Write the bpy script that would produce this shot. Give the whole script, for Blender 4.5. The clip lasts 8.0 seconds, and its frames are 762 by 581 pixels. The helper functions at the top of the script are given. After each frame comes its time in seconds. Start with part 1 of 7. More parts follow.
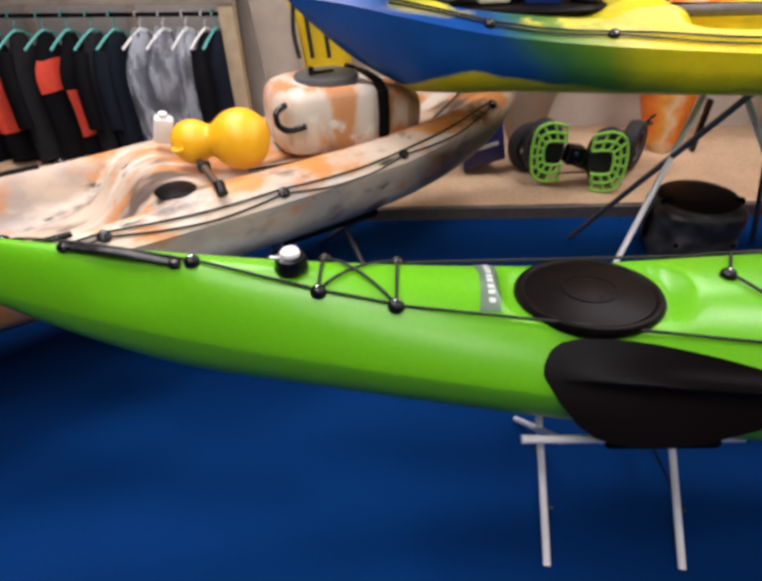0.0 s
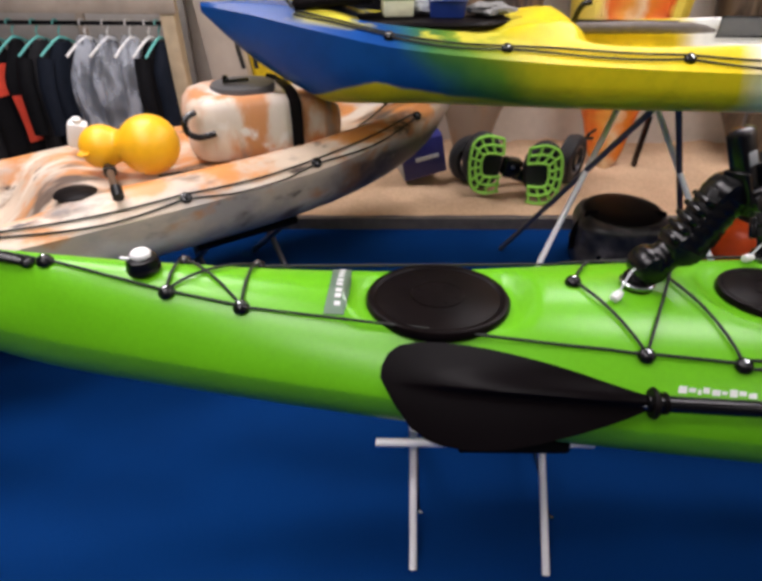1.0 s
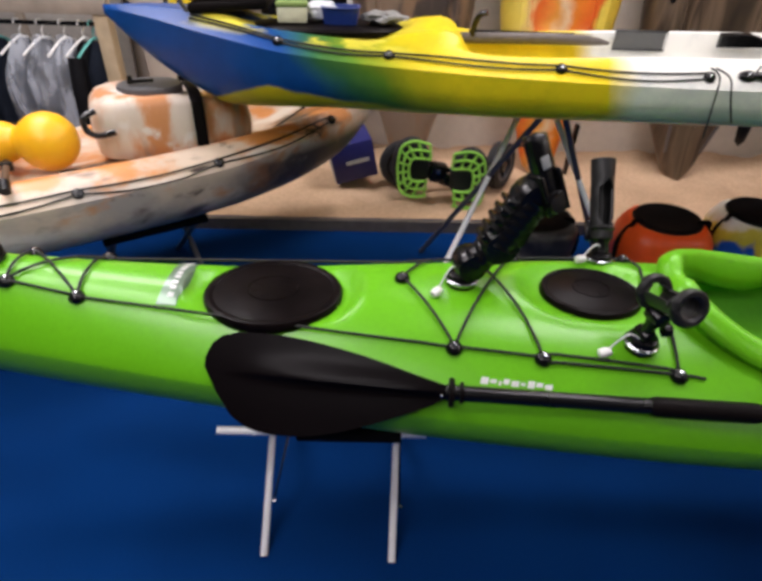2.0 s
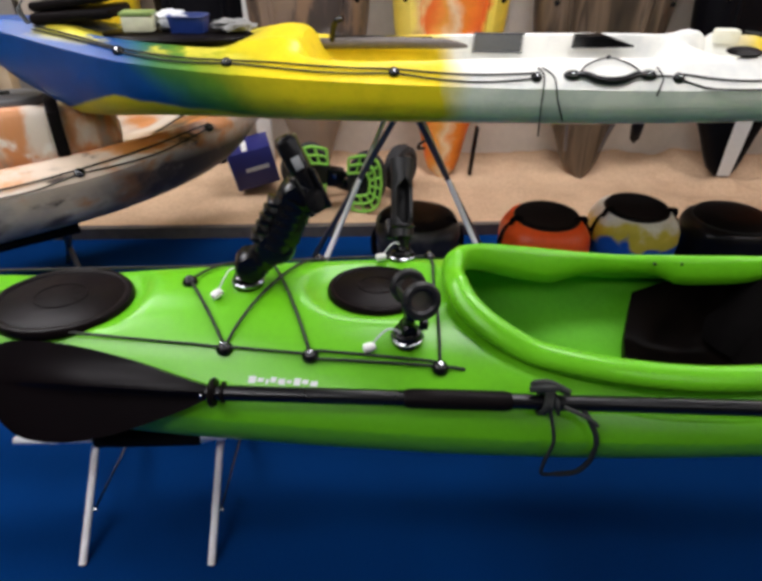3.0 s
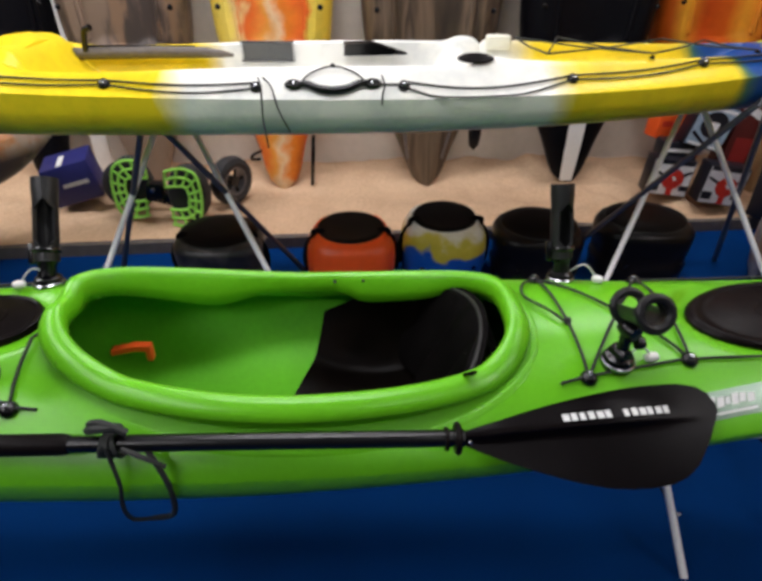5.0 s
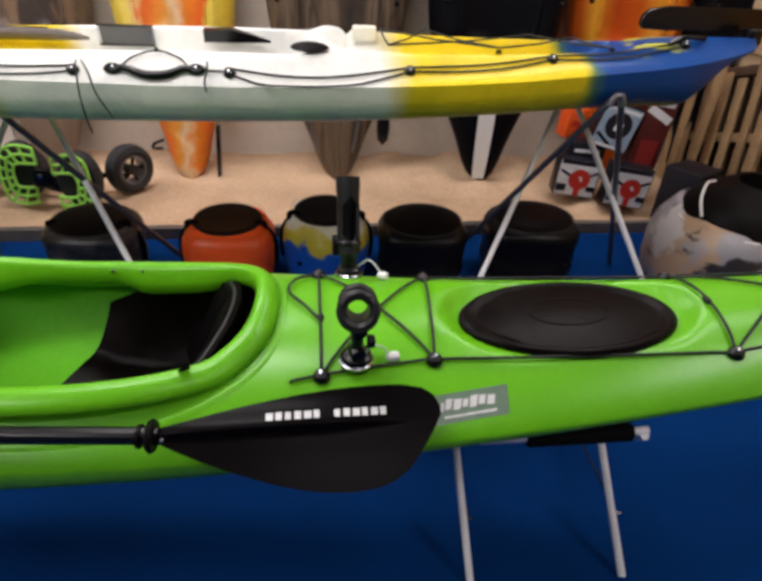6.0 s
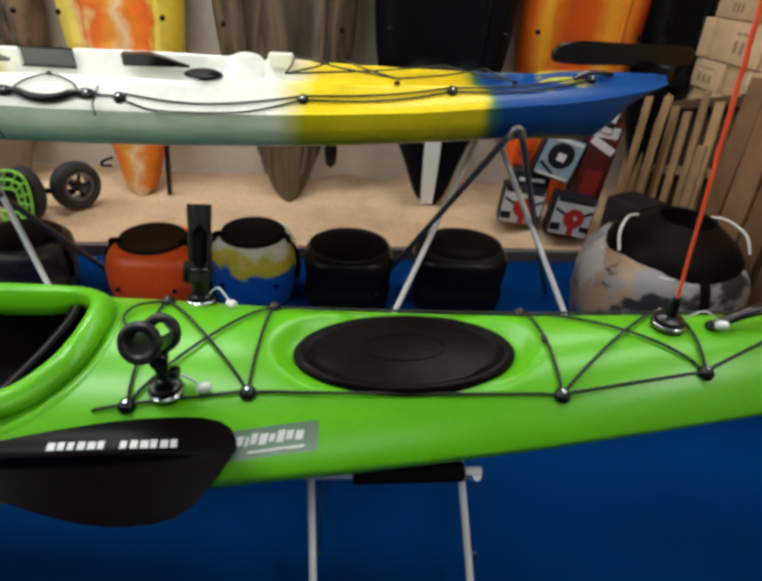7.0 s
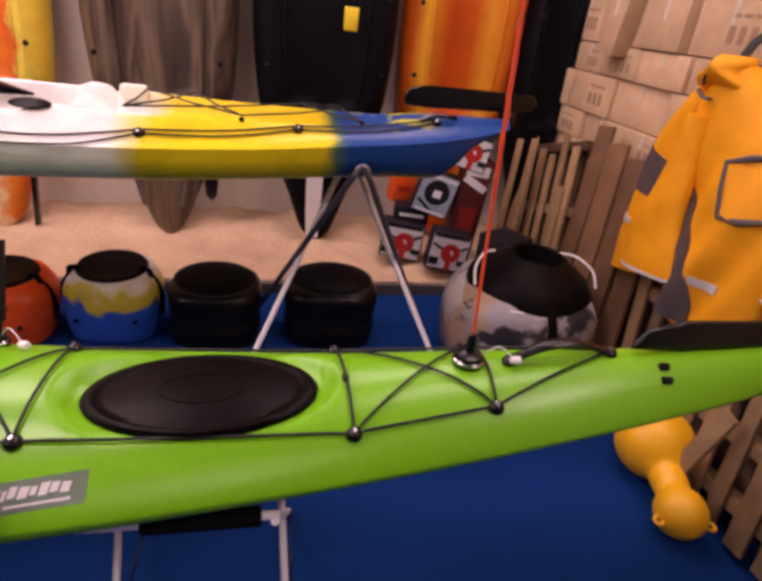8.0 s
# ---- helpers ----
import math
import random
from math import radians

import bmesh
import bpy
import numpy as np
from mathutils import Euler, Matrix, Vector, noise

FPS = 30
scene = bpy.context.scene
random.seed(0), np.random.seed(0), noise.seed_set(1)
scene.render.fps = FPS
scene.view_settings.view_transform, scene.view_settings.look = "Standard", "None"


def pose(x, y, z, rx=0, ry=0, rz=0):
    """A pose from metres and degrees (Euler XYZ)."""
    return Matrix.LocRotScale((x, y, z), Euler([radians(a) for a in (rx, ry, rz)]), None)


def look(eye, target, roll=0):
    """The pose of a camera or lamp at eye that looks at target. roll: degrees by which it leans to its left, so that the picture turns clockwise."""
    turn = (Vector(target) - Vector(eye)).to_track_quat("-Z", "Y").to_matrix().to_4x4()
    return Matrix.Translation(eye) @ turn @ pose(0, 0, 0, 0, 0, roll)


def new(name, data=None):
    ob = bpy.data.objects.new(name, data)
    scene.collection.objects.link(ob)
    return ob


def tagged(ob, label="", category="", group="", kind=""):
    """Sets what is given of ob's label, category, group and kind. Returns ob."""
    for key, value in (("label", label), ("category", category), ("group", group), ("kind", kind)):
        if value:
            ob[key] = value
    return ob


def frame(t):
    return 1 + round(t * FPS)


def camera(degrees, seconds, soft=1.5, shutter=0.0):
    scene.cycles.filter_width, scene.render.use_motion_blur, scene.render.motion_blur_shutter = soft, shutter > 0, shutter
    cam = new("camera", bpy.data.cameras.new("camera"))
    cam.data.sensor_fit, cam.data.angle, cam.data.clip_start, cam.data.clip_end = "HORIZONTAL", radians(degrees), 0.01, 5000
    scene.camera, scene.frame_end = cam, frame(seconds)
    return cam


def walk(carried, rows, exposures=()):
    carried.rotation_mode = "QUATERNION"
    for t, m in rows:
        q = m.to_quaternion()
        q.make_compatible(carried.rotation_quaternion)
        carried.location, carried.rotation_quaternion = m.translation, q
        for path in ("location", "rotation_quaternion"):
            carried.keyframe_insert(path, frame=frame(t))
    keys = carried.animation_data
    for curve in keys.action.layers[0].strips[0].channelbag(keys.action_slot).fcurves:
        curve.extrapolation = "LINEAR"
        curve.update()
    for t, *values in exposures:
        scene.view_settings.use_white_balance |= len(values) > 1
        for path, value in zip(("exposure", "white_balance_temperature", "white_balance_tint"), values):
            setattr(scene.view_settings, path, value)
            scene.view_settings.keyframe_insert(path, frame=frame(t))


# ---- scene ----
cam = camera(68.7, 8.0, 3.6)
PATH = [
    (0, (0.104, 0.156, 1.345), (0.026, 1.794, 0.199), -1.0),
    (0.5, (0.242, 0.15, 1.346), (0.189, 1.795, 0.21), -0.3),
    (1, (0.415, 0.141, 1.339), (0.348, 1.803, 0.229), 0.1),
    (1.5, (0.566, 0.132, 1.331), (0.539, 1.827, 0.27), 1.2),
    (2, (0.761, 0.097, 1.352), (0.724, 1.771, 0.258), 1.6),
    (2.2, (0.841, 0.092, 1.361), (0.841, 1.781, 0.29), 1.5),
    (3.3, (1.313, 0.08, 1.356), (1.348, 1.766, 0.28), 0.4),
    (3.5, (1.376, 0.088, 1.35), (1.416, 1.781, 0.286), -0.5),
    (4, (1.571, 0.128, 1.348), (1.679, 1.785, 0.233), -0.1),
    (4.5, (1.745, 0.139, 1.364), (1.887, 1.818, 0.286), 0.0),
    (4.7, (1.814, 0.15, 1.359), (1.958, 1.846, 0.308), 0.3),
    (5.8, (2.382, 0.125, 1.355), (2.487, 1.811, 0.283), 1.9),
    (6, (2.464, 0.142, 1.343), (2.624, 1.829, 0.279), 2.7),
    (6.5, (2.661, 0.144, 1.365), (2.869, 1.846, 0.336), 4.8),
    (7, (2.846, 0.143, 1.383), (2.972, 1.865, 0.373), 3.8),
    (7.5, (3.028, 0.139, 1.404), (3.278, 1.883, 0.458), 7.2),
    (8, (3.132, 0.13, 1.42), (3.493, 1.882, 0.525), 7.1),
]
walk(cam, [(t, look(eye, target, roll)) for t, eye, target, roll in PATH],
     [(0, -0.13, 6500, 20), (2.2, -0.16, 6500, 20), (3.3, -0.08, 6250, 14), (4.7, -0.08, 6250, 14), (5.8, -0.06, 6500, 18), (6.8, -0.08, 6400, 8), (7.3, -0.12, 6300, -4), (7.6, -0.14, 6300, -12), (7.7, -0.14, 6300, -12), (7.8, -0.14, 6300, -12), (7.9, -0.12, 6800, 20), (8, -0.1, 7550, 56)])

# ---- light ----
world = bpy.data.worlds.new("room_air")
scene.world = world
world.use_nodes = True
world.node_tree.nodes["Background"].inputs[0].default_value = (0.75, 0.82, 1.0, 1)
world.node_tree.nodes["Background"].inputs[1].default_value = 0.002
LAMPS = [(-0.35, 0.15, 22), (0.05, -0.95, 22), (2.9, -0.95, 4), (4.94, 0.1, 38, True), (-0.8, 1.2, 24), (1.8, 1.2, 23), (4.0, 1.3, 10), (-0.9, 2.4, 44), (1.6, 2.75, 27), (3.7, 2.75, 16)]


# ---- builders ----
def smoothed(me, angle=40):
    for p in me.polygons:
        p.use_smooth = True
    me.set_sharp_from_angle(angle=radians(angle))


def part(name, bm, material, parent=None, label="", angle=40):
    """Links a bmesh as one mesh object under a thing or a part; its points are given in the space in which the thing was built."""
    me = bpy.data.meshes.new(name)
    bmesh.ops.recalc_face_normals(bm, faces=bm.faces)
    bm.to_mesh(me)
    bm.free()
    smoothed(me, angle)
    me.materials.append(material)
    ob = new(name, me)
    if parent is not None:
        ob.parent = parent
        if parent.type == "EMPTY":
            ob.matrix_parent_inverse = parent.matrix_basis.inverted()
    if label:
        ob["label"] = label
    return ob


def thing(name, at, label, category, group="", kind=""):
    ob = new(name)
    ob.empty_display_size = 0.05
    ob.location = at
    bpy.context.view_layer.update()
    return tagged(ob, label, category, group, kind)


def lerp(keys, x):
    """Smooth value through (x, value) keys."""
    if x <= keys[0][0]:
        return keys[0][1]
    for i in range(len(keys) - 1):
        (a, va), (b, vb) = keys[i], keys[i + 1]
        if x <= b:
            t = (x - a) / (b - a)
            v0 = keys[i - 1] if i else keys[i]
            v3 = keys[i + 2] if i + 2 < len(keys) else keys[i + 1]
            m0 = (vb - v0[1]) / (b - v0[0]) * (b - a)
            m1 = (v3[1] - va) / (v3[0] - a) * (b - a)
            return (2 * t**3 - 3 * t**2 + 1) * va + (t**3 - 2 * t**2 + t) * m0 + (-2 * t**3 + 3 * t**2) * vb + (t**3 - t**2) * m1
    return keys[-1][1]


def loft(rings, closed=True, caps=True, bm=None):
    bm = bm or bmesh.new()
    rows = [[bm.verts.new(p) for p in ring] for ring in rings]
    n = len(rows[0])
    for a, b in zip(rows, rows[1:]):
        for i in range(n if closed else n - 1):
            j = (i + 1) % n
            bm.faces.new((a[i], a[j], b[j], b[i]))
    if caps and closed:
        bm.faces.new(rows[0][::-1])
        bm.faces.new(rows[-1])
    return bm


def curved(pts, steps=6, closed=False):
    """Points of a smooth curve through pts."""
    pts = [Vector(p) for p in pts]
    n, out = len(pts), []
    for i in range(n if closed else n - 1):
        p1, p2 = pts[i], pts[(i + 1) % n]
        p0 = pts[i - 1] if (i or closed) else p1
        p3 = pts[(i + 2) % n] if (closed or i + 2 < n) else p2
        for k in range(steps):
            t = k / steps
            out.append(0.5 * (2 * p1 + (p2 - p0) * t + (2 * p0 - 5 * p1 + 4 * p2 - p3) * t * t + (3 * p1 - p0 - 3 * p2 + p3) * t**3))
    if not closed:
        out.append(pts[-1])
    return out


def sweep(pts, r, n=8, closed=False, bm=None, flat=1.0, up=(0, 0, 1)):
    """A tube along pts; r a number or one per point; flat squashes it along up."""
    pts = [Vector(p) for p in pts]
    bm = bm or bmesh.new()
    rings = []
    m = len(pts)
    for i, p in enumerate(pts):
        a = pts[i - 1] if (i or closed) else p
        b = pts[(i + 1) % m] if (closed or i + 1 < m) else p
        d = (b - a).normalized()
        side = d.cross(Vector(up))
        if side.length < 1e-4:
            side = d.cross(Vector((0, 1, 0.01)))
        side.normalize()
        top = side.cross(d).normalized()
        rr = r[i] if isinstance(r, (list, tuple)) else r
        rings.append([p + rr * (math.cos(k / n * math.tau) * side + flat * math.sin(k / n * math.tau) * top) for k in range(n)])
    if closed:
        rings.append(rings[0])
        bm = loft(rings, True, False, bm)
        bmesh.ops.remove_doubles(bm, verts=bm.verts, dist=1e-6)
        return bm
    return loft(rings, True, True, bm)


def revolve(profile, n=24, m=None, bm=None, sx=1.0, sy=1.0):
    """A body of revolution round z from (radius, height) pairs, moved by m."""
    m = m or Matrix.Identity(4)
    rings = [[m @ Vector((sx * r * math.cos(k / n * math.tau), sy * r * math.sin(k / n * math.tau), z)) for k in range(n)] for r, z in profile]
    return loft(rings, True, True, bm)


def rbox(m, sx, sy, sz, bevel=0.004, segments=2, bm=None):
    """A box of that size with rounded edges, its middle at m."""
    b = bmesh.new()
    bmesh.ops.create_cube(b, size=1, matrix=Matrix.Diagonal((sx, sy, sz, 1)))
    if bevel:
        bmesh.ops.bevel(b, geom=b.edges[:], offset=bevel, segments=segments, affect="EDGES", profile=0.5)
    b.transform(m)
    if bm is None:
        return b
    me = bpy.data.meshes.new("tmp")
    b.to_mesh(me)
    b.free()
    bm.from_mesh(me)
    bpy.data.meshes.remove(me)
    return bm


def plate(outline, thick, m, bevel=0.0, bm=None):
    """A flat plate from a 2D outline (x, y), its underside at z = 0, moved by m."""
    b = bm or bmesh.new()
    lo = [b.verts.new(m @ Vector((x, y, 0))) for x, y in outline]
    hi = [b.verts.new(m @ Vector((x, y, thick))) for x, y in outline]
    n = len(lo)
    b.faces.new(lo[::-1])
    b.faces.new(hi)
    for i in range(n):
        b.faces.new((lo[i], lo[(i + 1) % n], hi[(i + 1) % n], hi[i]))
    if bevel:
        bmesh.ops.bevel(b, geom=[e for e in b.edges if len(e.link_faces) == 2], offset=bevel, segments=1, affect="EDGES")
    return b


def pole(a, b, r, n=10, bm=None):
    return sweep([a, Vector(a).lerp(Vector(b), 0.5), b], r, n, bm=bm)


# ---- materials ----
def make_material(name):
    m = bpy.data.materials.new(name)
    m.use_nodes = True
    return m, m.node_tree.nodes, m.node_tree.links, m.node_tree.nodes["Principled BSDF"]


def surface(name, color, rough=0.5, metal=0.0, vary=0.12, grain=40.0, stain=3.0, bump=0.05, coat=0.0, sheen=0.0, color2=None, spec=0.5, island=0.0):
    """A surface with variation at two scales in colour and gloss, and fine relief."""
    m, nodes, links, bsdf = make_material(name)
    co = nodes.new("ShaderNodeTexCoord")
    fine = nodes.new("ShaderNodeTexNoise")
    fine.inputs["Scale"].default_value, fine.inputs["Detail"].default_value = grain, 4
    big = nodes.new("ShaderNodeTexNoise")
    big.inputs["Scale"].default_value, big.inputs["Detail"].default_value = stain, 3
    for n in (fine, big):
        links.new(co.outputs["Object"], n.inputs["Vector"])
    add = nodes.new("ShaderNodeMath")
    add.operation = "ADD"
    links.new(fine.outputs["Fac"], add.inputs[0])
    links.new(big.outputs["Fac"], add.inputs[1])
    ramp = nodes.new("ShaderNodeMapRange")
    ramp.inputs["From Min"].default_value, ramp.inputs["From Max"].default_value = 0.6, 1.4
    links.new(add.outputs[0], ramp.inputs["Value"])
    mix = nodes.new("ShaderNodeMix")
    mix.data_type = "RGBA"
    c2 = color2 or tuple(min(1, c * (1 + vary)) for c in color)
    mix.inputs["A"].default_value = (*[c * (1 - vary) for c in color], 1)
    mix.inputs["B"].default_value = (*c2, 1)
    links.new(ramp.outputs["Result"], mix.inputs["Factor"])
    out = mix.outputs["Result"]
    if island:
        info = nodes.new("ShaderNodeObjectInfo")
        hsv = nodes.new("ShaderNodeHueSaturation")
        mr = nodes.new("ShaderNodeMapRange")
        mr.inputs["To Min"].default_value, mr.inputs["To Max"].default_value = 1 - island, 1 + island
        links.new(info.outputs["Random"], mr.inputs["Value"])
        links.new(mr.outputs["Result"], hsv.inputs["Value"])
        links.new(out, hsv.inputs["Color"])
        out = hsv.outputs["Color"]
    links.new(out, bsdf.inputs["Base Color"])
    rr = nodes.new("ShaderNodeMapRange")
    rr.inputs["To Min"].default_value, rr.inputs["To Max"].default_value = max(0.02, rough * 0.85), min(1, rough * 1.15)
    links.new(big.outputs["Fac"], rr.inputs["Value"])
    links.new(rr.outputs["Result"], bsdf.inputs["Roughness"])
    bsdf.inputs["Metallic"].default_value = metal
    bsdf.inputs["Specular IOR Level"].default_value = spec
    bsdf.inputs["Coat Weight"].default_value = coat
    bsdf.inputs["Sheen Weight"].default_value = sheen
    if bump:
        bp = nodes.new("ShaderNodeBump")
        bp.inputs["Strength"].default_value, bp.inputs["Distance"].default_value = bump, 0.01
        links.new(fine.outputs["Fac"], bp.inputs["Height"])
        links.new(bp.outputs["Normal"], bsdf.inputs["Normal"])
    return m


def banded(name, stops, axis="X", rough=0.35, wobble=0.12, scale=4.0, lo=0.0, hi=1.0, patch=None, lean=0.0, bump=0.04, flecks=()):
    """Moulded plastic whose colour runs along one axis in soft bands: stops of (metres, colour).
    patch: (colour, low height, start, end): a second colour poured in along the bottom."""
    m, nodes, links, bsdf = make_material(name)
    co = nodes.new("ShaderNodeTexCoord")
    noi = nodes.new("ShaderNodeTexNoise")
    noi.inputs["Scale"].default_value, noi.inputs["Detail"].default_value = scale, 5
    links.new(co.outputs["Object"], noi.inputs["Vector"])
    sep = nodes.new("ShaderNodeSeparateXYZ")
    links.new(co.outputs["Object"], sep.inputs[0])
    mul = nodes.new("ShaderNodeMath")
    mul.operation = "MULTIPLY_ADD"
    mul.inputs[1].default_value = wobble * 2
    links.new(noi.outputs["Fac"], mul.inputs[0])
    links.new(sep.outputs[axis], mul.inputs[2])
    along = mul.outputs[0]
    if lean:
        # the first bands run further back along the lower side
        near = nodes.new("ShaderNodeMapRange")
        near.inputs["From Min"].default_value, near.inputs["From Max"].default_value = 0.6, 1.25
        near.inputs["To Min"].default_value, near.inputs["To Max"].default_value = lean, 0.0
        links.new(sep.outputs["X"], near.inputs["Value"])
        depth = nodes.new("ShaderNodeMath")
        depth.operation = "SUBTRACT"
        links.new(sep.outputs["Z"], depth.inputs[0])
        depth.inputs[1].default_value = 0.9
        push = nodes.new("ShaderNodeMath")
        push.operation = "MULTIPLY_ADD"
        links.new(depth.outputs[0], push.inputs[0])
        links.new(near.outputs["Result"], push.inputs[1])
        links.new(along, push.inputs[2])
        along = push.outputs[0]
    mr = nodes.new("ShaderNodeMapRange")
    mr.inputs["From Min"].default_value, mr.inputs["From Max"].default_value = lo + wobble, hi + wobble
    links.new(along, mr.inputs["Value"])
    ramp = nodes.new("ShaderNodeValToRGB")
    els = ramp.color_ramp.elements
    els.remove(els[1])
    for i, (at, col) in enumerate(stops):
        e = els.new((at - lo) / (hi - lo)) if i else els[0]
        e.color = (*col, 1)
    links.new(mr.outputs["Result"], ramp.inputs["Fac"])
    out = ramp.outputs["Color"]
    if patch:
        col, high, start, end = patch
        keep = None
        for socket, a, b in (("Z", high, high - 0.012), ("X", start, start + 0.02), ("X", end, end - 0.35)):
            w = nodes.new("ShaderNodeMath")
            w.operation = "MULTIPLY_ADD"
            w.inputs[1].default_value = 0.05
            links.new(noi.outputs["Fac"], w.inputs[0])
            if socket == "Z":
                tip = nodes.new("ShaderNodeMath")
                tip.operation = "MULTIPLY_ADD"
                tip.inputs[1].default_value = 0.10
                links.new(sep.outputs["X"], tip.inputs[0])
                links.new(sep.outputs["Z"], tip.inputs[2])
                rise = nodes.new("ShaderNodeMapRange")
                rise.inputs["From Min"].default_value, rise.inputs["From Max"].default_value = -0.1, 0.32
                rise.inputs["To Min"].default_value, rise.inputs["To Max"].default_value = 0.17, 0.0
                links.new(sep.outputs["X"], rise.inputs["Value"])
                both = nodes.new("ShaderNodeMath")
                both.operation = "ADD"
                links.new(tip.outputs[0], both.inputs[0])
                links.new(rise.outputs["Result"], both.inputs[1])
                links.new(both.outputs[0], w.inputs[2])
            else:
                links.new(sep.outputs[socket], w.inputs[2])
            g = nodes.new("ShaderNodeMapRange")
            g.inputs["From Min"].default_value, g.inputs["From Max"].default_value = a + 0.025, b + 0.025
            links.new(w.outputs[0], g.inputs["Value"])
            if keep is None:
                keep = g.outputs["Result"]
            else:
                mm = nodes.new("ShaderNodeMath")
                mm.operation = "MULTIPLY"
                links.new(keep, mm.inputs[0])
                links.new(g.outputs["Result"], mm.inputs[1])
                keep = mm.outputs[0]
        mix = nodes.new("ShaderNodeMix")
        mix.data_type = "RGBA"
        links.new(keep, mix.inputs["Factor"])
        links.new(out, mix.inputs["A"])
        mix.inputs["B"].default_value = (*col, 1)
        out = mix.outputs["Result"]
    for k, (col, size, x0, x1, z0, z1, slope, cut) in enumerate(flecks):
        # streaky blotches of another colour between two lengths and two heights
        mp = nodes.new("ShaderNodeMapping")
        mp.inputs["Scale"].default_value = (1, 1.6, 2.2)
        mp.inputs["Location"].default_value = (2.3 * k, 0.7 * k, 1.1)
        links.new(co.outputs["Object"], mp.inputs["Vector"])
        spot = nodes.new("ShaderNodeTexNoise")
        spot.inputs["Scale"].default_value, spot.inputs["Detail"].default_value = size, 4
        links.new(mp.outputs["Vector"], spot.inputs["Vector"])
        level = nodes.new("ShaderNodeMath")
        level.operation = "MULTIPLY_ADD"
        links.new(sep.outputs["X"], level.inputs[0])
        level.inputs[1].default_value = slope
        links.new(sep.outputs["Z"], level.inputs[2])
        keep = None
        for socket, a, b in ((spot.outputs["Fac"], cut, cut + 0.07), (sep.outputs["X"], x0, x0 + 0.1), (sep.outputs["X"], x1, x1 - 0.12), (level.outputs[0], z0, z0 + 0.02), (level.outputs[0], z1, z1 - 0.02)):
            g = nodes.new("ShaderNodeMapRange")
            g.inputs["From Min"].default_value, g.inputs["From Max"].default_value = a, b
            links.new(socket, g.inputs["Value"])
            if keep is None:
                keep = g.outputs["Result"]
            else:
                mm = nodes.new("ShaderNodeMath")
                mm.operation = "MULTIPLY"
                links.new(keep, mm.inputs[0])
                links.new(g.outputs["Result"], mm.inputs[1])
                keep = mm.outputs[0]
        mix = nodes.new("ShaderNodeMix")
        mix.data_type = "RGBA"
        links.new(keep, mix.inputs["Factor"])
        links.new(out, mix.inputs["A"])
        mix.inputs["B"].default_value = (*col, 1)
        out = mix.outputs["Result"]
    # cloudy unevenness of the moulding
    cloud = nodes.new("ShaderNodeTexNoise")
    cloud.inputs["Scale"].default_value, cloud.inputs["Detail"].default_value, cloud.inputs["Roughness"].default_value = 7.0, 6, 0.65
    links.new(co.outputs["Object"], cloud.inputs["Vector"])
    shade = nodes.new("ShaderNodeValToRGB")
    shade.color_ramp.elements[0].position, shade.color_ramp.elements[0].color = 0.36, (0.58, 0.63, 0.68, 1)
    shade.color_ramp.elements[1].position, shade.color_ramp.elements[1].color = 0.56, (1, 1, 1, 1)
    links.new(cloud.outputs["Fac"], shade.inputs["Fac"])
    worn = nodes.new("ShaderNodeMix")
    worn.data_type, worn.blend_type = "RGBA", "MULTIPLY"
    worn.inputs["Factor"].default_value = 0.42
    links.new(out, worn.inputs["A"])
    links.new(shade.outputs["Color"], worn.inputs["B"])
    links.new(worn.outputs["Result"], bsdf.inputs["Base Color"])
    bsdf.inputs["Roughness"].default_value = rough
    bsdf.inputs["Specular IOR Level"].default_value = 0.22
    bp = nodes.new("ShaderNodeBump")
    bp.inputs["Strength"].default_value, bp.inputs["Distance"].default_value = bump, 0.01
    n2 = nodes.new("ShaderNodeTexNoise")
    n2.inputs["Scale"].default_value = 60
    links.new(co.outputs["Object"], n2.inputs["Vector"])
    links.new(n2.outputs["Fac"], bp.inputs["Height"])
    links.new(bp.outputs["Normal"], bsdf.inputs["Normal"])
    return m


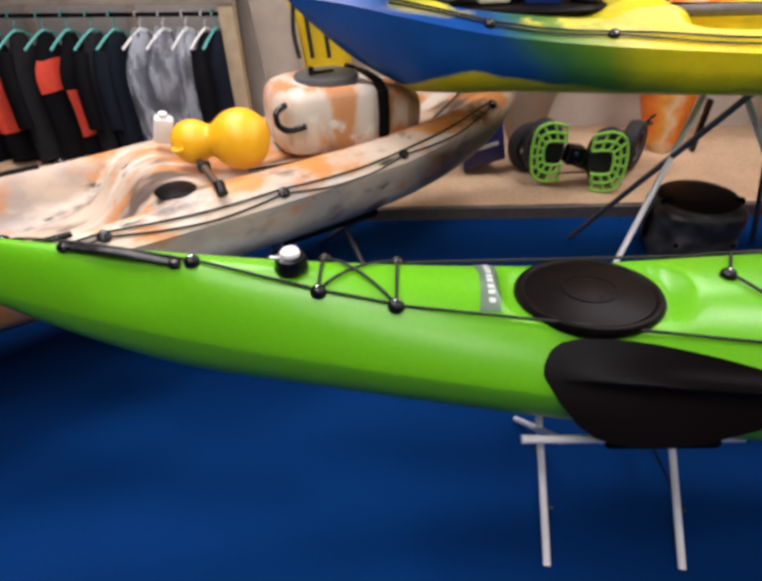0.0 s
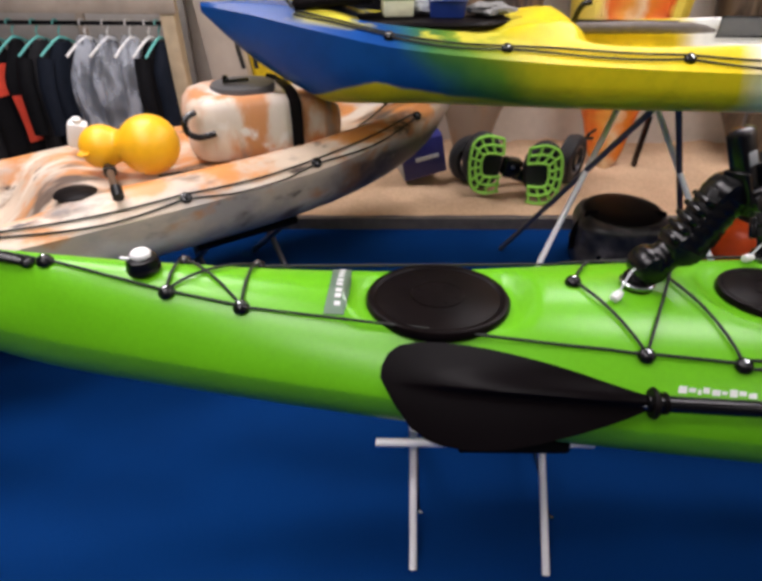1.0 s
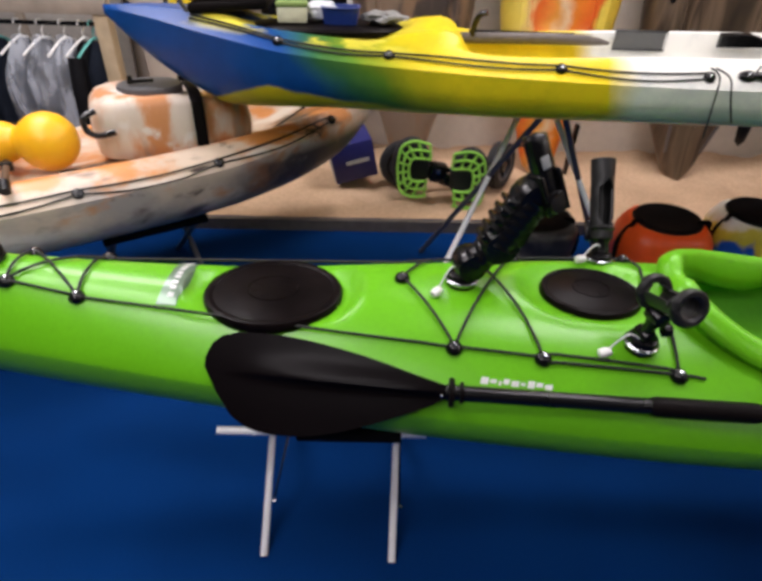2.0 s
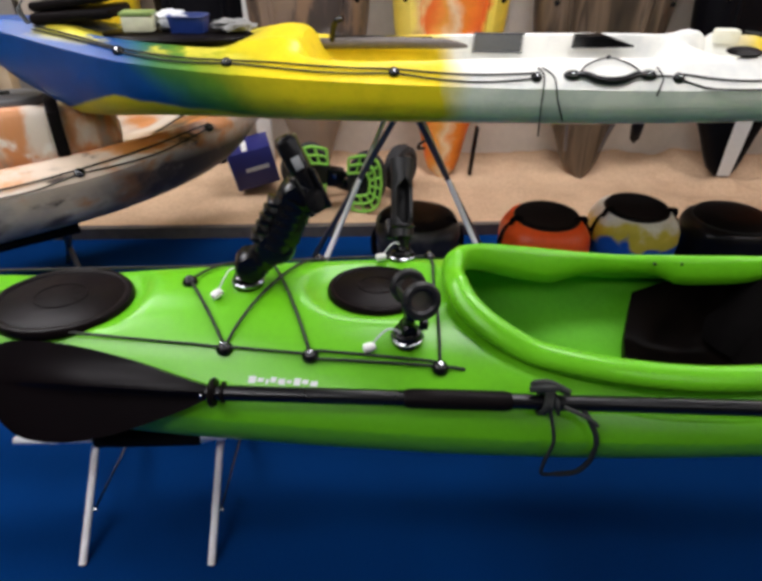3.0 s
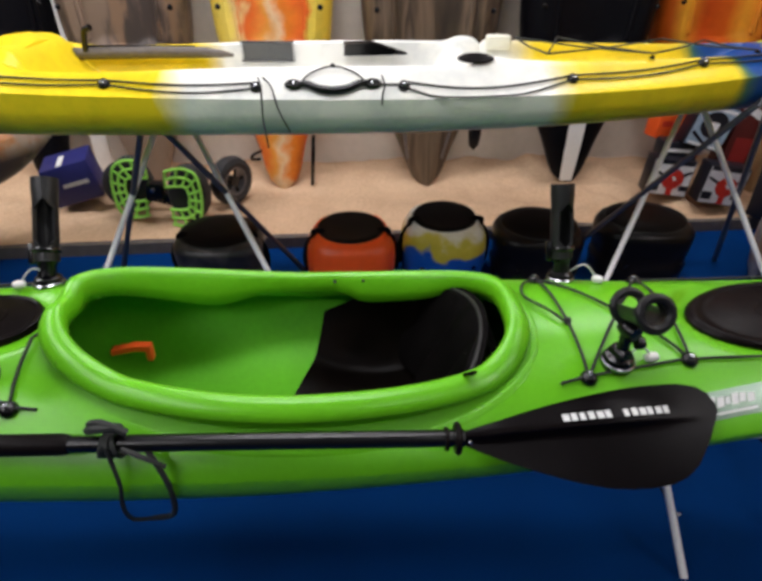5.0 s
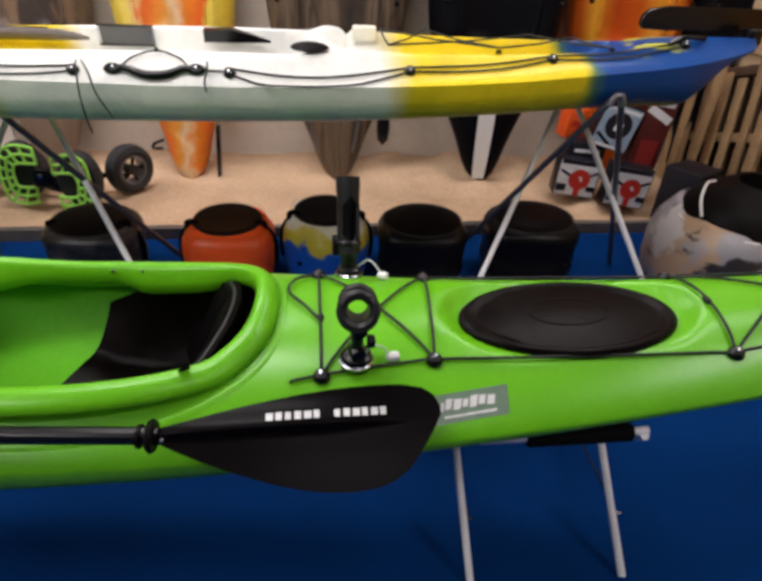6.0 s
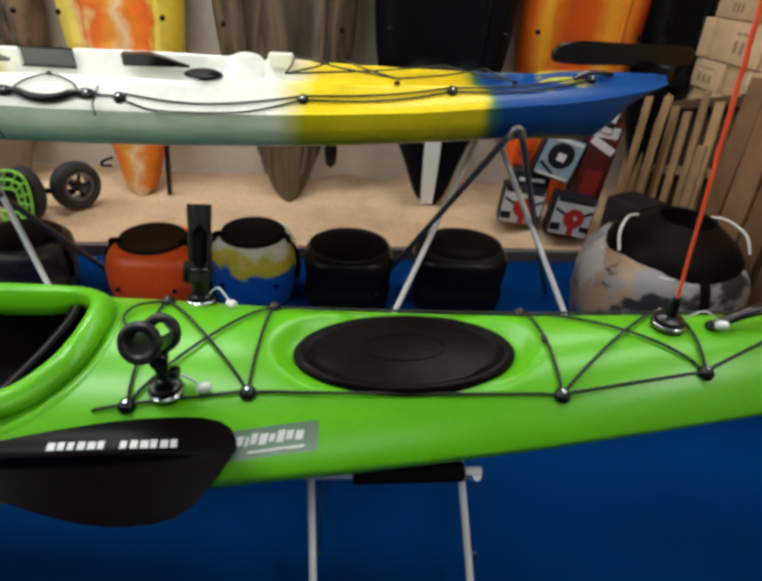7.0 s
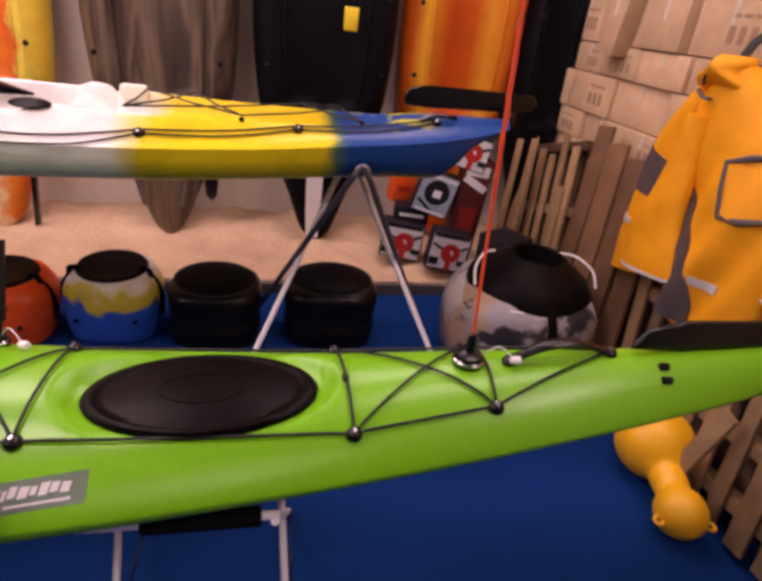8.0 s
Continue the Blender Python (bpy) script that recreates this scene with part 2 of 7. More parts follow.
def camouflage(name, stops, scale=3.0, stretch=(1, 1, 1), rough=0.4):
    """Swirled plastic of several colours."""
    m, nodes, links, bsdf = make_material(name)
    co = nodes.new("ShaderNodeTexCoord")
    mp = nodes.new("ShaderNodeMapping")
    mp.inputs["Scale"].default_value = stretch
    links.new(co.outputs["Object"], mp.inputs["Vector"])
    noi = nodes.new("ShaderNodeTexNoise")
    noi.inputs["Scale"].default_value, noi.inputs["Detail"].default_value, noi.inputs["Distortion"].default_value = scale, 3.5, 0.35
    links.new(mp.outputs["Vector"], noi.inputs["Vector"])
    ramp = nodes.new("ShaderNodeValToRGB")
    els = ramp.color_ramp.elements
    els.remove(els[1])
    els[0].position = stops[0][0]
    for i, (at, col) in enumerate(stops):
        e = els.new(at) if i else els[0]
        e.color = (*col, 1)
    links.new(noi.outputs["Fac"], ramp.inputs["Fac"])
    links.new(ramp.outputs["Color"], bsdf.inputs["Base Color"])
    bsdf.inputs["Roughness"].default_value = rough
    bp = nodes.new("ShaderNodeBump")
    bp.inputs["Strength"].default_value, bp.inputs["Distance"].default_value = 0.06, 0.01
    n2 = nodes.new("ShaderNodeTexNoise")
    n2.inputs["Scale"].default_value = 50
    links.new(co.outputs["Object"], n2.inputs["Vector"])
    links.new(n2.outputs["Fac"], bp.inputs["Height"])
    links.new(bp.outputs["Normal"], bsdf.inputs["Normal"])
    return m


def patched(name, base, layers, rough=0.4, bump=0.06, dark_end=None):
    """Plastic with soft poured patches over a base: layers of (colour, scale, low, high, stretch)."""
    m, nodes, links, bsdf = make_material(name)
    co = nodes.new("ShaderNodeTexCoord")
    tint = nodes.new("ShaderNodeTexNoise")
    tint.inputs["Scale"].default_value, tint.inputs["Detail"].default_value = 9, 4
    links.new(co.outputs["Object"], tint.inputs["Vector"])
    first = nodes.new("ShaderNodeMix")
    first.data_type = "RGBA"
    first.inputs["A"].default_value = (*[c * 0.88 for c in base], 1)
    first.inputs["B"].default_value = (*[min(1, c * 1.1) for c in base], 1)
    links.new(tint.outputs["Fac"], first.inputs["Factor"])
    out = first.outputs["Result"]
    for k, (col, scale, lo, hi, stretch) in enumerate(layers):
        mp = nodes.new("ShaderNodeMapping")
        mp.inputs["Scale"].default_value = stretch
        mp.inputs["Location"].default_value = (3.7 * k, 1.9 * k, 5.3 * k)
        links.new(co.outputs["Object"], mp.inputs["Vector"])
        n = nodes.new("ShaderNodeTexNoise")
        n.inputs["Scale"].default_value, n.inputs["Detail"].default_value, n.inputs["Roughness"].default_value = scale, 5, 0.55
        links.new(mp.outputs["Vector"], n.inputs["Vector"])
        r = nodes.new("ShaderNodeMapRange")
        r.interpolation_type = "SMOOTHSTEP"
        r.inputs["From Min"].default_value, r.inputs["From Max"].default_value = lo, hi
        links.new(n.outputs["Fac"], r.inputs["Value"])
        mix = nodes.new("ShaderNodeMix")
        mix.data_type = "RGBA"
        links.new(r.outputs["Result"], mix.inputs["Factor"])
        links.new(out, mix.inputs["A"])
        mix.inputs["B"].default_value = (*col, 1)
        out = mix.outputs["Result"]
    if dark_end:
        # a darker colour over the lower side, growing towards one end
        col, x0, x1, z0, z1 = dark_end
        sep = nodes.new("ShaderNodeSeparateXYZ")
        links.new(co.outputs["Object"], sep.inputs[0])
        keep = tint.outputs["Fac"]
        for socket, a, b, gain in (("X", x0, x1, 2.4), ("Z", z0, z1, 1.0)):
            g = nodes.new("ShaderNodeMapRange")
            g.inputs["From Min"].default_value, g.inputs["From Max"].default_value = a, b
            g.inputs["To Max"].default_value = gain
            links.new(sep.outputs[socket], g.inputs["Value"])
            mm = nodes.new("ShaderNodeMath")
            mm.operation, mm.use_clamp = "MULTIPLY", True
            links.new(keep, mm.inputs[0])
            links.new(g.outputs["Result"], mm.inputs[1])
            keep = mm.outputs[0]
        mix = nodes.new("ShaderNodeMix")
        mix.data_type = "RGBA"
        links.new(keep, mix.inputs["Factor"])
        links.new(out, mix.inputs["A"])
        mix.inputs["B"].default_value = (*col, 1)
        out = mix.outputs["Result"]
    links.new(out, bsdf.inputs["Base Color"])
    bsdf.inputs["Roughness"].default_value = rough
    bp = nodes.new("ShaderNodeBump")
    bp.inputs["Strength"].default_value, bp.inputs["Distance"].default_value = bump, 0.01
    n2 = nodes.new("ShaderNodeTexNoise")
    n2.inputs["Scale"].default_value = 50
    links.new(co.outputs["Object"], n2.inputs["Vector"])
    links.new(n2.outputs["Fac"], bp.inputs["Height"])
    links.new(bp.outputs["Normal"], bsdf.inputs["Normal"])
    return m


GREEN = surface("green_plastic", (0.113, 0.430, 0.006), 0.30, spec=0.42, vary=0.07, grain=90, stain=2.5, bump=0.02)
BLACK = surface("black_plastic", (0.003, 0.003, 0.0035), 0.27, vary=0.25, grain=60, bump=0.02, spec=0.4)
RUBBER = surface("black_rubber", (0.006, 0.0045, 0.0045), 0.42, vary=0.5, grain=120, bump=0.06, spec=0.06)
CORD = surface("black_cord", (0.01, 0.012, 0.01), 0.7, vary=0.3, grain=300, bump=0.2)
CARBON = surface("dark_blade_plastic", (0.0035, 0.0024, 0.0028), 0.32, vary=0.3, grain=200, bump=0.03, spec=0.07)
SEAT_PAN = surface("black_brown_seat_plastic", (0.0022, 0.0013, 0.001), 0.38, vary=0.6, grain=14, stain=7, bump=0.3, spec=0.045)
SEAT = surface("black_seat_foam", (0.002, 0.0016, 0.0016), 0.6, vary=0.5, grain=40, stain=9, bump=0.15, spec=0.03)
LID = surface("hatch_rubber", (0.005, 0.0033, 0.0033), 0.33, vary=0.6, grain=35, stain=8, bump=0.10, spec=0.06)
ALU = surface("aluminium", (0.96, 0.96, 0.96), 0.3, metal=0.05, vary=0.08, grain=120, bump=0.02)
DARK_TUBE = surface("dark_tube", (0.16, 0.16, 0.18), 0.35, metal=0.7, vary=0.15, grain=80)
CHROME = surface("steel_stud", (0.35, 0.36, 0.37), 0.25, metal=1.0, vary=0.15)
FOAM = surface("black_foam", (0.004, 0.004, 0.0045), 0.85, vary=0.3, grain=200, bump=0.25, spec=0.1)
WHITE_PLASTIC = surface("white_plastic", (0.75, 0.75, 0.73), 0.4, vary=0.06)
GREEN_IN = surface("green_moulded_inside", (0.105, 0.43, 0.012), 0.55, spec=0.2, vary=0.10, grain=60, stain=4, bump=0.05)
CARPET = surface("blue_carpet", (0.0006, 0.034, 0.162), 0.95, vary=0.3, grain=260, stain=1.6, bump=0.6, sheen=0.0, spec=0.05)
SAND = surface("sand", (0.60, 0.40, 0.255), 0.95, vary=0.16, grain=55, stain=4, bump=0.25, spec=0.1, color2=(0.71, 0.50, 0.325))
BOARD = surface("grey_board", (0.13, 0.11, 0.10), 0.7, vary=0.3, grain=25, bump=0.15)
PLASTER = surface("plaster", (0.66, 0.60, 0.53), 0.9, vary=0.08, grain=20, stain=1.2, bump=0.1)
CEILING_PAINT = surface("ceiling_paint", (0.13, 0.13, 0.135), 0.9, vary=0.05)
GREY_PAINT = surface("grey_paint", (0.10, 0.10, 0.105), 0.85, vary=0.1)
TUBE_LIGHT, _n, _l, _b = make_material("lamp_diffuser")
_b.inputs["Emission Color"].default_value = (1.0, 0.97, 0.92, 1)
_b.inputs["Emission Strength"].default_value = 3.0

# ---- room ----
def room_box(name, x0, x1, y0, y1, z0, z1, material, label, category):
    ob = part(name, rbox(pose((x0 + x1) / 2, (y0 + y1) / 2, (z0 + z1) / 2), x1 - x0, y1 - y0, z1 - z0, 0), material)
    return tagged(ob, label, category, kind="structure")


room_box("floor", -5, 6.5, -3.2, 4.4, -0.1, 0, CARPET, "deep blue short-pile carpet over the whole shop floor", "floor")
room_box("wall_north", -5.2, 6.5, 3.78, 3.98, -0.1, 2.7, PLASTER, "plain beige plastered wall behind the sand", "wall")
room_box("wall_east", 5.25, 5.45, -3.2, 3.78, 0, 2.7, PLASTER, "plain beige plastered wall behind stacked cartons", "wall")
room_box("wall_west", -5.2, -5.0, -3.2, 3.78, 0, 2.7, GREY_PAINT, "plain grey painted side wall", "wall")
room_box("wall_south", -5.2, 5.45, -3.4, -3.2, 0, 2.7, GREY_PAINT, "plain grey painted wall opposite the sand", "wall")
room_box("ceiling", -5.2, 5.45, -3.4, 3.98, 2.7, 2.85, CEILING_PAINT, "plain dark grey painted ceiling", "ceiling")

for lx, ly, watts, *turned in LAMPS:
    long, wide = (0.58, 1.28) if turned else (1.28, 0.58)
    t = thing("ceiling_light", (lx, ly, 2.7), "white panel ceiling light with a glowing diffuser", "ceiling light", "ceiling lights")
    part("frame", rbox(pose(lx, ly, 2.685), long, wide, 0.03, 0.006), WHITE_PLASTIC, t)
    part("diffuser", rbox(pose(lx, ly, 2.662), long - 0.08, wide - 0.08, 0.016, 0.004), TUBE_LIGHT, t)
    la = bpy.data.lights.new("ceiling_lamp", "AREA")
    la.shape, la.size, la.size_y, la.energy, la.color = "RECTANGLE", long - 0.1, wide - 0.1, watts, (1.0, 0.985, 0.97)
    lo = new("ceiling_lamp", la)
    lo.location = (lx, ly, 2.645)

# ---- sand bed with its board ----
def lip_y(x):
    return 2.715 + 0.042 * x


def sand_z(x, y):
    f = min(1, max(0, (y - lip_y(x)) / 0.9))
    h = 0.062 + 0.065 * f + 0.016 * noise.noise(Vector((x * 2.2, y * 3, 0))) * min(1, f * 4)
    h += (0.03 + 0.022 * max(0, min(1, x - 2.2))) * noise.noise(Vector((x * 7, y * 8, 3))) * min(1, f * 6)
    h += 0.02 * max(0, noise.noise(Vector((x * 1.1, y * 0.8, 7)))) * f
    return h + (0.02 * max(0, 1 - abs(x - 3.3) / 0.9) * f)


bm = bmesh.new()
cols = [-2.6 + i * 0.05 for i in range(157)]
grid = []
for x in cols:
    grid.append([bm.verts.new((x, y, sand_z(x, y))) for y in [lip_y(x) + 0.02 + k * (3.79 - lip_y(x)) / 26 for k in range(27)]])
for a, b in zip(grid, grid[1:]):
    for i in range(26):
        bm.faces.new((a[i], b[i], b[i + 1], a[i + 1]))
tagged(part("sand", bm, SAND), "pale brown loose sand heaped along the wall", "sand", kind="structure")
edge_board = part("trim", loft([[(x, lip_y(x) - 0.012, 0), (x, lip_y(x) + 0.018, 0), (x, lip_y(x) + 0.018, 0.058), (x, lip_y(x) + 0.012, 0.064), (x, lip_y(x) - 0.008, 0.064), (x, lip_y(x) - 0.012, 0.06)] for x in (-2.6, 0.1, 2.6, 5.2)]), BOARD)
tagged(edge_board, "low grey board holding the sand back", "edging", kind="structure")

# ---- green touring kayak ----
GY = 1.14
G_BEAM = [(-1.05, 0.008), (-0.85, 0.035), (-0.6, 0.068), (-0.3, 0.108), (0, 0.148), (0.4, 0.198), (0.9, 0.252), (1.4, 0.292), (1.9, 0.303), (2.4, 0.286), (2.8, 0.253), (3.2, 0.212), (3.6, 0.165), (4.0, 0.112), (4.35, 0.06), (4.62, 0.01)]
G_EDGE = [(-1.05, 0.79), (-0.8, 0.68), (-0.4, 0.60), (0, 0.565), (0.5, 0.54), (1, 0.528), (1.8, 0.522), (2.5, 0.53), (3, 0.55), (3.5, 0.59), (4, 0.645), (4.3, 0.69), (4.62, 0.77)]
G_RIDGE = [(-1.05, 0.83), (-0.8, 0.785), (-0.4, 0.742), (0, 0.705), (0.4, 0.682), (0.8, 0.688), (1.2, 0.69), (1.8, 0.672), (2.4, 0.668), (2.8, 0.665), (3.2, 0.685), (3.6, 0.722), (4, 0.752), (4.3, 0.775), (4.62, 0.815)]
G_KEEL = [(-1.05, 0.74), (-0.85, 0.652), (-0.65, 0.55), (-0.4, 0.465), (-0.1, 0.432), (0.3, 0.405), (0.7, 0.388), (1.2, 0.383), (1.8, 0.395), (2.3, 0.42), (2.8, 0.468), (3.2, 0.508), (3.6, 0.556), (4, 0.612), (4.35, 0.672), (4.62, 0.76)]
G_LEAN = [(-0.5, 0.0), (0, 0.03), (0.5, 0.08), (1.0, 0.16), (1.4, 0.18), (2.4, 0.13), (3.2, 0.11), (4.0, 0.09), (4.6, 0.0)]
HATCHES = [(0.497, 1.135, 0.155, 0.135), (1.205, 1.155, 0.112, 0.098), (2.98, 1.135, 0.245, 0.138)]


def lean_z(x, y):
    """The lift of the side away from the shop, by which the hull lies a little tilted on its stands."""
    d = y - GY
    return lerp(G_LEAN, x) * 0.5 * (d + math.sqrt(d * d + 0.0016))


def lid_plane(hx, hy, rx, x):
    """The flat on which a hatch lid sits, following the run of the deck."""
    k = (lerp(G_RIDGE, hx + rx) - lerp(G_RIDGE, hx - rx)) / (2 * rx)
    return lerp(G_RIDGE, hx) + k * (x - hx) - (0.031 if rx > 0.12 else 0.019)


def deck_z(x, y):
    b, e, c = lerp(G_BEAM, x), lerp(G_EDGE, x), lerp(G_RIDGE, x)
    s = min(1, abs(y - GY) / max(b, 1e-4))
    z = e + (c - e) * (0.78 * (1 - s**2.1) + 0.22 * math.sqrt(max(0, 1 - s * s))) + lean_z(x, y)
    for hx, hy, rx, ry in HATCHES:
        d = math.hypot((x - hx) / (rx + 0.05), (y - hy) / (ry + 0.038))
        if d < 1:
            f = min(1, (1 - d) / 0.16)
            seat_z = lid_plane(hx, hy, rx, x)
            z += (min(z, seat_z) - z) * f * f * (3 - 2 * f)
    z -= 0.02 * math.exp(-((x + 0.46) / 0.10) ** 4 - ((y - 1.085) / 0.03) ** 2) * max(0, 1 - s**3)
    return z


def cockpit(a, grow=0.0):
    """Outline of the cockpit by angle: narrow in front, broad behind."""
    cx, rx = 1.847, 0.452 + grow
    c, s = math.cos(a), math.sin(a)
    x = cx + rx * math.copysign(abs(c) ** 0.82, c)
    w = 0.182 + 0.03 * (0.5 + 0.5 * math.tanh((x - 1.62) / 0.16)) + grow
    y = GY - 0.004 + w * math.copysign(abs(s) ** 0.72, s)
    return x, y


def in_cockpit(x, y):
    cx, rx = 1.847, 0.452
    u = (x - cx) / (rx + 0.012)
    if abs(u) >= 1:
        return False
    w = 0.182 + 0.03 * (0.5 + 0.5 * math.tanh((x - 1.62) / 0.16))
    return abs(y - GY + 0.004) < (w + 0.012) * (1 - abs(u) ** (1 / 0.41)) ** 0.36


def hull_ring(x, nd=56, nh=30):
    b, e, k = lerp(G_BEAM, x), lerp(G_EDGE, x), lerp(G_KEEL, x)
    ring = []
    for i in range(nd + 1):
        s = math.sin(math.pi / 2 * (-1 + 2 * i / nd))
        y = GY + s * b
        ring.append(Vector((x, y, deck_z(x, y))))
    mid = max(0, min(1, 1 - abs(x - 1.8) / 2.9))
    p = 0.98 - 0.40 * mid
    for i in range(1, nh):
        u = math.pi * i / nh
        c = math.cos(u)
        y = GY + b * math.copysign(abs(c) ** p, c)
        ring.append(Vector((x, y, e - (e - k) * math.sin(u) ** 0.95 + lean_z(x, y) * max(0, c))))
    return ring


def green_kayak():
    t = thing("touring_kayak", (1.8, GY, 0.3), "long bright green plastic touring kayak resting on two stands", "kayak")
    xs = [-1.05 + 5.67 * (i / 283) for i in range(284)]
    bm = bmesh.new()
    rows = [[bm.verts.new(p) for p in hull_ring(x)] for x in xs]
    n = len(rows[0])
    for a, b in zip(rows, rows[1:]):
        for i in range(n):
            j = (i + 1) % n
            mid = (a[i].co + b[j].co + a[j].co + b[i].co) / 4
            if i < 56 and in_cockpit(mid.x, mid.y):
                continue
            bm.faces.new((a[i], a[j], b[j], b[i]))
    bm.faces.new(rows[0][::-1])
    bm.faces.new(rows[-1])
    ob = part("hull", bm, GREEN, t, angle=120)
    ob.data.materials.append(GREEN_IN)
    so = ob.modifiers.new("shell", "SOLIDIFY")
    so.thickness, so.offset, so.material_offset = 0.005, -1, 1
    # rolled cockpit rim with a broad inner lip
    N = 96
    rings = []
    for k in range(N):
        a = math.tau * k / N
        lift = 0.016 + 0.012 * (0.5 + 0.5 * math.cos(a)) + 0.034 * max(0, -math.cos(a))
        along = cockpit(a)[0]
        sag = 0.046 * max(0, math.sin(a)) ** 0.7 * (math.exp(-((along - 1.615) / (0.105 if along > 1.615 else 0.22)) ** 2) + 0.66 * math.exp(-((along - 2.085) / 0.12) ** 6))
        far = 0.004 * max(0, math.sin(a))
        prof = [(0.022, -0.060), (0.010, -0.040 - sag), (-0.004 - 0.42 * sag, -0.030 - 0.95 * sag), (-0.005 - 0.30 * sag, -0.016 - 0.55 * sag), (-0.003 - 0.08 * sag, 0.004 - 0.1 * sag), (0.003, 0.012), (0.013, 0.0145), (0.026, 0.009), (0.038, -0.003), (0.044, -0.014), (0.043, -0.023), (0.034, -0.026), (0.028, -0.040)]
        ring = []
        for g, h in prof:
            x, y = cockpit(a, g)
            x0, y0 = cockpit(a, 0.045)
            ring.append(Vector((x, y, max(deck_z(x0, y0), 0.618) + lift + far + h)))
        rings.append(ring)
    rings.append(rings[0])
    bm = loft(rings, True, False)
    bmesh.ops.remove_doubles(bm, verts=bm.verts, dist=1e-6)
    part("cockpit_rim", bm, GREEN, t, angle=80)
    # soft raised moulding round the rim
    rings = []
    for k in range(N):
        a = math.tau * k / N
        fade = 0.35 + 0.65 * (0.5 + 0.5 * math.tanh((cockpit(a)[0] - 1.62) / 0.15))
        ring = []
        for g, h in ((0.030, -0.03), (0.040, -0.010), (0.047, 0.001), (0.054, 0.005), (0.062, 0.003), (0.070, -0.004), (0.077, -0.016), (0.058, -0.03)):
            x, y = cockpit(a, g)
            ring.append(Vector((x, y, deck_z(x, y) + h * fade - 0.002)))
        rings.append(ring)
    rings.append(rings[0])
    bm = loft(rings, True, False)
    bmesh.ops.remove_doubles(bm, verts=bm.verts, dist=1e-6)
    part("cockpit_moulding", bm, GREEN, t, angle=80)
    # hatch lids
    for i, (hx, hy, rx, ry) in enumerate(HATCHES):
        z = lid_plane(hx, hy, rx, hx) - 0.008
        prof = [(0.0, 0.0), (0.98, 0.0), (1.0, 0.006), (1.0, 0.016), (0.975, 0.022), (0.93, 0.024), (0.885, 0.0225), (0.86, 0.0195), (0.8, 0.0205), (0.6, 0.0255), (0.0, 0.029)]
        slope = (lerp(G_RIDGE, hx + rx) - lerp(G_RIDGE, hx - rx)) / (2 * rx)
        tilt = pose(hx, hy, z, 0, -math.degrees(math.atan(slope)), 0)
        lid = part("hatch_lid", revolve([(r + 1e-4, h) for r, h in prof], 48, tilt, sx=rx, sy=ry), LID, t, "black rubber hatch lid")
        ringm = tilt @ Matrix.Translation((0, 0, 0.0265))
        part("raised_ring", sweep([ringm @ Vector((0.36 * rx * math.cos(a), 0.36 * ry * math.sin(a), 0)) for a in [math.tau * q / 32 for q in range(32)]], 0.0025, 6, True), LID, lid)
        for q in range(4):
            aa = math.pi * q / 4 + 0.4
            d = Vector((0.3 * rx * math.cos(aa), 0.3 * ry * math.sin(aa), 0))
            part("raised_rib", pole(ringm @ -d, ringm @ d, 0.002, 6), LID, lid)
    return t


KAYAK = green_kayak()


def strap_bar(t, a, b, f0, f1):
    """A padded cross tube from a to b, with foam between the shares f0 and f1."""
    a, b = Vector(a), Vector(b)
    part("cross_tube", pole(a, b, 0.0098, 14), ALU, t, "polished aluminium tube")
    part("foam_pad", sweep([a.lerp(b, f0), a.lerp(b, f0 + 0.01), a.lerp(b, (f0 + f1) / 2), a.lerp(b, f1 - 0.01), a.lerp(b, f1)], [0.018, 0.0215, 0.022, 0.0215, 0.018], 16), FOAM, t, "black foam sleeve")


def low_stand(tops, feet, ends, ybar, zbar, f0, f1):
    t = thing("kayak_stand", ((feet[0] + feet[1]) / 2, GY, 0), "low folding aluminium kayak stand with black foam bars on the carpet", "kayak stand", "kayak stands")
    for side in (-1, 1):
        yb = GY + side * (GY - ybar)
        strap_bar(t, (ends[0], yb, zbar), (ends[1], yb + 0.012, zbar + 0.005), f0, f1)
        for top, foot in zip(tops, feet):
            a, b = Vector((top, GY - side * (GY - ybar), zbar)), Vector((foot, GY + side * 0.235, 0.004))
            leg = part("leg", sweep([a, b], 0.0095, 12), ALU, t)
            c = a.lerp(b, 0.75)
            part("bolt", revolve([(0.0001, 0), (0.0055, 0), (0.0055, 0.01), (0.0001, 0.012)], 8, look(c + Vector((0.012, 0, 0)), c - Vector((1, 0, 0)))), CHROME, leg)
    for top, foot in zip(tops, feet):
        x = top + (foot - top) * 0.75
        part("brace", pole((x + 0.014, GY - 0.235 + 0.25 * (0.235 + GY - ybar), 0.25 * zbar), (x + 0.014, GY + 0.235 - 0.25 * (0.235 + GY - ybar), 0.25 * zbar), 0.003, 8), BLACK, t)
    return t


low_stand((0.456, 0.79), (0.464, 0.789), (0.37, 0.855), 0.99, 0.363, 0.38, 0.88)
low_stand((2.755, 3.14), (2.792, 3.183), (2.77, 3.15), 0.965, 0.443, 0.27, 0.9)


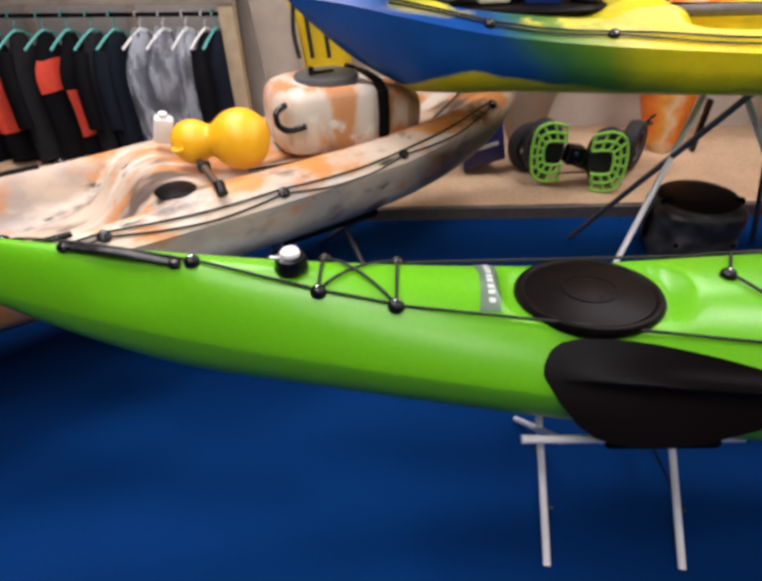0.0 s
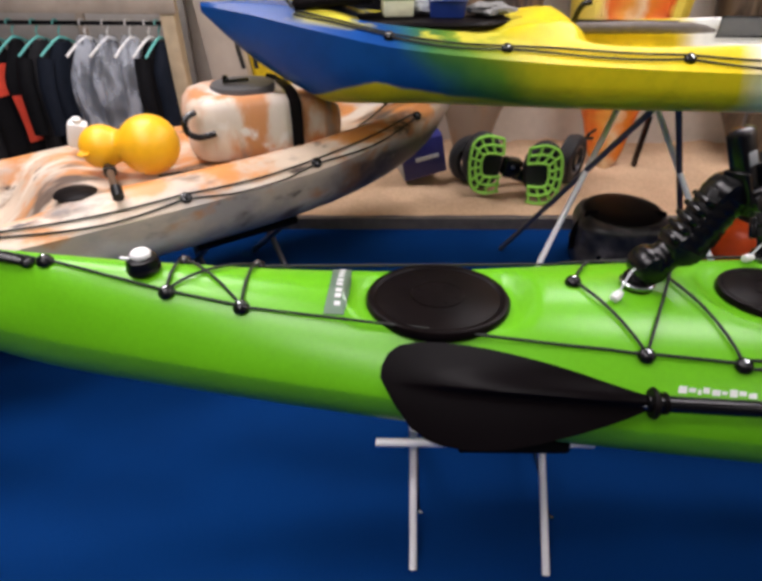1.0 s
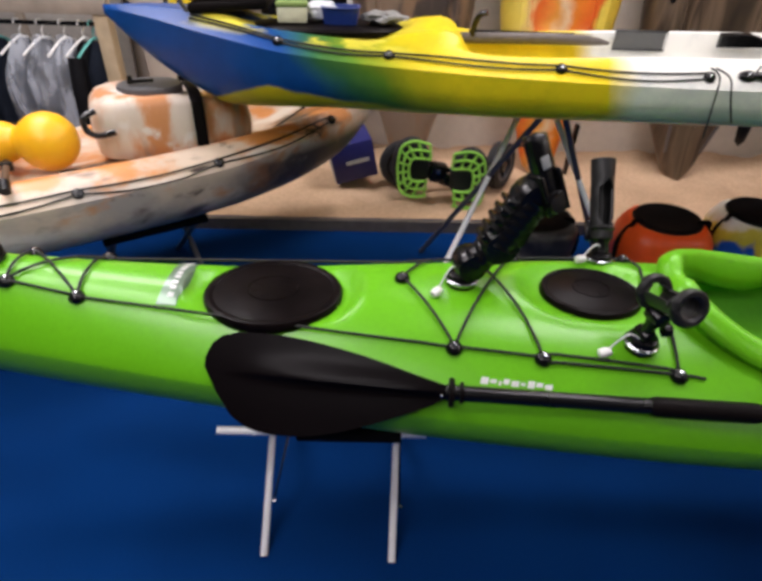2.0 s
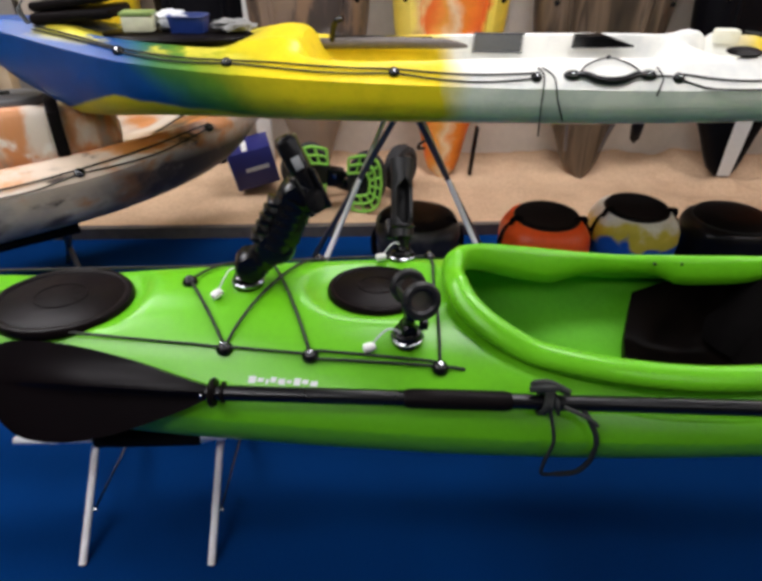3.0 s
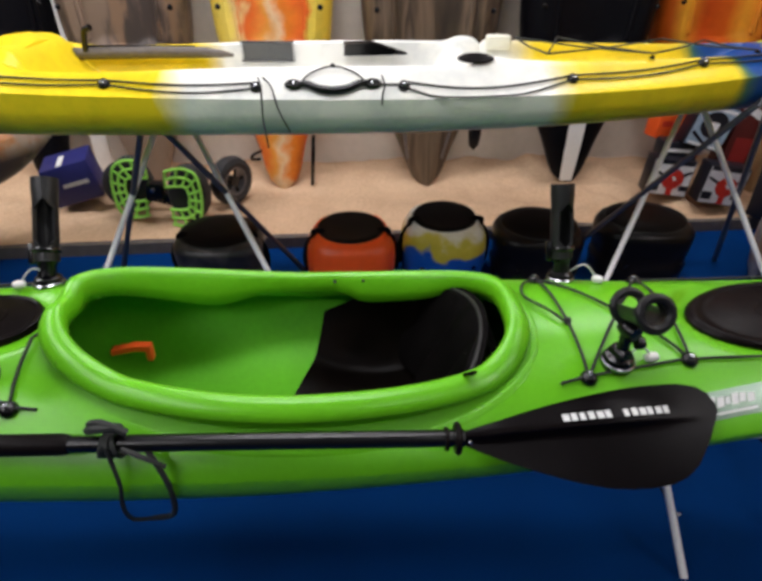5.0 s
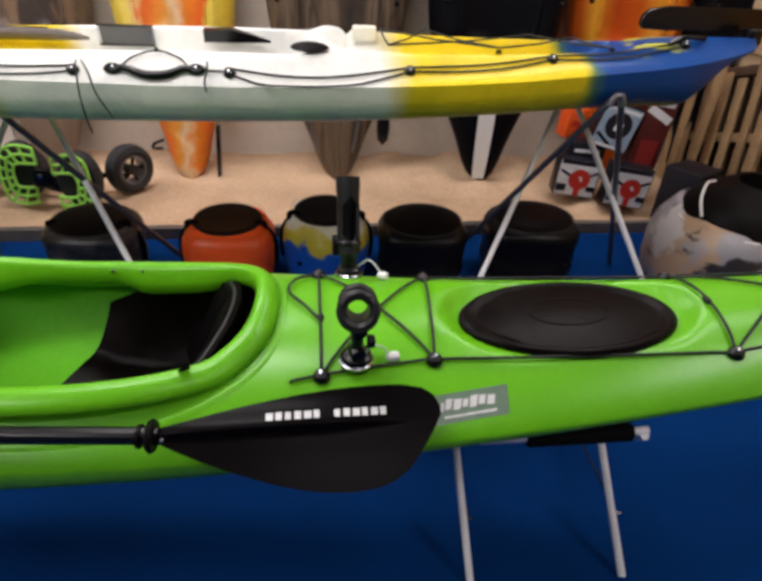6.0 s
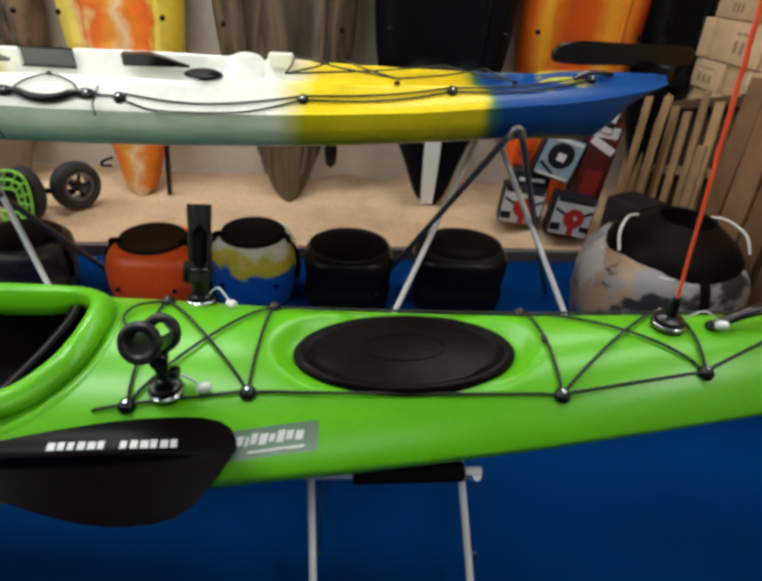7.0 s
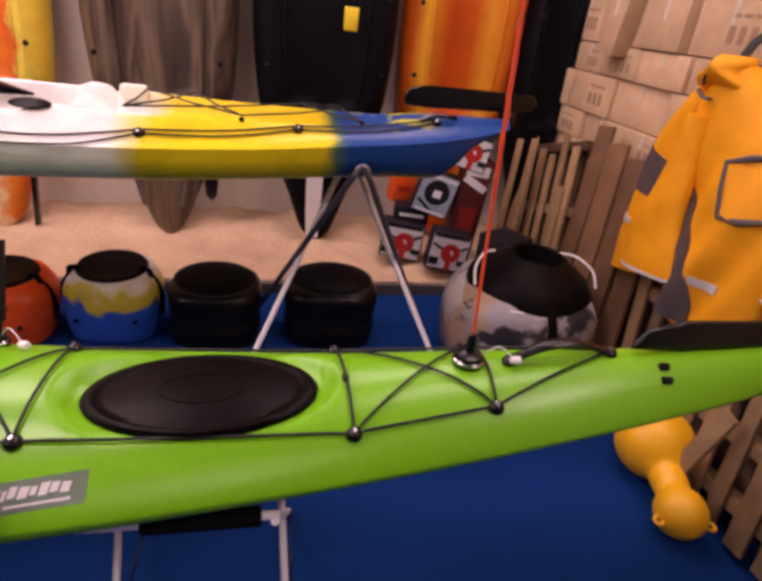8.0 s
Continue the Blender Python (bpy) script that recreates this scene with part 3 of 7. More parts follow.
# ---- yellow fishing kayak ----
YY = 2.245
Y_BEAM = [(-0.29, 0.006), (-0.15, 0.07), (0.05, 0.15), (0.3, 0.235), (0.6, 0.30), (1.0, 0.342), (1.5, 0.358), (2.2, 0.36), (2.7, 0.345), (3.1, 0.30), (3.4, 0.245), (3.7, 0.175), (3.85, 0.118), (3.95, 0.062), (3.985, 0.03)]
Y_EDGE = [(-0.29, 1.09), (-0.1, 1.075), (0.1, 1.045), (0.4, 1.005), (0.9, 0.978), (1.5, 0.962), (2.1, 0.957), (2.6, 0.966), (3.0, 0.981), (3.3, 1.0), (3.6, 1.02), (3.9, 1.055), (3.985, 1.07)]
Y_TOP = [(-0.29, 1.10), (-0.1, 1.105), (0.1, 1.095), (0.4, 1.07), (0.7, 1.055), (0.9, 1.075), (1.2, 1.055), (2.0, 1.055), (2.45, 1.063), (2.9, 1.067), (3.3, 1.07), (3.7, 1.085), (3.985, 1.095)]
Y_KEEL = [(-0.29, 1.07), (-0.2, 0.99), (-0.08, 0.90), (0.06, 0.825), (0.15, 0.79), (0.5, 0.803), (1.2, 0.803), (2.0, 0.805), (2.6, 0.822), (3.0, 0.842), (3.3, 0.860), (3.55, 0.868), (3.71, 0.872), (3.78, 0.93), (3.83, 0.99), (3.92, 1.045), (3.985, 1.068)]
Y_RISE = [(-0.3, 0.95), (0.4, 1.0), (1.3, 1.0), (1.8, 0.88), (2.2, 0.85), (2.7, 1.3), (3.2, 2.0), (4.0, 1.7)]
Y_SLOPE = [(-0.3, 0.48), (0.8, 0.48), (1.25, 0.36), (1.6, 0.30), (2.3, 0.30), (2.7, 0.42), (3.2, 0.52), (4.0, 0.75)]


def yrim(x, s):
    """How far the deck has risen from the gunwale to its crown, from 0 to 1."""
    return min(1, max(0, 1 - abs(s)) / lerp(Y_SLOPE, x)) ** lerp(Y_RISE, x)


def well(x, s):
    """How far the cockpit and the stern well sink, by place along and across the yellow kayak."""
    a = 1 / (1 + math.exp(-(x - 0.99) / 0.018)) / (1 + math.exp((x - 2.36) / 0.015))
    w = 0.70
    dep = 0.135 * a
    b = 1 / (1 + math.exp(-(x - 2.46) / 0.015)) / (1 + math.exp((x - 3.45) / 0.05))
    dep2 = 0.09 * b
    k = 1 / (1 + math.exp((abs(s) - w) / 0.018))
    k2 = 1 / (1 + math.exp((abs(s) - lerp([(2.4, 0.62), (2.8, 0.57), (3.4, 0.45)], x)) / 0.02))
    f = 1 / (1 + math.exp(-(x - 0.22) / 0.02)) / (1 + math.exp((x - 0.72) / 0.02)) / (1 + math.exp((abs(s) - 0.55) / 0.03))
    return dep * k + dep2 * k2 + 0.025 * f + 0.045 * math.exp(-((x - 2.415) / 0.07) ** 4) / (1 + math.exp((abs(s) - 0.58) / 0.02)) + 0.022 * math.exp(-((x - 2.505) / 0.014) ** 2) / (1 + math.exp((0.3 - s) / 0.03)) / (1 + math.exp((s - 0.85) / 0.03))


def yellow_ring(x, nd=90, nh=26):
    b, e, c, k = lerp(Y_BEAM, x), lerp(Y_EDGE, x), lerp(Y_TOP, x), lerp(Y_KEEL, x)
    ring = []
    for i in range(nd + 1):
        s = -1 + 2 * i / nd
        z = e + (c - e) * yrim(x, s)
        ring.append(Vector((x, YY + s * b, z - well(x, s))))
    for i in range(1, nh):
        u = math.pi * i / nh
        cc = math.cos(u)
        bb = b * 0.985
        yy = bb * math.copysign(abs(cc) ** 0.54, cc)
        ring.append(Vector((x, YY + yy, e - 0.006 - (e - 0.006 - k) * math.sin(u) ** 0.8)))
    return ring


BLUE = (0.003, 0.056, 0.245)
YEL = (0.80, 0.60, 0.012)
GRN = (0.10, 0.22, 0.02)
WHT = (0.78, 0.78, 0.72)
YELLOW_SKIN = banded("blue_yellow_white_plastic", [(-0.3, BLUE), (0.48, BLUE), (0.62, (0.03, 0.13, 0.05)), (0.72, GRN), (0.84, (0.50, 0.44, 0.012)), (0.96, YEL), (1.42, YEL), (1.52, WHT), (2.60, WHT), (2.70, YEL), (3.26, YEL), (3.30, (0.06, 0.16, 0.06)), (3.34, BLUE), (4.1, BLUE)], "X", 0.34, 0.085, 4.5, -0.3, 4.1, patch=((0.62, 0.48, 0.01), 0.93, -0.2, 1.3), lean=1.2,
                     flecks=[((0.62, 0.55, 0.05), 7.0, 0.0, 0.85, 1.062, 1.4, 0.09, 0.47), ((0.45, 0.45, 0.04), 9.0, 3.2, 3.72, 1.35, 1.7, 0.09, 0.50), ((0.42, 0.36, 0.02), 6.0, 3.42, 3.80, 1.0, 1.235, 0.09, 0.40)])


def yellow_kayak():
    t = thing("fishing_kayak", (1.9, YY, 0.76), "blue, yellow and white sit-on-top fishing kayak on tall stands", "kayak")
    xs = [-0.29 + 4.275 * (i / 260) for i in range(261)]
    bm = loft([yellow_ring(x) for x in xs])
    part("hull", bm, YELLOW_SKIN, t, angle=26)
    return t


YKAYAK = yellow_kayak()


def tall_stand(cx, y_near=2.08, z_near=0.86):
    t = thing("kayak_stand", (cx, YY, 0), "tall folding tube stand of two crossed frames, dark and bright tubes", "kayak stand", "tall kayak stands")
    near, far = (cx - 0.02, y_near, z_near), (cx - 0.02, 2.41, 0.86)
    for apex, fy, mat, lab in ((near, 2.53, DARK_TUBE, "dark tube"), (far, 2.04, ALU, "bright aluminium tube")):
        for sx in (-1, 1):
            a = Vector(apex) + Vector((sx * 0.012, 0, 0))
            part("leg", sweep([a, Vector((cx + sx * 0.43, fy, 0.004))], 0.0115, 12), mat, t, lab)
        part("top_bend", sweep(curved([Vector(apex) + Vector((-0.024, 0, -0.028)), Vector(apex) + Vector((-0.011, 0, 0.002)), Vector(apex) + Vector((0.011, 0, 0.002)), Vector(apex) + Vector((0.024, 0, -0.028))], 5), 0.0128, 12, up=(0, 1, 0)), DARK_TUBE, t)
    return t


tall_stand(1.33)
tall_stand(3.42, 1.99, 0.932)

# ---- fittings of the green kayak ----
CLEAR_CORD = surface("clear_cord", (0.7, 0.72, 0.72), 0.25, vary=0.05)
HOLDER = surface("grey_black_nylon", (0.010, 0.010, 0.0105), 0.42, vary=0.3, grain=60, bump=0.05, spec=0.35)
WHITE_PRINT = surface("white_print", (0.62, 0.63, 0.62), 0.5, vary=0.05)
SILVER_FILM = surface("silver_label", (0.16, 0.24, 0.17), 0.28, metal=0.3, vary=0.2, grain=30)
ORANGE_PLASTIC = surface("orange_red_plastic", (0.75, 0.09, 0.01), 0.45, vary=0.1)
RED_FLUO = surface("fluorescent_red_plastic", (0.9, 0.10, 0.03), 0.4, vary=0.08)


def on_deck(x, y, h=0.0):
    return Vector((x, y, deck_z(x, y) + h))


def deck_cord(a, b, r=0.0034, lift=0.005, sag=0.0):
    pts = []
    for i in range(13):
        t = i / 12
        x, y = a[0] + (b[0] - a[0]) * t, a[1] + (b[1] - a[1]) * t
        p = on_deck(x, y, lift + (0.003 if 0 < i < 12 else 0))
        pts.append(p)
    # a taut cord bridges hollows
    for i in range(1, 12):
        straight = pts[0].lerp(pts[12], i / 12)
        pts[i].z = max(pts[i].z, straight.z)
    part("deck_cord", sweep(pts, r, 7), CORD, KAYAK)


def deck_stud(x, y, big=1.0):
    n = Vector((0, (y - GY) * 1.2, 1)).normalized()
    m = Matrix.Translation(on_deck(x, y)) @ n.to_track_quat("Z", "Y").to_matrix().to_4x4()
    prof = [(0.001, -0.002), (0.017, -0.002), (0.0175, 0.004), (0.0155, 0.009), (0.012, 0.014), (0.007, 0.0165), (0.0005, 0.0175)]
    base = part("deck_stud", revolve([(r * big, h * big) for r, h in prof], 18, m), BLACK, KAYAK)
    part("screw_head", revolve([(0.0005, 0.016 * big), (0.006 * big, 0.016 * big), (0.005 * big, 0.019 * big), (0.0005, 0.02 * big)], 12, m), CHROME, base)


STUDS = [(-0.755, 1.165), (-0.335, 1.125), (-0.068, 1.082), (0.091, 1.062), (0.784, 1.156), (0.893, 0.985), (1.07, 0.968), (1.333, 0.945), (2.435, 0.968), (2.659, 1.0), (3.293, 1.0), (3.604, 1.035), (3.915, 1.15)]
FAR_STUDS = [(-0.068, 1.198), (0.091, 1.218), (1.06, 1.31), (1.34, 1.335), (2.422, 1.30), (2.674, 1.295), (3.27, 1.27), (3.6, 1.243)]
for x, y in STUDS + FAR_STUDS:
    deck_stud(x, y)
S, F = STUDS, FAR_STUDS
for a, b in ((S[0], S[1]), (S[1], S[2]), (S[2], S[3]), (S[3], S[5]), (S[5], S[6]), (S[2], F[1]), (S[3], F[0]), (S[3], F[1]), (S[2], F[0]), (F[1], (0.784, 1.31)), ((0.784, 1.31), F[2]), (S[4], S[5]), (S[4], (0.86, 1.295)), (S[5], F[2]), (S[6], (0.953, 1.25)), ((0.953, 1.25), (0.86, 1.295)), (S[7], F[3]), (F[2], F[3]), (S[8], F[4]), (S[8], F[5]), (S[9], F[4]), (S[9], F[5]), (S[9], S[10]), (S[10], S[11]), (S[10], F[6]), (S[11], F[6]), (S[10], F[7]), (S[11], F[7]), (S[11], S[12]), (F[5], F[6]), (F[6], F[7]), (F[7], S[12]), (S[8], S[9])):
    deck_cord(a, b)
deck_cord((S[6][0], S[6][1] + 0.007), (S[7][0], S[7][1] + 0.007))
deck_cord((S[6][0], S[6][1] - 0.007), (S[7][0] + 0.05, S[7][1] - 0.004))
deck_cord((S[8][0] - 0.06, S[8][1] - 0.012), S[8])
part("deck_cord", sweep(curved([on_deck(2.422, 1.30, 0.006), on_deck(2.375, 1.25, 0.012), on_deck(2.36, 1.19, 0.01), on_deck(2.40, 1.13, 0.012), on_deck(2.432, 1.09, 0.006)], 5), 0.0034, 7), CORD, KAYAK)
part("cord_slider", revolve([(0.0005, -0.009), (0.006, -0.007), (0.0075, 0), (0.006, 0.007), (0.0005, 0.009)], 12, Matrix.Translation(on_deck(2.431, 1.10, 0.007))), CORD, KAYAK)
part("cord_slider", revolve([(0.0005, -0.012), (0.006, -0.009), (0.0075, 0), (0.006, 0.009), (0.0005, 0.012)], 12, Matrix.Translation(on_deck(3.281, 1.12, 0.007)) @ pose(0, 0, 0, 90)), CORD, KAYAK)


def carry_handle(a, b, arch, thick=0.011):
    a, b = Vector(a), Vector(b)
    mid = (a + b) / 2 + Vector((0, 0, arch))
    pts = curved([a, a.lerp(mid, 0.45) + Vector((0, 0, arch * 0.12)), mid.lerp(a, 0.25) + Vector((0, 0, arch * 0.1)), mid.lerp(b, 0.25) + Vector((0, 0, arch * 0.1)), b.lerp(mid, 0.45) + Vector((0, 0, arch * 0.12)), b], 6)
    n = len(pts)
    rad = [thick + 0.004 * math.sin(math.pi * i / (n - 1)) ** 2 for i in range(n)]
    h = part("carry_handle", sweep(pts, rad, 10, flat=0.62), BLACK, KAYAK, "black moulded grip")
    for p in (a, b):
        part("end_cap", revolve([(0.0005, -0.006), (0.013, -0.006), (0.015, 0.001), (0.011, 0.008), (0.0005, 0.010)], 14, Matrix.Translation(p)), BLACK, h)


carry_handle(on_deck(-0.60, 1.13, 0.006), on_deck(-0.37, 1.118, 0.006), 0.006)
carry_handle(on_deck(3.655, 1.135, 0.008), on_deck(3.905, 1.15, 0.008), 0.04, 0.013)
# stowed rudder on the stern
bm = plate([(0, 0), (0.03, 0.05), (0.12, 0.078), (0.45, 0.085), (0.62, 0.07), (0.64, 0.03), (0.6, -0.005), (0.3, -0.012)], 0.014, pose(3.965, 1.157, 0.765, 90, 0, 0), 0.003)
rud = part("rudder", bm, BLACK, KAYAK, "black stowed rudder blade")
part("pivot", rbox(pose(4.5, 1.15, 0.80), 0.09, 0.05, 0.09, 0.008), BLACK, rud)
for x, y in ((4.03, 1.10), (4.03, 1.075)):
    part("cord_cleat", rbox(Matrix.Translation(on_deck(x, y, 0.004)) @ pose(0, 0, 0, -20), 0.026, 0.014, 0.018, 0.004), BLACK, KAYAK)
# label strip across the fore deck
rings = []
for i in range(11):
    y = 1.058 + 0.187 * i / 10
    x = 0.266 + 0.006 * math.sin(i * 0.32)
    across = [x - 0.006 + 0.042 * k / 6 for k in range(7)]
    rings.append([on_deck(q, y, 0.0008) for q in across] + [on_deck(q, y, 0.0026) for q in across[::-1]])
lab = part("label_strip", loft(rings), SILVER_FILM, KAYAK, "silver-grey label with white printing")
for i in range(9):
    y = 1.075 + i * 0.0175 + 0.002 * (i % 2)
    part("print_bar", loft([[on_deck(x, yy, 0.0026) for yy in (y, y + 0.010)] + [on_deck(x, yy, 0.0038) for yy in (y + 0.010, y)] for x in (0.280, 0.284, 0.288, 0.293)]), WHITE_PRINT, lab)


def flank(x, z):
    """The near side of the hull at that length and height."""
    b = lerp(G_BEAM, x)
    best = None
    for i in range(200):
        s = 1 - i / 200
        y = GY - s * b
        if deck_z(x, y) >= z:
            best = y
            break
    return Vector((x, best if best is not None else GY - b, z))


def flank_patch(name, x0, x1, z0, z1, material, parent, proud=0.0015, slant=0.0, label="", rise=0.0):
    rings = []
    n = 8
    for i in range(n + 1):
        x = x0 + (x1 - x0) * i / n
        row = []
        for z in (z0, (z0 + z1) / 2, z1):
            p = flank(x + slant * (z - z0), z + rise * (x - 2.6))
            row.append(p + Vector((0, -proud * 0.75, proud * 0.6)))
        back = [p + Vector((0, 0.0012, -0.0008)) for p in row[::-1]]
        rings.append(row + back)
    return part(name, loft(rings), material, parent, label)


sticker = flank_patch("label_strip", 2.595, 2.80, 0.558, 0.594, SILVER_FILM, KAYAK, rise=0.07, label="silver-green label with white printing")
LETTERS = (0.016, 0.013, 0.006, 0.012, 0.015, 0.010, 0.014, 0.013, 0.015)


def flank_word(x, z, high, parent, proud, k=1.0, rise=0.0):
    for i, w in enumerate(LETTERS):
        flank_patch("print_bar", x, x + w * k, z + 0.002 * (i % 2), z + high - 0.0015 * (i % 3), WHITE_PRINT, parent, proud, 0.3, rise=rise)
        x += w * k + 0.004


flank_word(2.625, 0.574, 0.014, sticker, 0.0032, 1.0, 0.07)
flank_patch("print_bar", 2.67, 2.775, 0.5645, 0.5675, WHITE_PRINT, sticker, 0.0032, rise=0.07)
flank_word(0.945, 0.594, 0.0095, KAYAK, 0.0016, 0.95)

# screws in the far thigh flange, then seat and foot peg inside the cockpit
for x in (2.05, 2.13):
    part("screw_head", revolve([(0.0005, 0.004), (0.003, 0.0035), (0.0045, 0.0015), (0.005, -0.002), (0.0005, -0.003)], 10, pose(x, 1.325, 0.592, 60)), CHROME, KAYAK)
def seat_pan():
    rings = []
    for i in range(15):
        f = i / 14
        ring = []
        for k in range(25):
            s = -1 + 2 * k / 24
            side = max(0, abs(s) - 0.55) / 0.45
            z = 0.425 + 0.165 * side**1.6 * min(1, 0.75 + f) + 0.022 * math.exp(-(f / 0.10) ** 2) * (1 - side) + 0.008 * math.sin(9 * f + 2 * s) * (1 - side)
            ring.append(Vector((1.825 + 0.075 * s + (0.435 - 0.075 * s) * f, GY + s * 0.212, z)))
        rings.append(ring + [p + Vector((0, 0, -0.03)) for p in ring[::-1]])
    return loft(rings)


seat = part("seat", seat_pan(), SEAT_PAN, KAYAK, "brownish black moulded seat")
GREY_PIPING = surface("worn_grey_piping", (0.016, 0.015, 0.015), 0.5, vary=0.4, grain=40, spec=0.3)


def back_at(s, h, off=0.0):
    """A place on the backrest: s across, h up its slope."""
    return Vector((2.075 + 0.055 * (1 - s * s) + 0.42 * h + off + 0.012 * math.sin(5 * h * (1 + s)), GY + s * 0.19, 0.445 + 0.98 * h - 0.045 * s * s * (h > 0.1)))


rings = []
for k in range(25):
    s = -1 + 2 * k / 24
    pad = 0.012 * math.sin(math.pi * (k % 8) / 8) ** 0.6
    rings.append([back_at(s, h, dx - (pad if dx < 0.005 else 0)) for dx, h in ((0, 0), (-0.006, 0.05), (-0.004, 0.12), (-0.004, 0.19), (0.004, 0.23), (0.018, 0.24), (0.032, 0.215), (0.034, 0.02))])
back = part("backrest", loft(rings), SEAT, KAYAK, "black padded backrest")
part("piping", sweep([back_at(-1 + 2 * k / 20, 0.234, 0.006) for k in range(21)], 0.0045, 6), GREY_PIPING, back, "worn grey piping")
for y in (-0.5, 0.5):
    part("seam", sweep([back_at(y, 0.01 + 0.2 * k / 8, -0.008) for k in range(9)], 0.0025, 5), GREY_PIPING, back)
part("side_strap", sweep(curved([back_at(-0.95, 0.17, -0.01), (2.0, GY - 0.185, 0.575), (1.93, GY - 0.19, 0.55), (1.88, GY - 0.192, 0.545)], 5), 0.012, 8, flat=0.25, up=(0, 1, 0)), CORD, back, "black webbing strap")
part("strap_tail", sweep(curved([(2.165, GY - 0.15, 0.60), (2.18, GY - 0.178, 0.650), (2.187, GY - 0.192, 0.668), (2.192, GY - 0.200, 0.674)], 5), 0.010, 8, flat=0.3), SEAT, back)
part("rear_bulkhead", rbox(pose(2.263, GY, 0.532, 0, 8, 0), 0.03, 0.39, 0.172, 0.01), SEAT, KAYAK, "black foam bulkhead behind the seat")
part("thigh_pad", rbox(pose(1.925, GY - 0.175, 0.50, 20, 0, 6), 0.15, 0.04, 0.06, 0.012), RUBBER, KAYAK)
part("foot_peg", loft([[(x, 1.235 + dy, z0 + dz) for dy, dz in ((0, -0.007), (0.022, -0.007), (0.022, 0.007), (0, 0.007))] for x, z0 in ((1.395, 0.522), (1.45, 0.533), (1.488, 0.531))]), ORANGE_PLASTIC, KAYAK, "orange-red foot peg")
part("foot_peg_stem", rbox(pose(1.482, 1.245, 0.512), 0.016, 0.022, 0.034, 0.004), ORANGE_PLASTIC, KAYAK)
part("foot_peg", rbox(pose(1.425, 1.03, 0.50, 0, 12, -8), 0.075, 0.028, 0.016, 0.004), ORANGE_PLASTIC, KAYAK, "orange-red foot peg")
for x in (1.93, 2.0):
    part("rivet", revolve([(0.0005, -0.003), (0.005, -0.002), (0.004, 0.002), (0.0005, 0.003)], 10, pose(x, GY + 0.198, 0.645, 70)), CHROME, KAYAK)

# ---- paddle lashed along the kayak ----
def blade_ridge(u, v):
    """Height of the crest down the middle of a blade: a soft upper flank and a steep lower one."""
    return 0.017 * math.exp(-(v / (0.032 if v > 0 else 0.007)) ** 2) * max(0.0, min(1.0, (0.44 - u) / 0.16)) * min(1, 0.4 + u / 0.08)


def blade(m, name, parent, high=1.0):
    """A spoon-shaped blade: u runs from the neck to the tip, v across."""
    us = [0, 0.03, 0.07, 0.12, 0.16, 0.20, 0.25, 0.29, 0.33, 0.37, 0.40, 0.43, 0.465, 0.485, 0.493, 0.497]
    top = [(0, 0.014), (0.05, 0.026), (0.16, 0.055), (0.30, 0.079), (0.40, 0.083), (0.455, 0.076), (0.485, 0.055), (0.497, 0.025)]
    bot = [(0, -0.014), (0.05, -0.04), (0.16, -0.084), (0.26, -0.112), (0.36, -0.116), (0.42, -0.095), (0.465, -0.045), (0.497, 0.005)]
    rings = []
    for u in us:
        a, b = lerp(bot, u), lerp(top, u) * high
        front, rear = [], []
        mid = min(max(0.0, a + 0.004), b - 0.004)
        half = min(0.012, (mid - a) / 2, (b - mid) / 2)
        vs = [a + (mid - half - a) * k / 8 for k in range(8)] + [mid + half * q for q in (-1, -0.75, -0.5, -0.25, 0, 0.25, 0.6, 1)] + [mid + half + (b - mid - half) * k / 8 for k in range(1, 9)]
        for v in vs:
            ridge = blade_ridge(u, v)
            dish = 0.35 * v * v + 0.02 * (u / 0.5) ** 2
            front.append(m @ Vector((u, v, -dish + 0.003 + ridge)))
            rear.append(m @ Vector((u, v, -dish - 0.001 - ridge * 0.6)))
        rings.append(front + rear[::-1])
    return part(name, loft(rings), CARBON, parent, "dark moulded paddle blade")


def axes(o, u, v):
    u = Vector(u).normalized()
    v = Vector(v)
    v = (v - u * v.dot(u)).normalized()
    w = u.cross(v)
    return Matrix((( u.x, v.x, w.x, o[0]), (u.y, v.y, w.y, o[1]), (u.z, v.z, w.z, o[2]), (0, 0, 0, 1)))


PADDLE = thing("paddle", (1.5, 0.87, 0.6), "two-bladed black kayak paddle lashed along the green kayak", "paddle")
NL, NR = Vector((0.873, 0.897, 0.60)), Vector((2.16, 0.842, 0.608))
part("shaft", sweep([NL.lerp(NR, i / 10) for i in range(11)], 0.0155, 14), BLACK, PADDLE)
ML = axes(NL, (-0.49, 0.05, -0.012), (0, 0.636, 0.772))
ML = ML @ Matrix.Diagonal((1, 1, -1, 1)) if (ML.to_3x3() @ Vector((0, 0, 1))).y > 0 else ML
MR = axes(NR, (0.49, 0.022, 0.012), (0, 0.80, 0.60))
MR = MR @ Matrix.Diagonal((1, 1, -1, 1)) if (MR.to_3x3() @ Vector((0, 0, 1))).y > 0 else MR
BL, BR = blade(ML, "blade", PADDLE), blade(MR, "blade", PADDLE, 0.78)
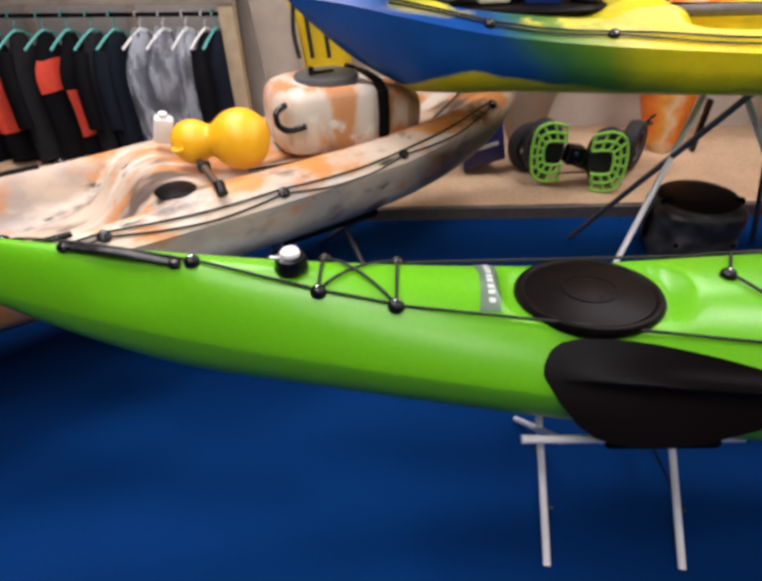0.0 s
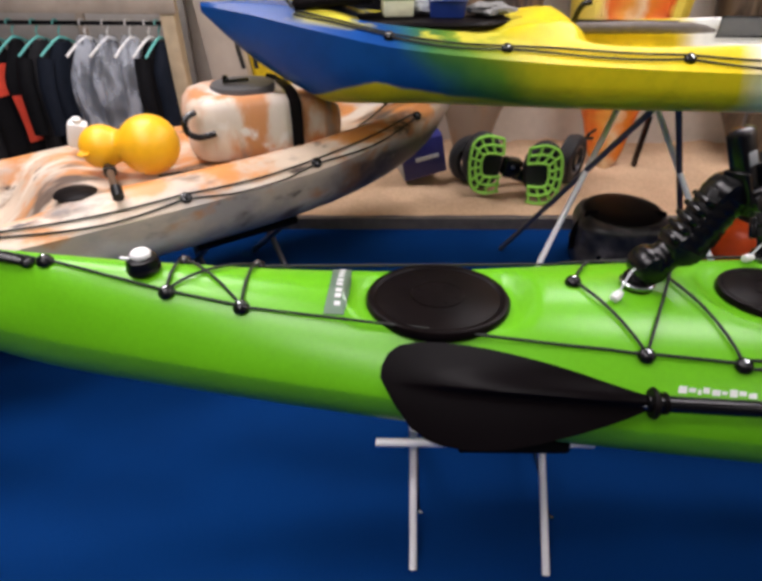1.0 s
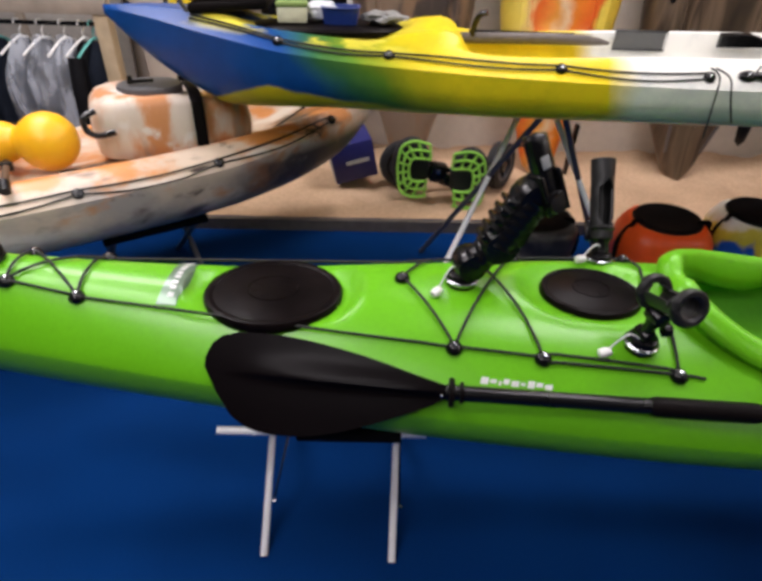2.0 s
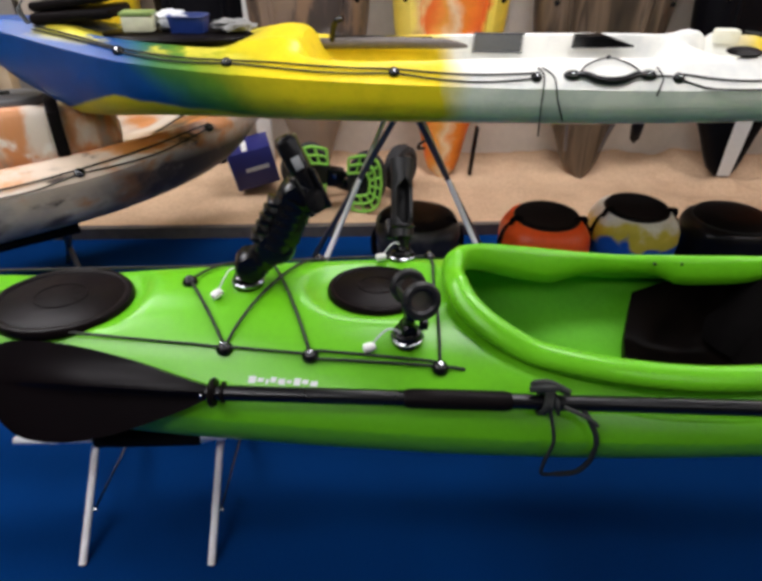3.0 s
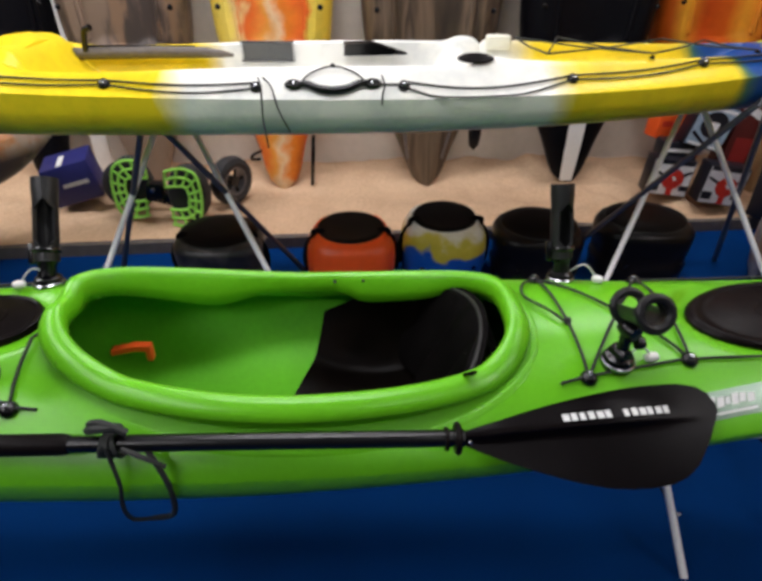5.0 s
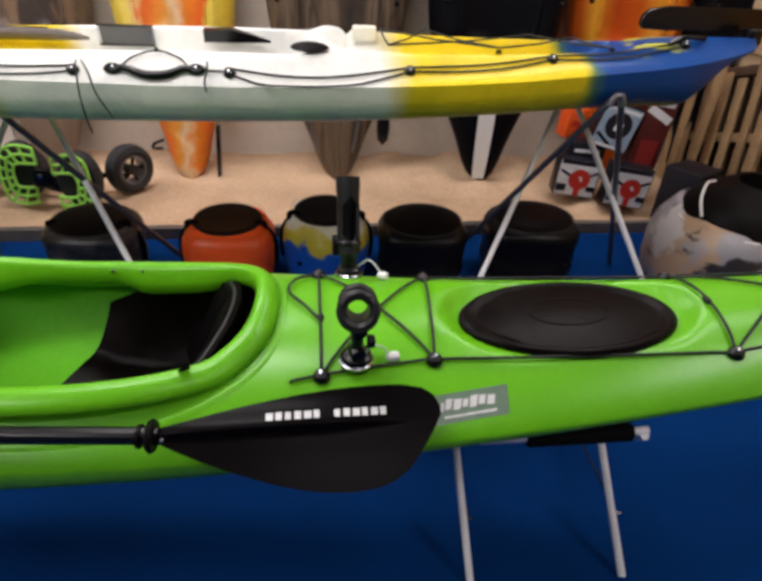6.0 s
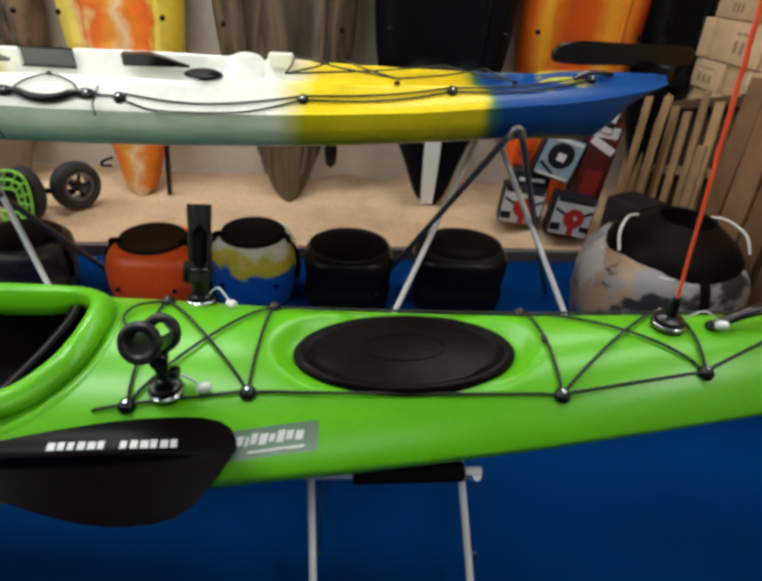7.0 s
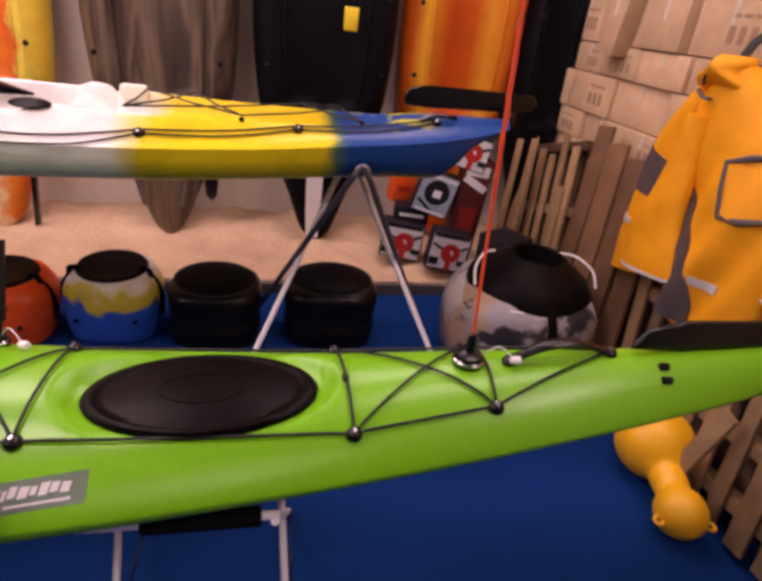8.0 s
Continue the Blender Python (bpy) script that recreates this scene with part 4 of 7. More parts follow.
for n, d in ((NL, 1), (NR, -1)):
    c = n + Vector((0.012 * d, 0, 0))
    part("drip_ring", revolve([(0.014, -0.006), (0.027, -0.005), (0.030, 0), (0.027, 0.005), (0.014, 0.006)], 20, pose(c.x, c.y, c.z, 0, 90, -2)), RUBBER, PADDLE)
    part("drip_ring", revolve([(0.0145, -0.004), (0.021, -0.003), (0.021, 0.003), (0.0145, 0.004)], 16, pose(c.x + 0.02 * d, c.y, c.z, 0, 90, -2)), RUBBER, PADDLE)
    part("rivet", revolve([(0.0005, -0.002), (0.004, -0.002), (0.003, 0.002), (0.0005, 0.003)], 8, pose(c.x - 0.02 * d, c.y - 0.0155, c.z + 0.004, 90)), CHROME, PADDLE)
for f0, f1 in ((0.30, 0.46), (0.75, 0.9)):
    if f0 < 0.5:
        part("grip", sweep([NL.lerp(NR, f0), NL.lerp(NR, f0 + 0.01), NL.lerp(NR, f1 - 0.01), NL.lerp(NR, f1)], [0.0165, 0.0195, 0.0195, 0.0165], 14), RUBBER, PADDLE)
for w in range(2):
    for i in range(6):
        u = 0.182 + w * 0.119 + i * 0.0165
        wd = (0.0125, 0.011, 0.010, 0.0115, 0.013, 0.0105)[(i + 2 * w) % 6]
        base = 0.010
        sl = [Vector((u + wd * f, base + q * (0.0135 + 0.0008 * (i % 2)), 0)) for q, f in ((0, 0), (0, 0.5), (0, 1), (1, 1), (1, 0.5), (1, 0))]
        dish = lambda p: blade_ridge(p.x, p.y) - (0.35 * p.y * p.y + 0.02 * (p.x / 0.5) ** 2)
        lo = [MR @ Vector((p.x, p.y, dish(p) + 0.0032)) for p in sl]
        hi = [MR @ Vector((p.x, p.y, dish(p) + 0.0048)) for p in sl]
        part("print_bar", loft([lo, hi]), WHITE_PRINT, BR)

LASH = thing("lashing_cord", (1.53, 0.86, 0.6), "knotted black lashing cord round the paddle shaft", "cord")
for i in range(4):
    c = NL.lerp(NR, 0.505 + i * 0.007)
    part("cord_turn", sweep([c + Vector((0.006 * math.sin(a + i), 0.021 * math.cos(a), 0.021 * math.sin(a))) for a in [math.tau * q / 14 for q in range(14)]], 0.0048, 6, True), CORD, LASH)
part("knot", sweep(curved([(1.50, 0.875, 0.632), (1.525, 0.86, 0.648), (1.555, 0.872, 0.638), (1.54, 0.885, 0.628), (1.505, 0.88, 0.64), (1.53, 0.87, 0.652), (1.57, 0.865, 0.632)], 5), 0.0075, 7), CORD, LASH)
part("cord_loop", sweep(curved([(1.535, 0.85, 0.60), (1.548, 0.832, 0.54), (1.540, 0.832, 0.48), (1.545, 0.842, 0.432), (1.58, 0.852, 0.418), (1.618, 0.845, 0.435), (1.632, 0.833, 0.49), (1.628, 0.833, 0.55), (1.60, 0.855, 0.60)], 5), [0.004] * 20 + [0.0055] * 21, 7), CORD, LASH)
part("cord_end", sweep(curved([(1.56, 0.85, 0.61), (1.60, 0.84, 0.595), (1.63, 0.842, 0.57)], 5), 0.006, 6, flat=0.6), CORD, LASH)

# ---- rod holders and mounts on the deck ----
def mount_base(t, x, y, r=0.031):
    n = Vector((0, (y - GY) * 0.9, 1)).normalized()
    m = Matrix.Translation(on_deck(x, y, -0.001)) @ n.to_track_quat("Z", "Y").to_matrix().to_4x4()
    b = part("mount_base", revolve([(0.001, -0.002), (r * 1.05, -0.002), (r * 1.08, 0.006), (r, 0.016), (r * 0.92, 0.024), (r * 0.6, 0.03), (0.001, 0.032)], 24, m), BLACK, t, "glossy black round mount")
    part("collar", revolve([(r * 0.95, 0.004), (r * 1.11, 0.006), (r * 1.11, 0.012), (r * 0.97, 0.016)], 24, m), CHROME, b)
    return m @ Vector((0, 0, 0.03))


def tether(t, a, b):
    a, b = Vector(a), Vector(b)
    mid = (a + b) / 2 + Vector((0, 0, 0.034))
    part("tether", sweep(curved([a, mid, b], 6), 0.0019, 6), CLEAR_CORD, t)
    d = (b - a).normalized()
    part("tether_cap", revolve([(0.0005, -0.014), (0.008, -0.012), (0.0105, 0), (0.009, 0.011), (0.0005, 0.014)], 14, Matrix.Translation(b) @ d.to_track_quat("Z", "Y").to_matrix().to_4x4()), WHITE_PLASTIC, t, "white plastic cap")


def cradle(t, m, length=0.15, r=0.024, gap=110, lo=1, hi=6):
    """An open rod tube along z of m: a shell with a slot on its -y side, closed in a ring at both ends."""
    rings = []
    n = 22
    for i in range(9):
        z = length * i / 8
        open_ = gap / 2 if lo < i < hi else 1
        rr = r * (1 + 0.05 * (i > 6))
        ang = [radians(-90 + open_ + (360 - 2 * open_) * k / n) for k in range(n + 1)]
        rings.append([m @ Vector((rr * math.cos(a), rr * math.sin(a), z)) for a in ang] + [m @ Vector(((rr - 0.007) * math.cos(a), (rr - 0.007) * math.sin(a), z)) for a in ang[::-1]])
    return part("rod_tube", loft(rings), HOLDER, t, angle=35)


def facing(at, along, slot):
    """A frame at a place: z along a direction, -y towards the open side."""
    d = Vector(along).normalized()
    y = -Vector(slot)
    y = (y - d * y.dot(d)).normalized()
    x = y.cross(d)
    return Matrix(((x.x, y.x, d.x, at[0]), (x.y, y.y, d.y, at[1]), (x.z, y.z, d.z, at[2]), (0, 0, 0, 1)))


def joint(t, a, b, r=0.012):
    a, b = Vector(a), Vector(b)
    pts = [a.lerp(b, i / 6) for i in range(7)]
    part("arm", sweep(pts, [r * 1.2, r, r * 1.15, r, r * 1.2, r * 1.05, r * 1.25], 12), BLACK, t)
    for p in (a, b):
        part("knuckle", revolve([(0.0005, -0.02), (0.015, -0.019), (0.0175, -0.012), (0.0175, 0.012), (0.015, 0.019), (0.0005, 0.02)], 16, Matrix.Translation(p) @ pose(0, 0, 0, 90, 0, 15)), BLACK, t)


def upright_holder(x, y, top, tether_to):
    t = thing("rod_holder", on_deck(x, y), "black upright rod holder on a round deck mount", "rod holder", "rod holders")
    p = mount_base(t, x, y)
    d = (Vector(top) - p).normalized()
    m = Matrix.Translation(p) @ d.to_track_quat("Z", "Y").to_matrix().to_4x4()
    part("socket", revolve([(0.001, -0.004), (0.02, -0.004), (0.02, 0.02), (0.024, 0.03), (0.001, 0.032)], 18, m), BLACK, t)
    cradle(t, facing(p + d * 0.03, d, (0.25, -1, 0)), (Vector(top) - p).length - 0.03, 0.0275, 100)
    part("clamp_ring", sweep([m @ Vector((0.026 * math.cos(a), 0.026 * math.sin(a), 0.055)) for a in [math.tau * k / 20 for k in range(20)]], 0.006, 8, True), BLACK, t)
    part("lever", rbox(m @ Matrix.Translation((0.03, 0, 0.05)), 0.02, 0.016, 0.05, 0.005), BLACK, t)
    tether(t, p + Vector((0.015, 0, -0.01)), tether_to)
    return t


upright_holder(1.268, 1.308, (1.266, 1.432, 0.887), on_deck(1.215, 1.285, 0.012))
upright_holder(2.495, 1.318, (2.492, 1.405, 0.866), on_deck(2.575, 1.285, 0.012))


def arm_holder(x, y, elbow, axis_to, length, tether_to, r=0.026, label="", slot=(0, 0, 1), gap=150, lift=0.0):
    t = thing("rod_holder", on_deck(x, y), label, "rod holder", "rod holders")
    p = mount_base(t, x, y)
    joint(t, p, elbow)
    d = (Vector(axis_to) - Vector(elbow)).normalized()
    up = Vector((0, 0, lift))
    cradle(t, facing(Vector(elbow) + up - d * length * 0.3, d, slot), length, r, gap, 0, 7)
    for f in (0.0, 1.0):
        e = facing(Vector(elbow) + up + d * length * (f - 0.3), d, slot)
        part("end_ring", sweep([e @ Vector((r * math.cos(a), r * math.sin(a), 0)) for a in [math.tau * k / 22 for k in range(22)]], 0.0095, 8, True), HOLDER, t)
    part("knob", revolve([(0.0005, 0), (0.013, 0), (0.014, 0.008), (0.012, 0.016), (0.0005, 0.018)], 14, Matrix.Translation(Vector(elbow) + Vector((0.018, -0.004, -0.03))) @ pose(0, 0, 0, 0, 90)), BLACK, t)
    tether(t, p + Vector((0, -0.01, -0.015)), tether_to)
    return t


arm_holder(1.268, 1.0, (1.272, 0.985, 0.738), (1.29, 0.892, 0.765), 0.10, on_deck(1.19, 0.975, 0.012), 0.028, lift=0.046, gap=150, label="black tilted rod holder on a jointed arm beside the small hatch")
arm_holder(2.503, 0.998, (2.503, 0.988, 0.728), (2.500, 0.888, 0.775), 0.10, on_deck(2.575, 1.0, 0.012), 0.029, lift=0.05, gap=150, label="black open-topped rod holder on an arm behind the cockpit")
# large ribbed holder with a display
t = thing("swivel_mount", on_deck(0.916, 1.153), "black ribbed swivel mount with a tilted slim head", "swivel mount")
p = mount_base(t, 0.916, 1.153, 0.033)
el, hd = Vector((0.985, 1.155, 0.795)), Vector((1.04, 1.16, 0.90))
for a, b, r in ((p, el, 0.033), (el, hd, 0.041)):
    pts, rad = [], []
    for i in range(19):
        pts.append(a.lerp(b, i / 18))
        rad.append(r * (1.0 if i % 3 else 1.05))
    part("arm", sweep(pts, rad, 14), BLACK, t, "ribbed black arm", )
for c, r in ((p + Vector((0.012, 0, 0.022)), 0.036), (el, 0.043), (hd, 0.04)):
    part("knuckle", revolve([(0.0005, -0.034), (r * 0.85, -0.032), (r, -0.022), (r, 0.022), (r * 0.85, 0.032), (0.0005, 0.034)], 18, Matrix.Translation(c) @ pose(0, 0, 0, 90, 0, 10)), BLACK, t)
dm = Matrix.Translation((1.048, 1.155, 0.958)) @ pose(0, 0, 0, -12, -20, 25)
disp = part("head", rbox(dm, 0.042, 0.04, 0.15, 0.012), BLACK, t, "slim black tilted head")
part("label_plate", rbox(dm @ Matrix.Translation((0.0, -0.0208, 0.02)), 0.018, 0.003, 0.026, 0.001), surface("pale_grey_label", (0.3, 0.31, 0.31), 0.5, vary=0.1), disp, "small pale grey label")
for sx in (-1, 1):
    part("side_plate", rbox(dm @ Matrix.Translation((sx * 0.02, -0.002, -0.045)), 0.012, 0.054, 0.09, 0.005), BLACK, disp)
part("side_cover", rbox(dm @ Matrix.Translation((0.0225, 0, 0.02)), 0.004, 0.02, 0.1, 0.001), surface("olive_rubber", (0.10, 0.09, 0.02), 0.6, vary=0.2), disp)
part("body", rbox(Matrix.Translation(el.lerp(hd, 0.6)) @ pose(0, 0, 0, 0, 20, 12), 0.072, 0.07, 0.13, 0.02), BLACK, t, "bulky black housing")
part("clamp", rbox(Matrix.Translation((1.075, 1.15, 0.90)) @ pose(0, 0, 0, 0, -25, 20), 0.05, 0.05, 0.05, 0.012), BLACK, t)
for i in range(5):
    f = i / 4
    c = el.lerp(hd, 0.1 + 0.75 * f)
    part("rib", rbox(Matrix.Translation(c + Vector((-0.042, -0.012, 0.012))) @ pose(0, 0, 0, 0, 30, 8), 0.022, 0.05, 0.011, 0.003), BLACK, t)
part("thumb_knob", revolve([(0.0005, 0), (0.018, 0), (0.021, 0.006), (0.019, 0.018), (0.0005, 0.02)], 10, Matrix.Translation(hd + Vector((0.035, -0.03, 0.0))) @ pose(0, 0, 0, 60, 60)), BLACK, t)
tether(t, p, on_deck(0.858, 1.10, 0.012))
# round cap mount on the fore deck
t = thing("deck_light", on_deck(-0.129, 1.132), "small round deck mount with a white cap", "deck light")
m = Matrix.Translation(on_deck(-0.129, 1.132))
part("mount_base", revolve([(0.001, 0), (0.034, 0), (0.036, 0.008), (0.033, 0.014), (0.034, 0.02), (0.031, 0.03), (0.02, 0.035), (0.001, 0.036)], 24, m), BLACK, t)
part("cap", revolve([(0.001, 0.034), (0.021, 0.034), (0.021, 0.042), (0.016, 0.047), (0.001, 0.048)], 20, m), WHITE_PLASTIC, t, "white plastic cap")
part("catch", rbox(m @ Matrix.Translation((-0.03, -0.01, 0.033)), 0.022, 0.008, 0.006, 0.002), WHITE_PLASTIC, t)
# whip flag
t = thing("whip_flag", on_deck(3.565, 1.15), "fluorescent red whip pole with a furled pennant on deck", "flag")
p = mount_base(t, 3.565, 1.15, 0.034)
part("post", revolve([(0.0005, -0.005), (0.012, -0.004), (0.011, 0.03), (0.009, 0.045), (0.0005, 0.047)], 12, Matrix.Translation(p)), BLACK, t)
q = Vector((3.545, 1.235, 1.72))
part("pole", sweep([p + Vector((0, 0, 0.03)), p.lerp(q, 0.5), q], 0.0036, 8), RED_FLUO, t)
pts, rad = [], []
for i in range(40):
    f = 0.30 + 0.7 * i / 39
    pts.append(p.lerp(q, f) + Vector((0.0008 * math.sin(i * 1.1), 0.0008 * math.cos(i * 1.7), 0)))
    rad.append(0.0038 + 0.0012 * math.sin(math.pi * min(1, i / 30)) + 0.0005 * math.sin(i * 2.1))
part("pennant", sweep(pts, rad, 9), RED_FLUO, t, "furled red pennant")
tether(t, p + Vector((0.02, 0, -0.02)), on_deck(3.665, 1.12, 0.02))

# ---- fittings of the fishing kayak ----
CREAM = surface("cream_plastic", (0.62, 0.62, 0.42), 0.45, vary=0.15)
OFF_WHITE = surface("off_white_plastic", (0.74, 0.74, 0.62), 0.4, vary=0.06, grain=40, bump=0.03)
GREY_MESH = surface("grey_panel", (0.085, 0.088, 0.088), 0.6, vary=0.2, grain=150, bump=0.2)


def ysurf(x, y, h=0.0):
    b, e, c = lerp(Y_BEAM, x), lerp(Y_EDGE, x), lerp(Y_TOP, x)
    s = max(-1, min(1, (y - YY) / b))
    return Vector((x, y, e + (c - e) * yrim(x, s) - well(x, s) + h))


def ycord(a, b, r=0.0032, sag=0.0, lift=0.006):
    pts = []
    for i in range(15):
        t = i / 14
        x, y = a[0] + (b[0] - a[0]) * t, a[1] + (b[1] - a[1]) * t
        y -= sag * math.sin(math.pi * t)
        p = ysurf(x, y, lift)
        pts.append(p)
    for i in range(1, 14):
        pts[i].z = max(pts[i].z, pts[0].lerp(pts[14], i / 14).z - sag * 0.95 * math.sin(math.pi * i / 14))
    part("deck_cord", sweep(pts, r, 7), CORD, YKAYAK)


Y_STUDS = [(0.363, 2.034), (0.724, 1.977), (1.257, 1.930), (1.704, 1.912), (2.151, 1.911), (2.695, 1.960), (3.178, 2.062), (3.68, 2.17)]
for x, y in Y_STUDS:
    m = Matrix.Translation(ysurf(x, y)) @ Vector((0, -0.7, 0.7)).to_track_quat("Z", "Y").to_matrix().to_4x4()
    st = part("deck_stud", revolve([(0.001, -0.003), (0.018, -0.003), (0.0185, 0.004), (0.016, 0.011), (0.010, 0.016), (0.001, 0.018)], 16, m), BLACK, YKAYAK)
    part("screw_head", revolve([(0.0005, 0.015), (0.007, 0.015), (0.005, 0.019), (0.0005, 0.02)], 10, m), CHROME, st)
for i in range(7):
    if i == 3:
        continue
    a, b = Y_STUDS[i], Y_STUDS[i + 1]
    sag = 0.055 if i == 4 else 0.018
    ycord((a[0], a[1] + 0.008), (b[0], b[1] + 0.008), sag=sag * 0.6)
    ycord((a[0], a[1] - 0.006), (b[0], b[1] - 0.006), sag=sag)
ycord((0.05, 2.13), Y_STUDS[0])
ycord((0.05, 2.145), (0.361, 2.044))
# loose ends hanging from the studs
for x, dx, drop in ((1.71, 0.02, 0.20), (1.725, 0.075, 0.15), (2.085, -0.002, 0.075)):
    p = ysurf(x, 1.93, 0.01)
    pts = curved([p, p + Vector((dx * 0.3 + 0.006, -0.045, -0.02)), p + Vector((dx * 0.6, -0.058, -drop * 0.55)), p + Vector((dx, -0.05, -drop))], 5)
    part("cord_end", sweep(pts, 0.0028, 6), CORD, YKAYAK)
# side grip with its bungee
a, b = ysurf(1.817, 1.912, 0.008), ysurf(2.055, 1.912, 0.008)
pts = curved([a, a.lerp(b, 0.16) + Vector((0, -0.006, 0.002)), a.lerp(b, 0.32) + Vector((0, -0.016, -0.010)), a.lerp(b, 0.5) + Vector((0, -0.02, -0.014)), a.lerp(b, 0.68) + Vector((0, -0.016, -0.010)), a.lerp(b, 0.84) + Vector((0, -0.006, 0.002)), b], 5)
n = len(pts)
grip = part("side_grip", sweep(pts, [0.008 + 0.0055 * math.sin(math.pi * i / (n - 1)) for i in range(n)], 10), BLACK, YKAYAK, "black moulded side grip")
for p in (a, b):
    part("end_cap", revolve([(0.0005, -0.006), (0.017, -0.006), (0.019, 0), (0.014, 0.008), (0.0005, 0.009)], 16, Matrix.Translation(p) @ pose(0, 0, 0, 40), sx=1.5), BLACK, grip)
    part("screw_head", revolve([(0.0005, 0.007), (0.006, 0.007), (0.004, 0.011), (0.0005, 0.012)], 10, Matrix.Translation(p) @ pose(0, 0, 0, 40)), CHROME, grip)
part("grip_bungee", sweep(curved([a + Vector((0.02, 0, 0.004)), ysurf(1.87, 1.942, 0.008), ysurf(1.936, 1.958, 0.01), ysurf(2.0, 1.942, 0.008), b + Vector((-0.02, 0, 0.004))], 6), 0.0028, 6), CORD, grip)
part("bungee_knot", revolve([(0.0005, -0.007), (0.006, -0.005), (0.007, 0), (0.006, 0.005), (0.0005, 0.007)], 10, Matrix.Translation(ysurf(1.936, 1.958, 0.012))), CORD, grip)
ycord((2.055, 1.912), Y_STUDS[4])
# inside of the cockpit
part("wall_panel", rbox(pose(1.685, 2.478, 1.004, 4), 0.19, 0.012, 0.062, 0.003), GREY_MESH, YKAYAK, "grey mesh panel")
part("panel_frame", sweep([(1.585, 2.474, 0.97), (1.785, 2.474, 0.97), (1.785, 2.472, 1.038), (1.585, 2.472, 1.038)], 0.004, 6, True), BLACK, YKAYAK)
part("stowed_tube", sweep([(0.965, 2.432, 1.0), (0.98, 2.432, 1.0), (1.3, 2.435, 1.005), (1.46, 2.438, 1.004), (1.52, 2.44, 1.0), (1.56, 2.442, 0.995)], [0.015, 0.021, 0.022, 0.020, 0.014, 0.006], 12), surface("grey_brown_tube", (0.10, 0.085, 0.075), 0.5, vary=0.25), YKAYAK, "grey-brown stowed tube")
part("gear_track", rbox(pose(1.22, 2.448, 1.024, 0, 0, -1), 0.4, 0.012, 0.008, 0.002), BLACK, YKAYAK)
part("track_knob", revolve([(0.0005, 0), (0.018, 0), (0.017, 0.02), (0.019, 0.03), (0.0005, 0.034)], 14, pose(0.955, 2.41, 0.985)), BLACK, YKAYAK)
part("lever", sweep(curved([(1.03, 2.42, 1.01), (1.035, 2.415, 1.05), (1.05, 2.40, 1.085), (1.075, 2.39, 1.095)], 5), 0.011, 8), BLACK, YKAYAK)
part("paddle_clip", loft([[(1.975, 2.463, 0.99), (1.975, 2.443, 0.992), (1.975, 2.436, 1.034), (1.975, 2.46, 1.042)], [(2.08, 2.463, 0.992), (2.08, 2.441, 0.994), (2.08, 2.428, 1.040), (2.08, 2.46, 1.046)], [(2.22, 2.463, 0.996), (2.22, 2.452, 0.996), (2.22, 2.45, 1.002), (2.22, 2.463, 1.004)]]), BLACK, YKAYAK, "black wedge-shaped paddle clip")
part("drain_recess", revolve([(0.0005, 0), (1.0, 0), (0.9, 0.004), (0.0005, 0.005)], 24, Matrix.Translation(ysurf(2.385, 1.995, 0.0105)) @ pose(0, 0, 0, 24), sx=0.06, sy=0.028), RUBBER, YKAYAK, "dark oval recess")
part("seat_pad", rbox(pose(2.2, 2.24, 0.935), 0.3, 0.34, 0.03, 0.012), RUBBER, YKAYAK)
part("hatch_lid", revolve([(0.0005, 0), (1, 0), (1.02, 0.008), (0.97, 0.016), (0.0005, 0.02)], 40, Matrix.Translation((0.50, 2.235, 1.047)), sx=0.265, sy=0.15), RUBBER, YKAYAK, "black oval hatch lid")
part("crest", loft([[(x, YY + s * w, ysurf(x, YY + s * w).z + 0.02 * (1 - s * s) * f) for s in (-1, -0.5, 0, 0.5, 1)] + [(x, YY + s * w, ysurf(x, YY + s * w).z - 0.004) for s in (1, 0.5, 0, -0.5, -1)] for x, w, f in ((0.80, 0.11, 0.05), (0.85, 0.135, 0.8), (0.90, 0.14, 1.0), (0.95, 0.10, 0.4))]), YELLOW_SKIN, YKAYAK)
# stern: bungees, step and folded rudder
for a, b in (((2.633, 2.05), (2.80, 2.44)), ((2.80, 2.44), (2.994, 2.06)), ((2.63, 2.43), (2.994, 2.06)), ((2.633, 2.05), (3.2, 2.40)), ((2.994, 2.06), (3.35, 2.37)), ((3.2, 2.40), (3.40, 2.12)), ((3.35, 2.37), (3.40, 2.12)), ((2.63, 2.43), (2.633, 2.05))):
    za, zb = ysurf(*a, 0.012), ysurf(*b, 0.012)
    za.z, zb.z = max(za.z, 1.062), max(zb.z, 1.062)
    part("bungee", sweep([za, za.lerp(zb, 0.5) - Vector((0, 0, 0.006)), zb], 0.0034, 7), CORD, YKAYAK)
for x, y in ((2.633, 2.05), (2.994, 2.06), (3.40, 2.12)):
    part("bungee_hook", revolve([(0.0005, -0.004), (0.01, -0.003), (0.009, 0.006), (0.0005, 0.009)], 10, Matrix.Translation(ysurf(x, y, 0.006))), BLACK, YKAYAK)
part("moulded_block", rbox(pose(2.572, 2.452, 1.042, 3, 0, -3), 0.092, 0.05, 0.05, 0.009), OFF_WHITE, YKAYAK, "cream moulded block at the end of the stern well")
part("drain_slot", rbox(Matrix.Translation(ysurf(2.498, 2.075, 0.0)) @ pose(0, 0, 0, 8, 0, -14), 0.012, 0.075, 0.004, 0.0015), GREY_MESH, YKAYAK, "narrow grey slot")
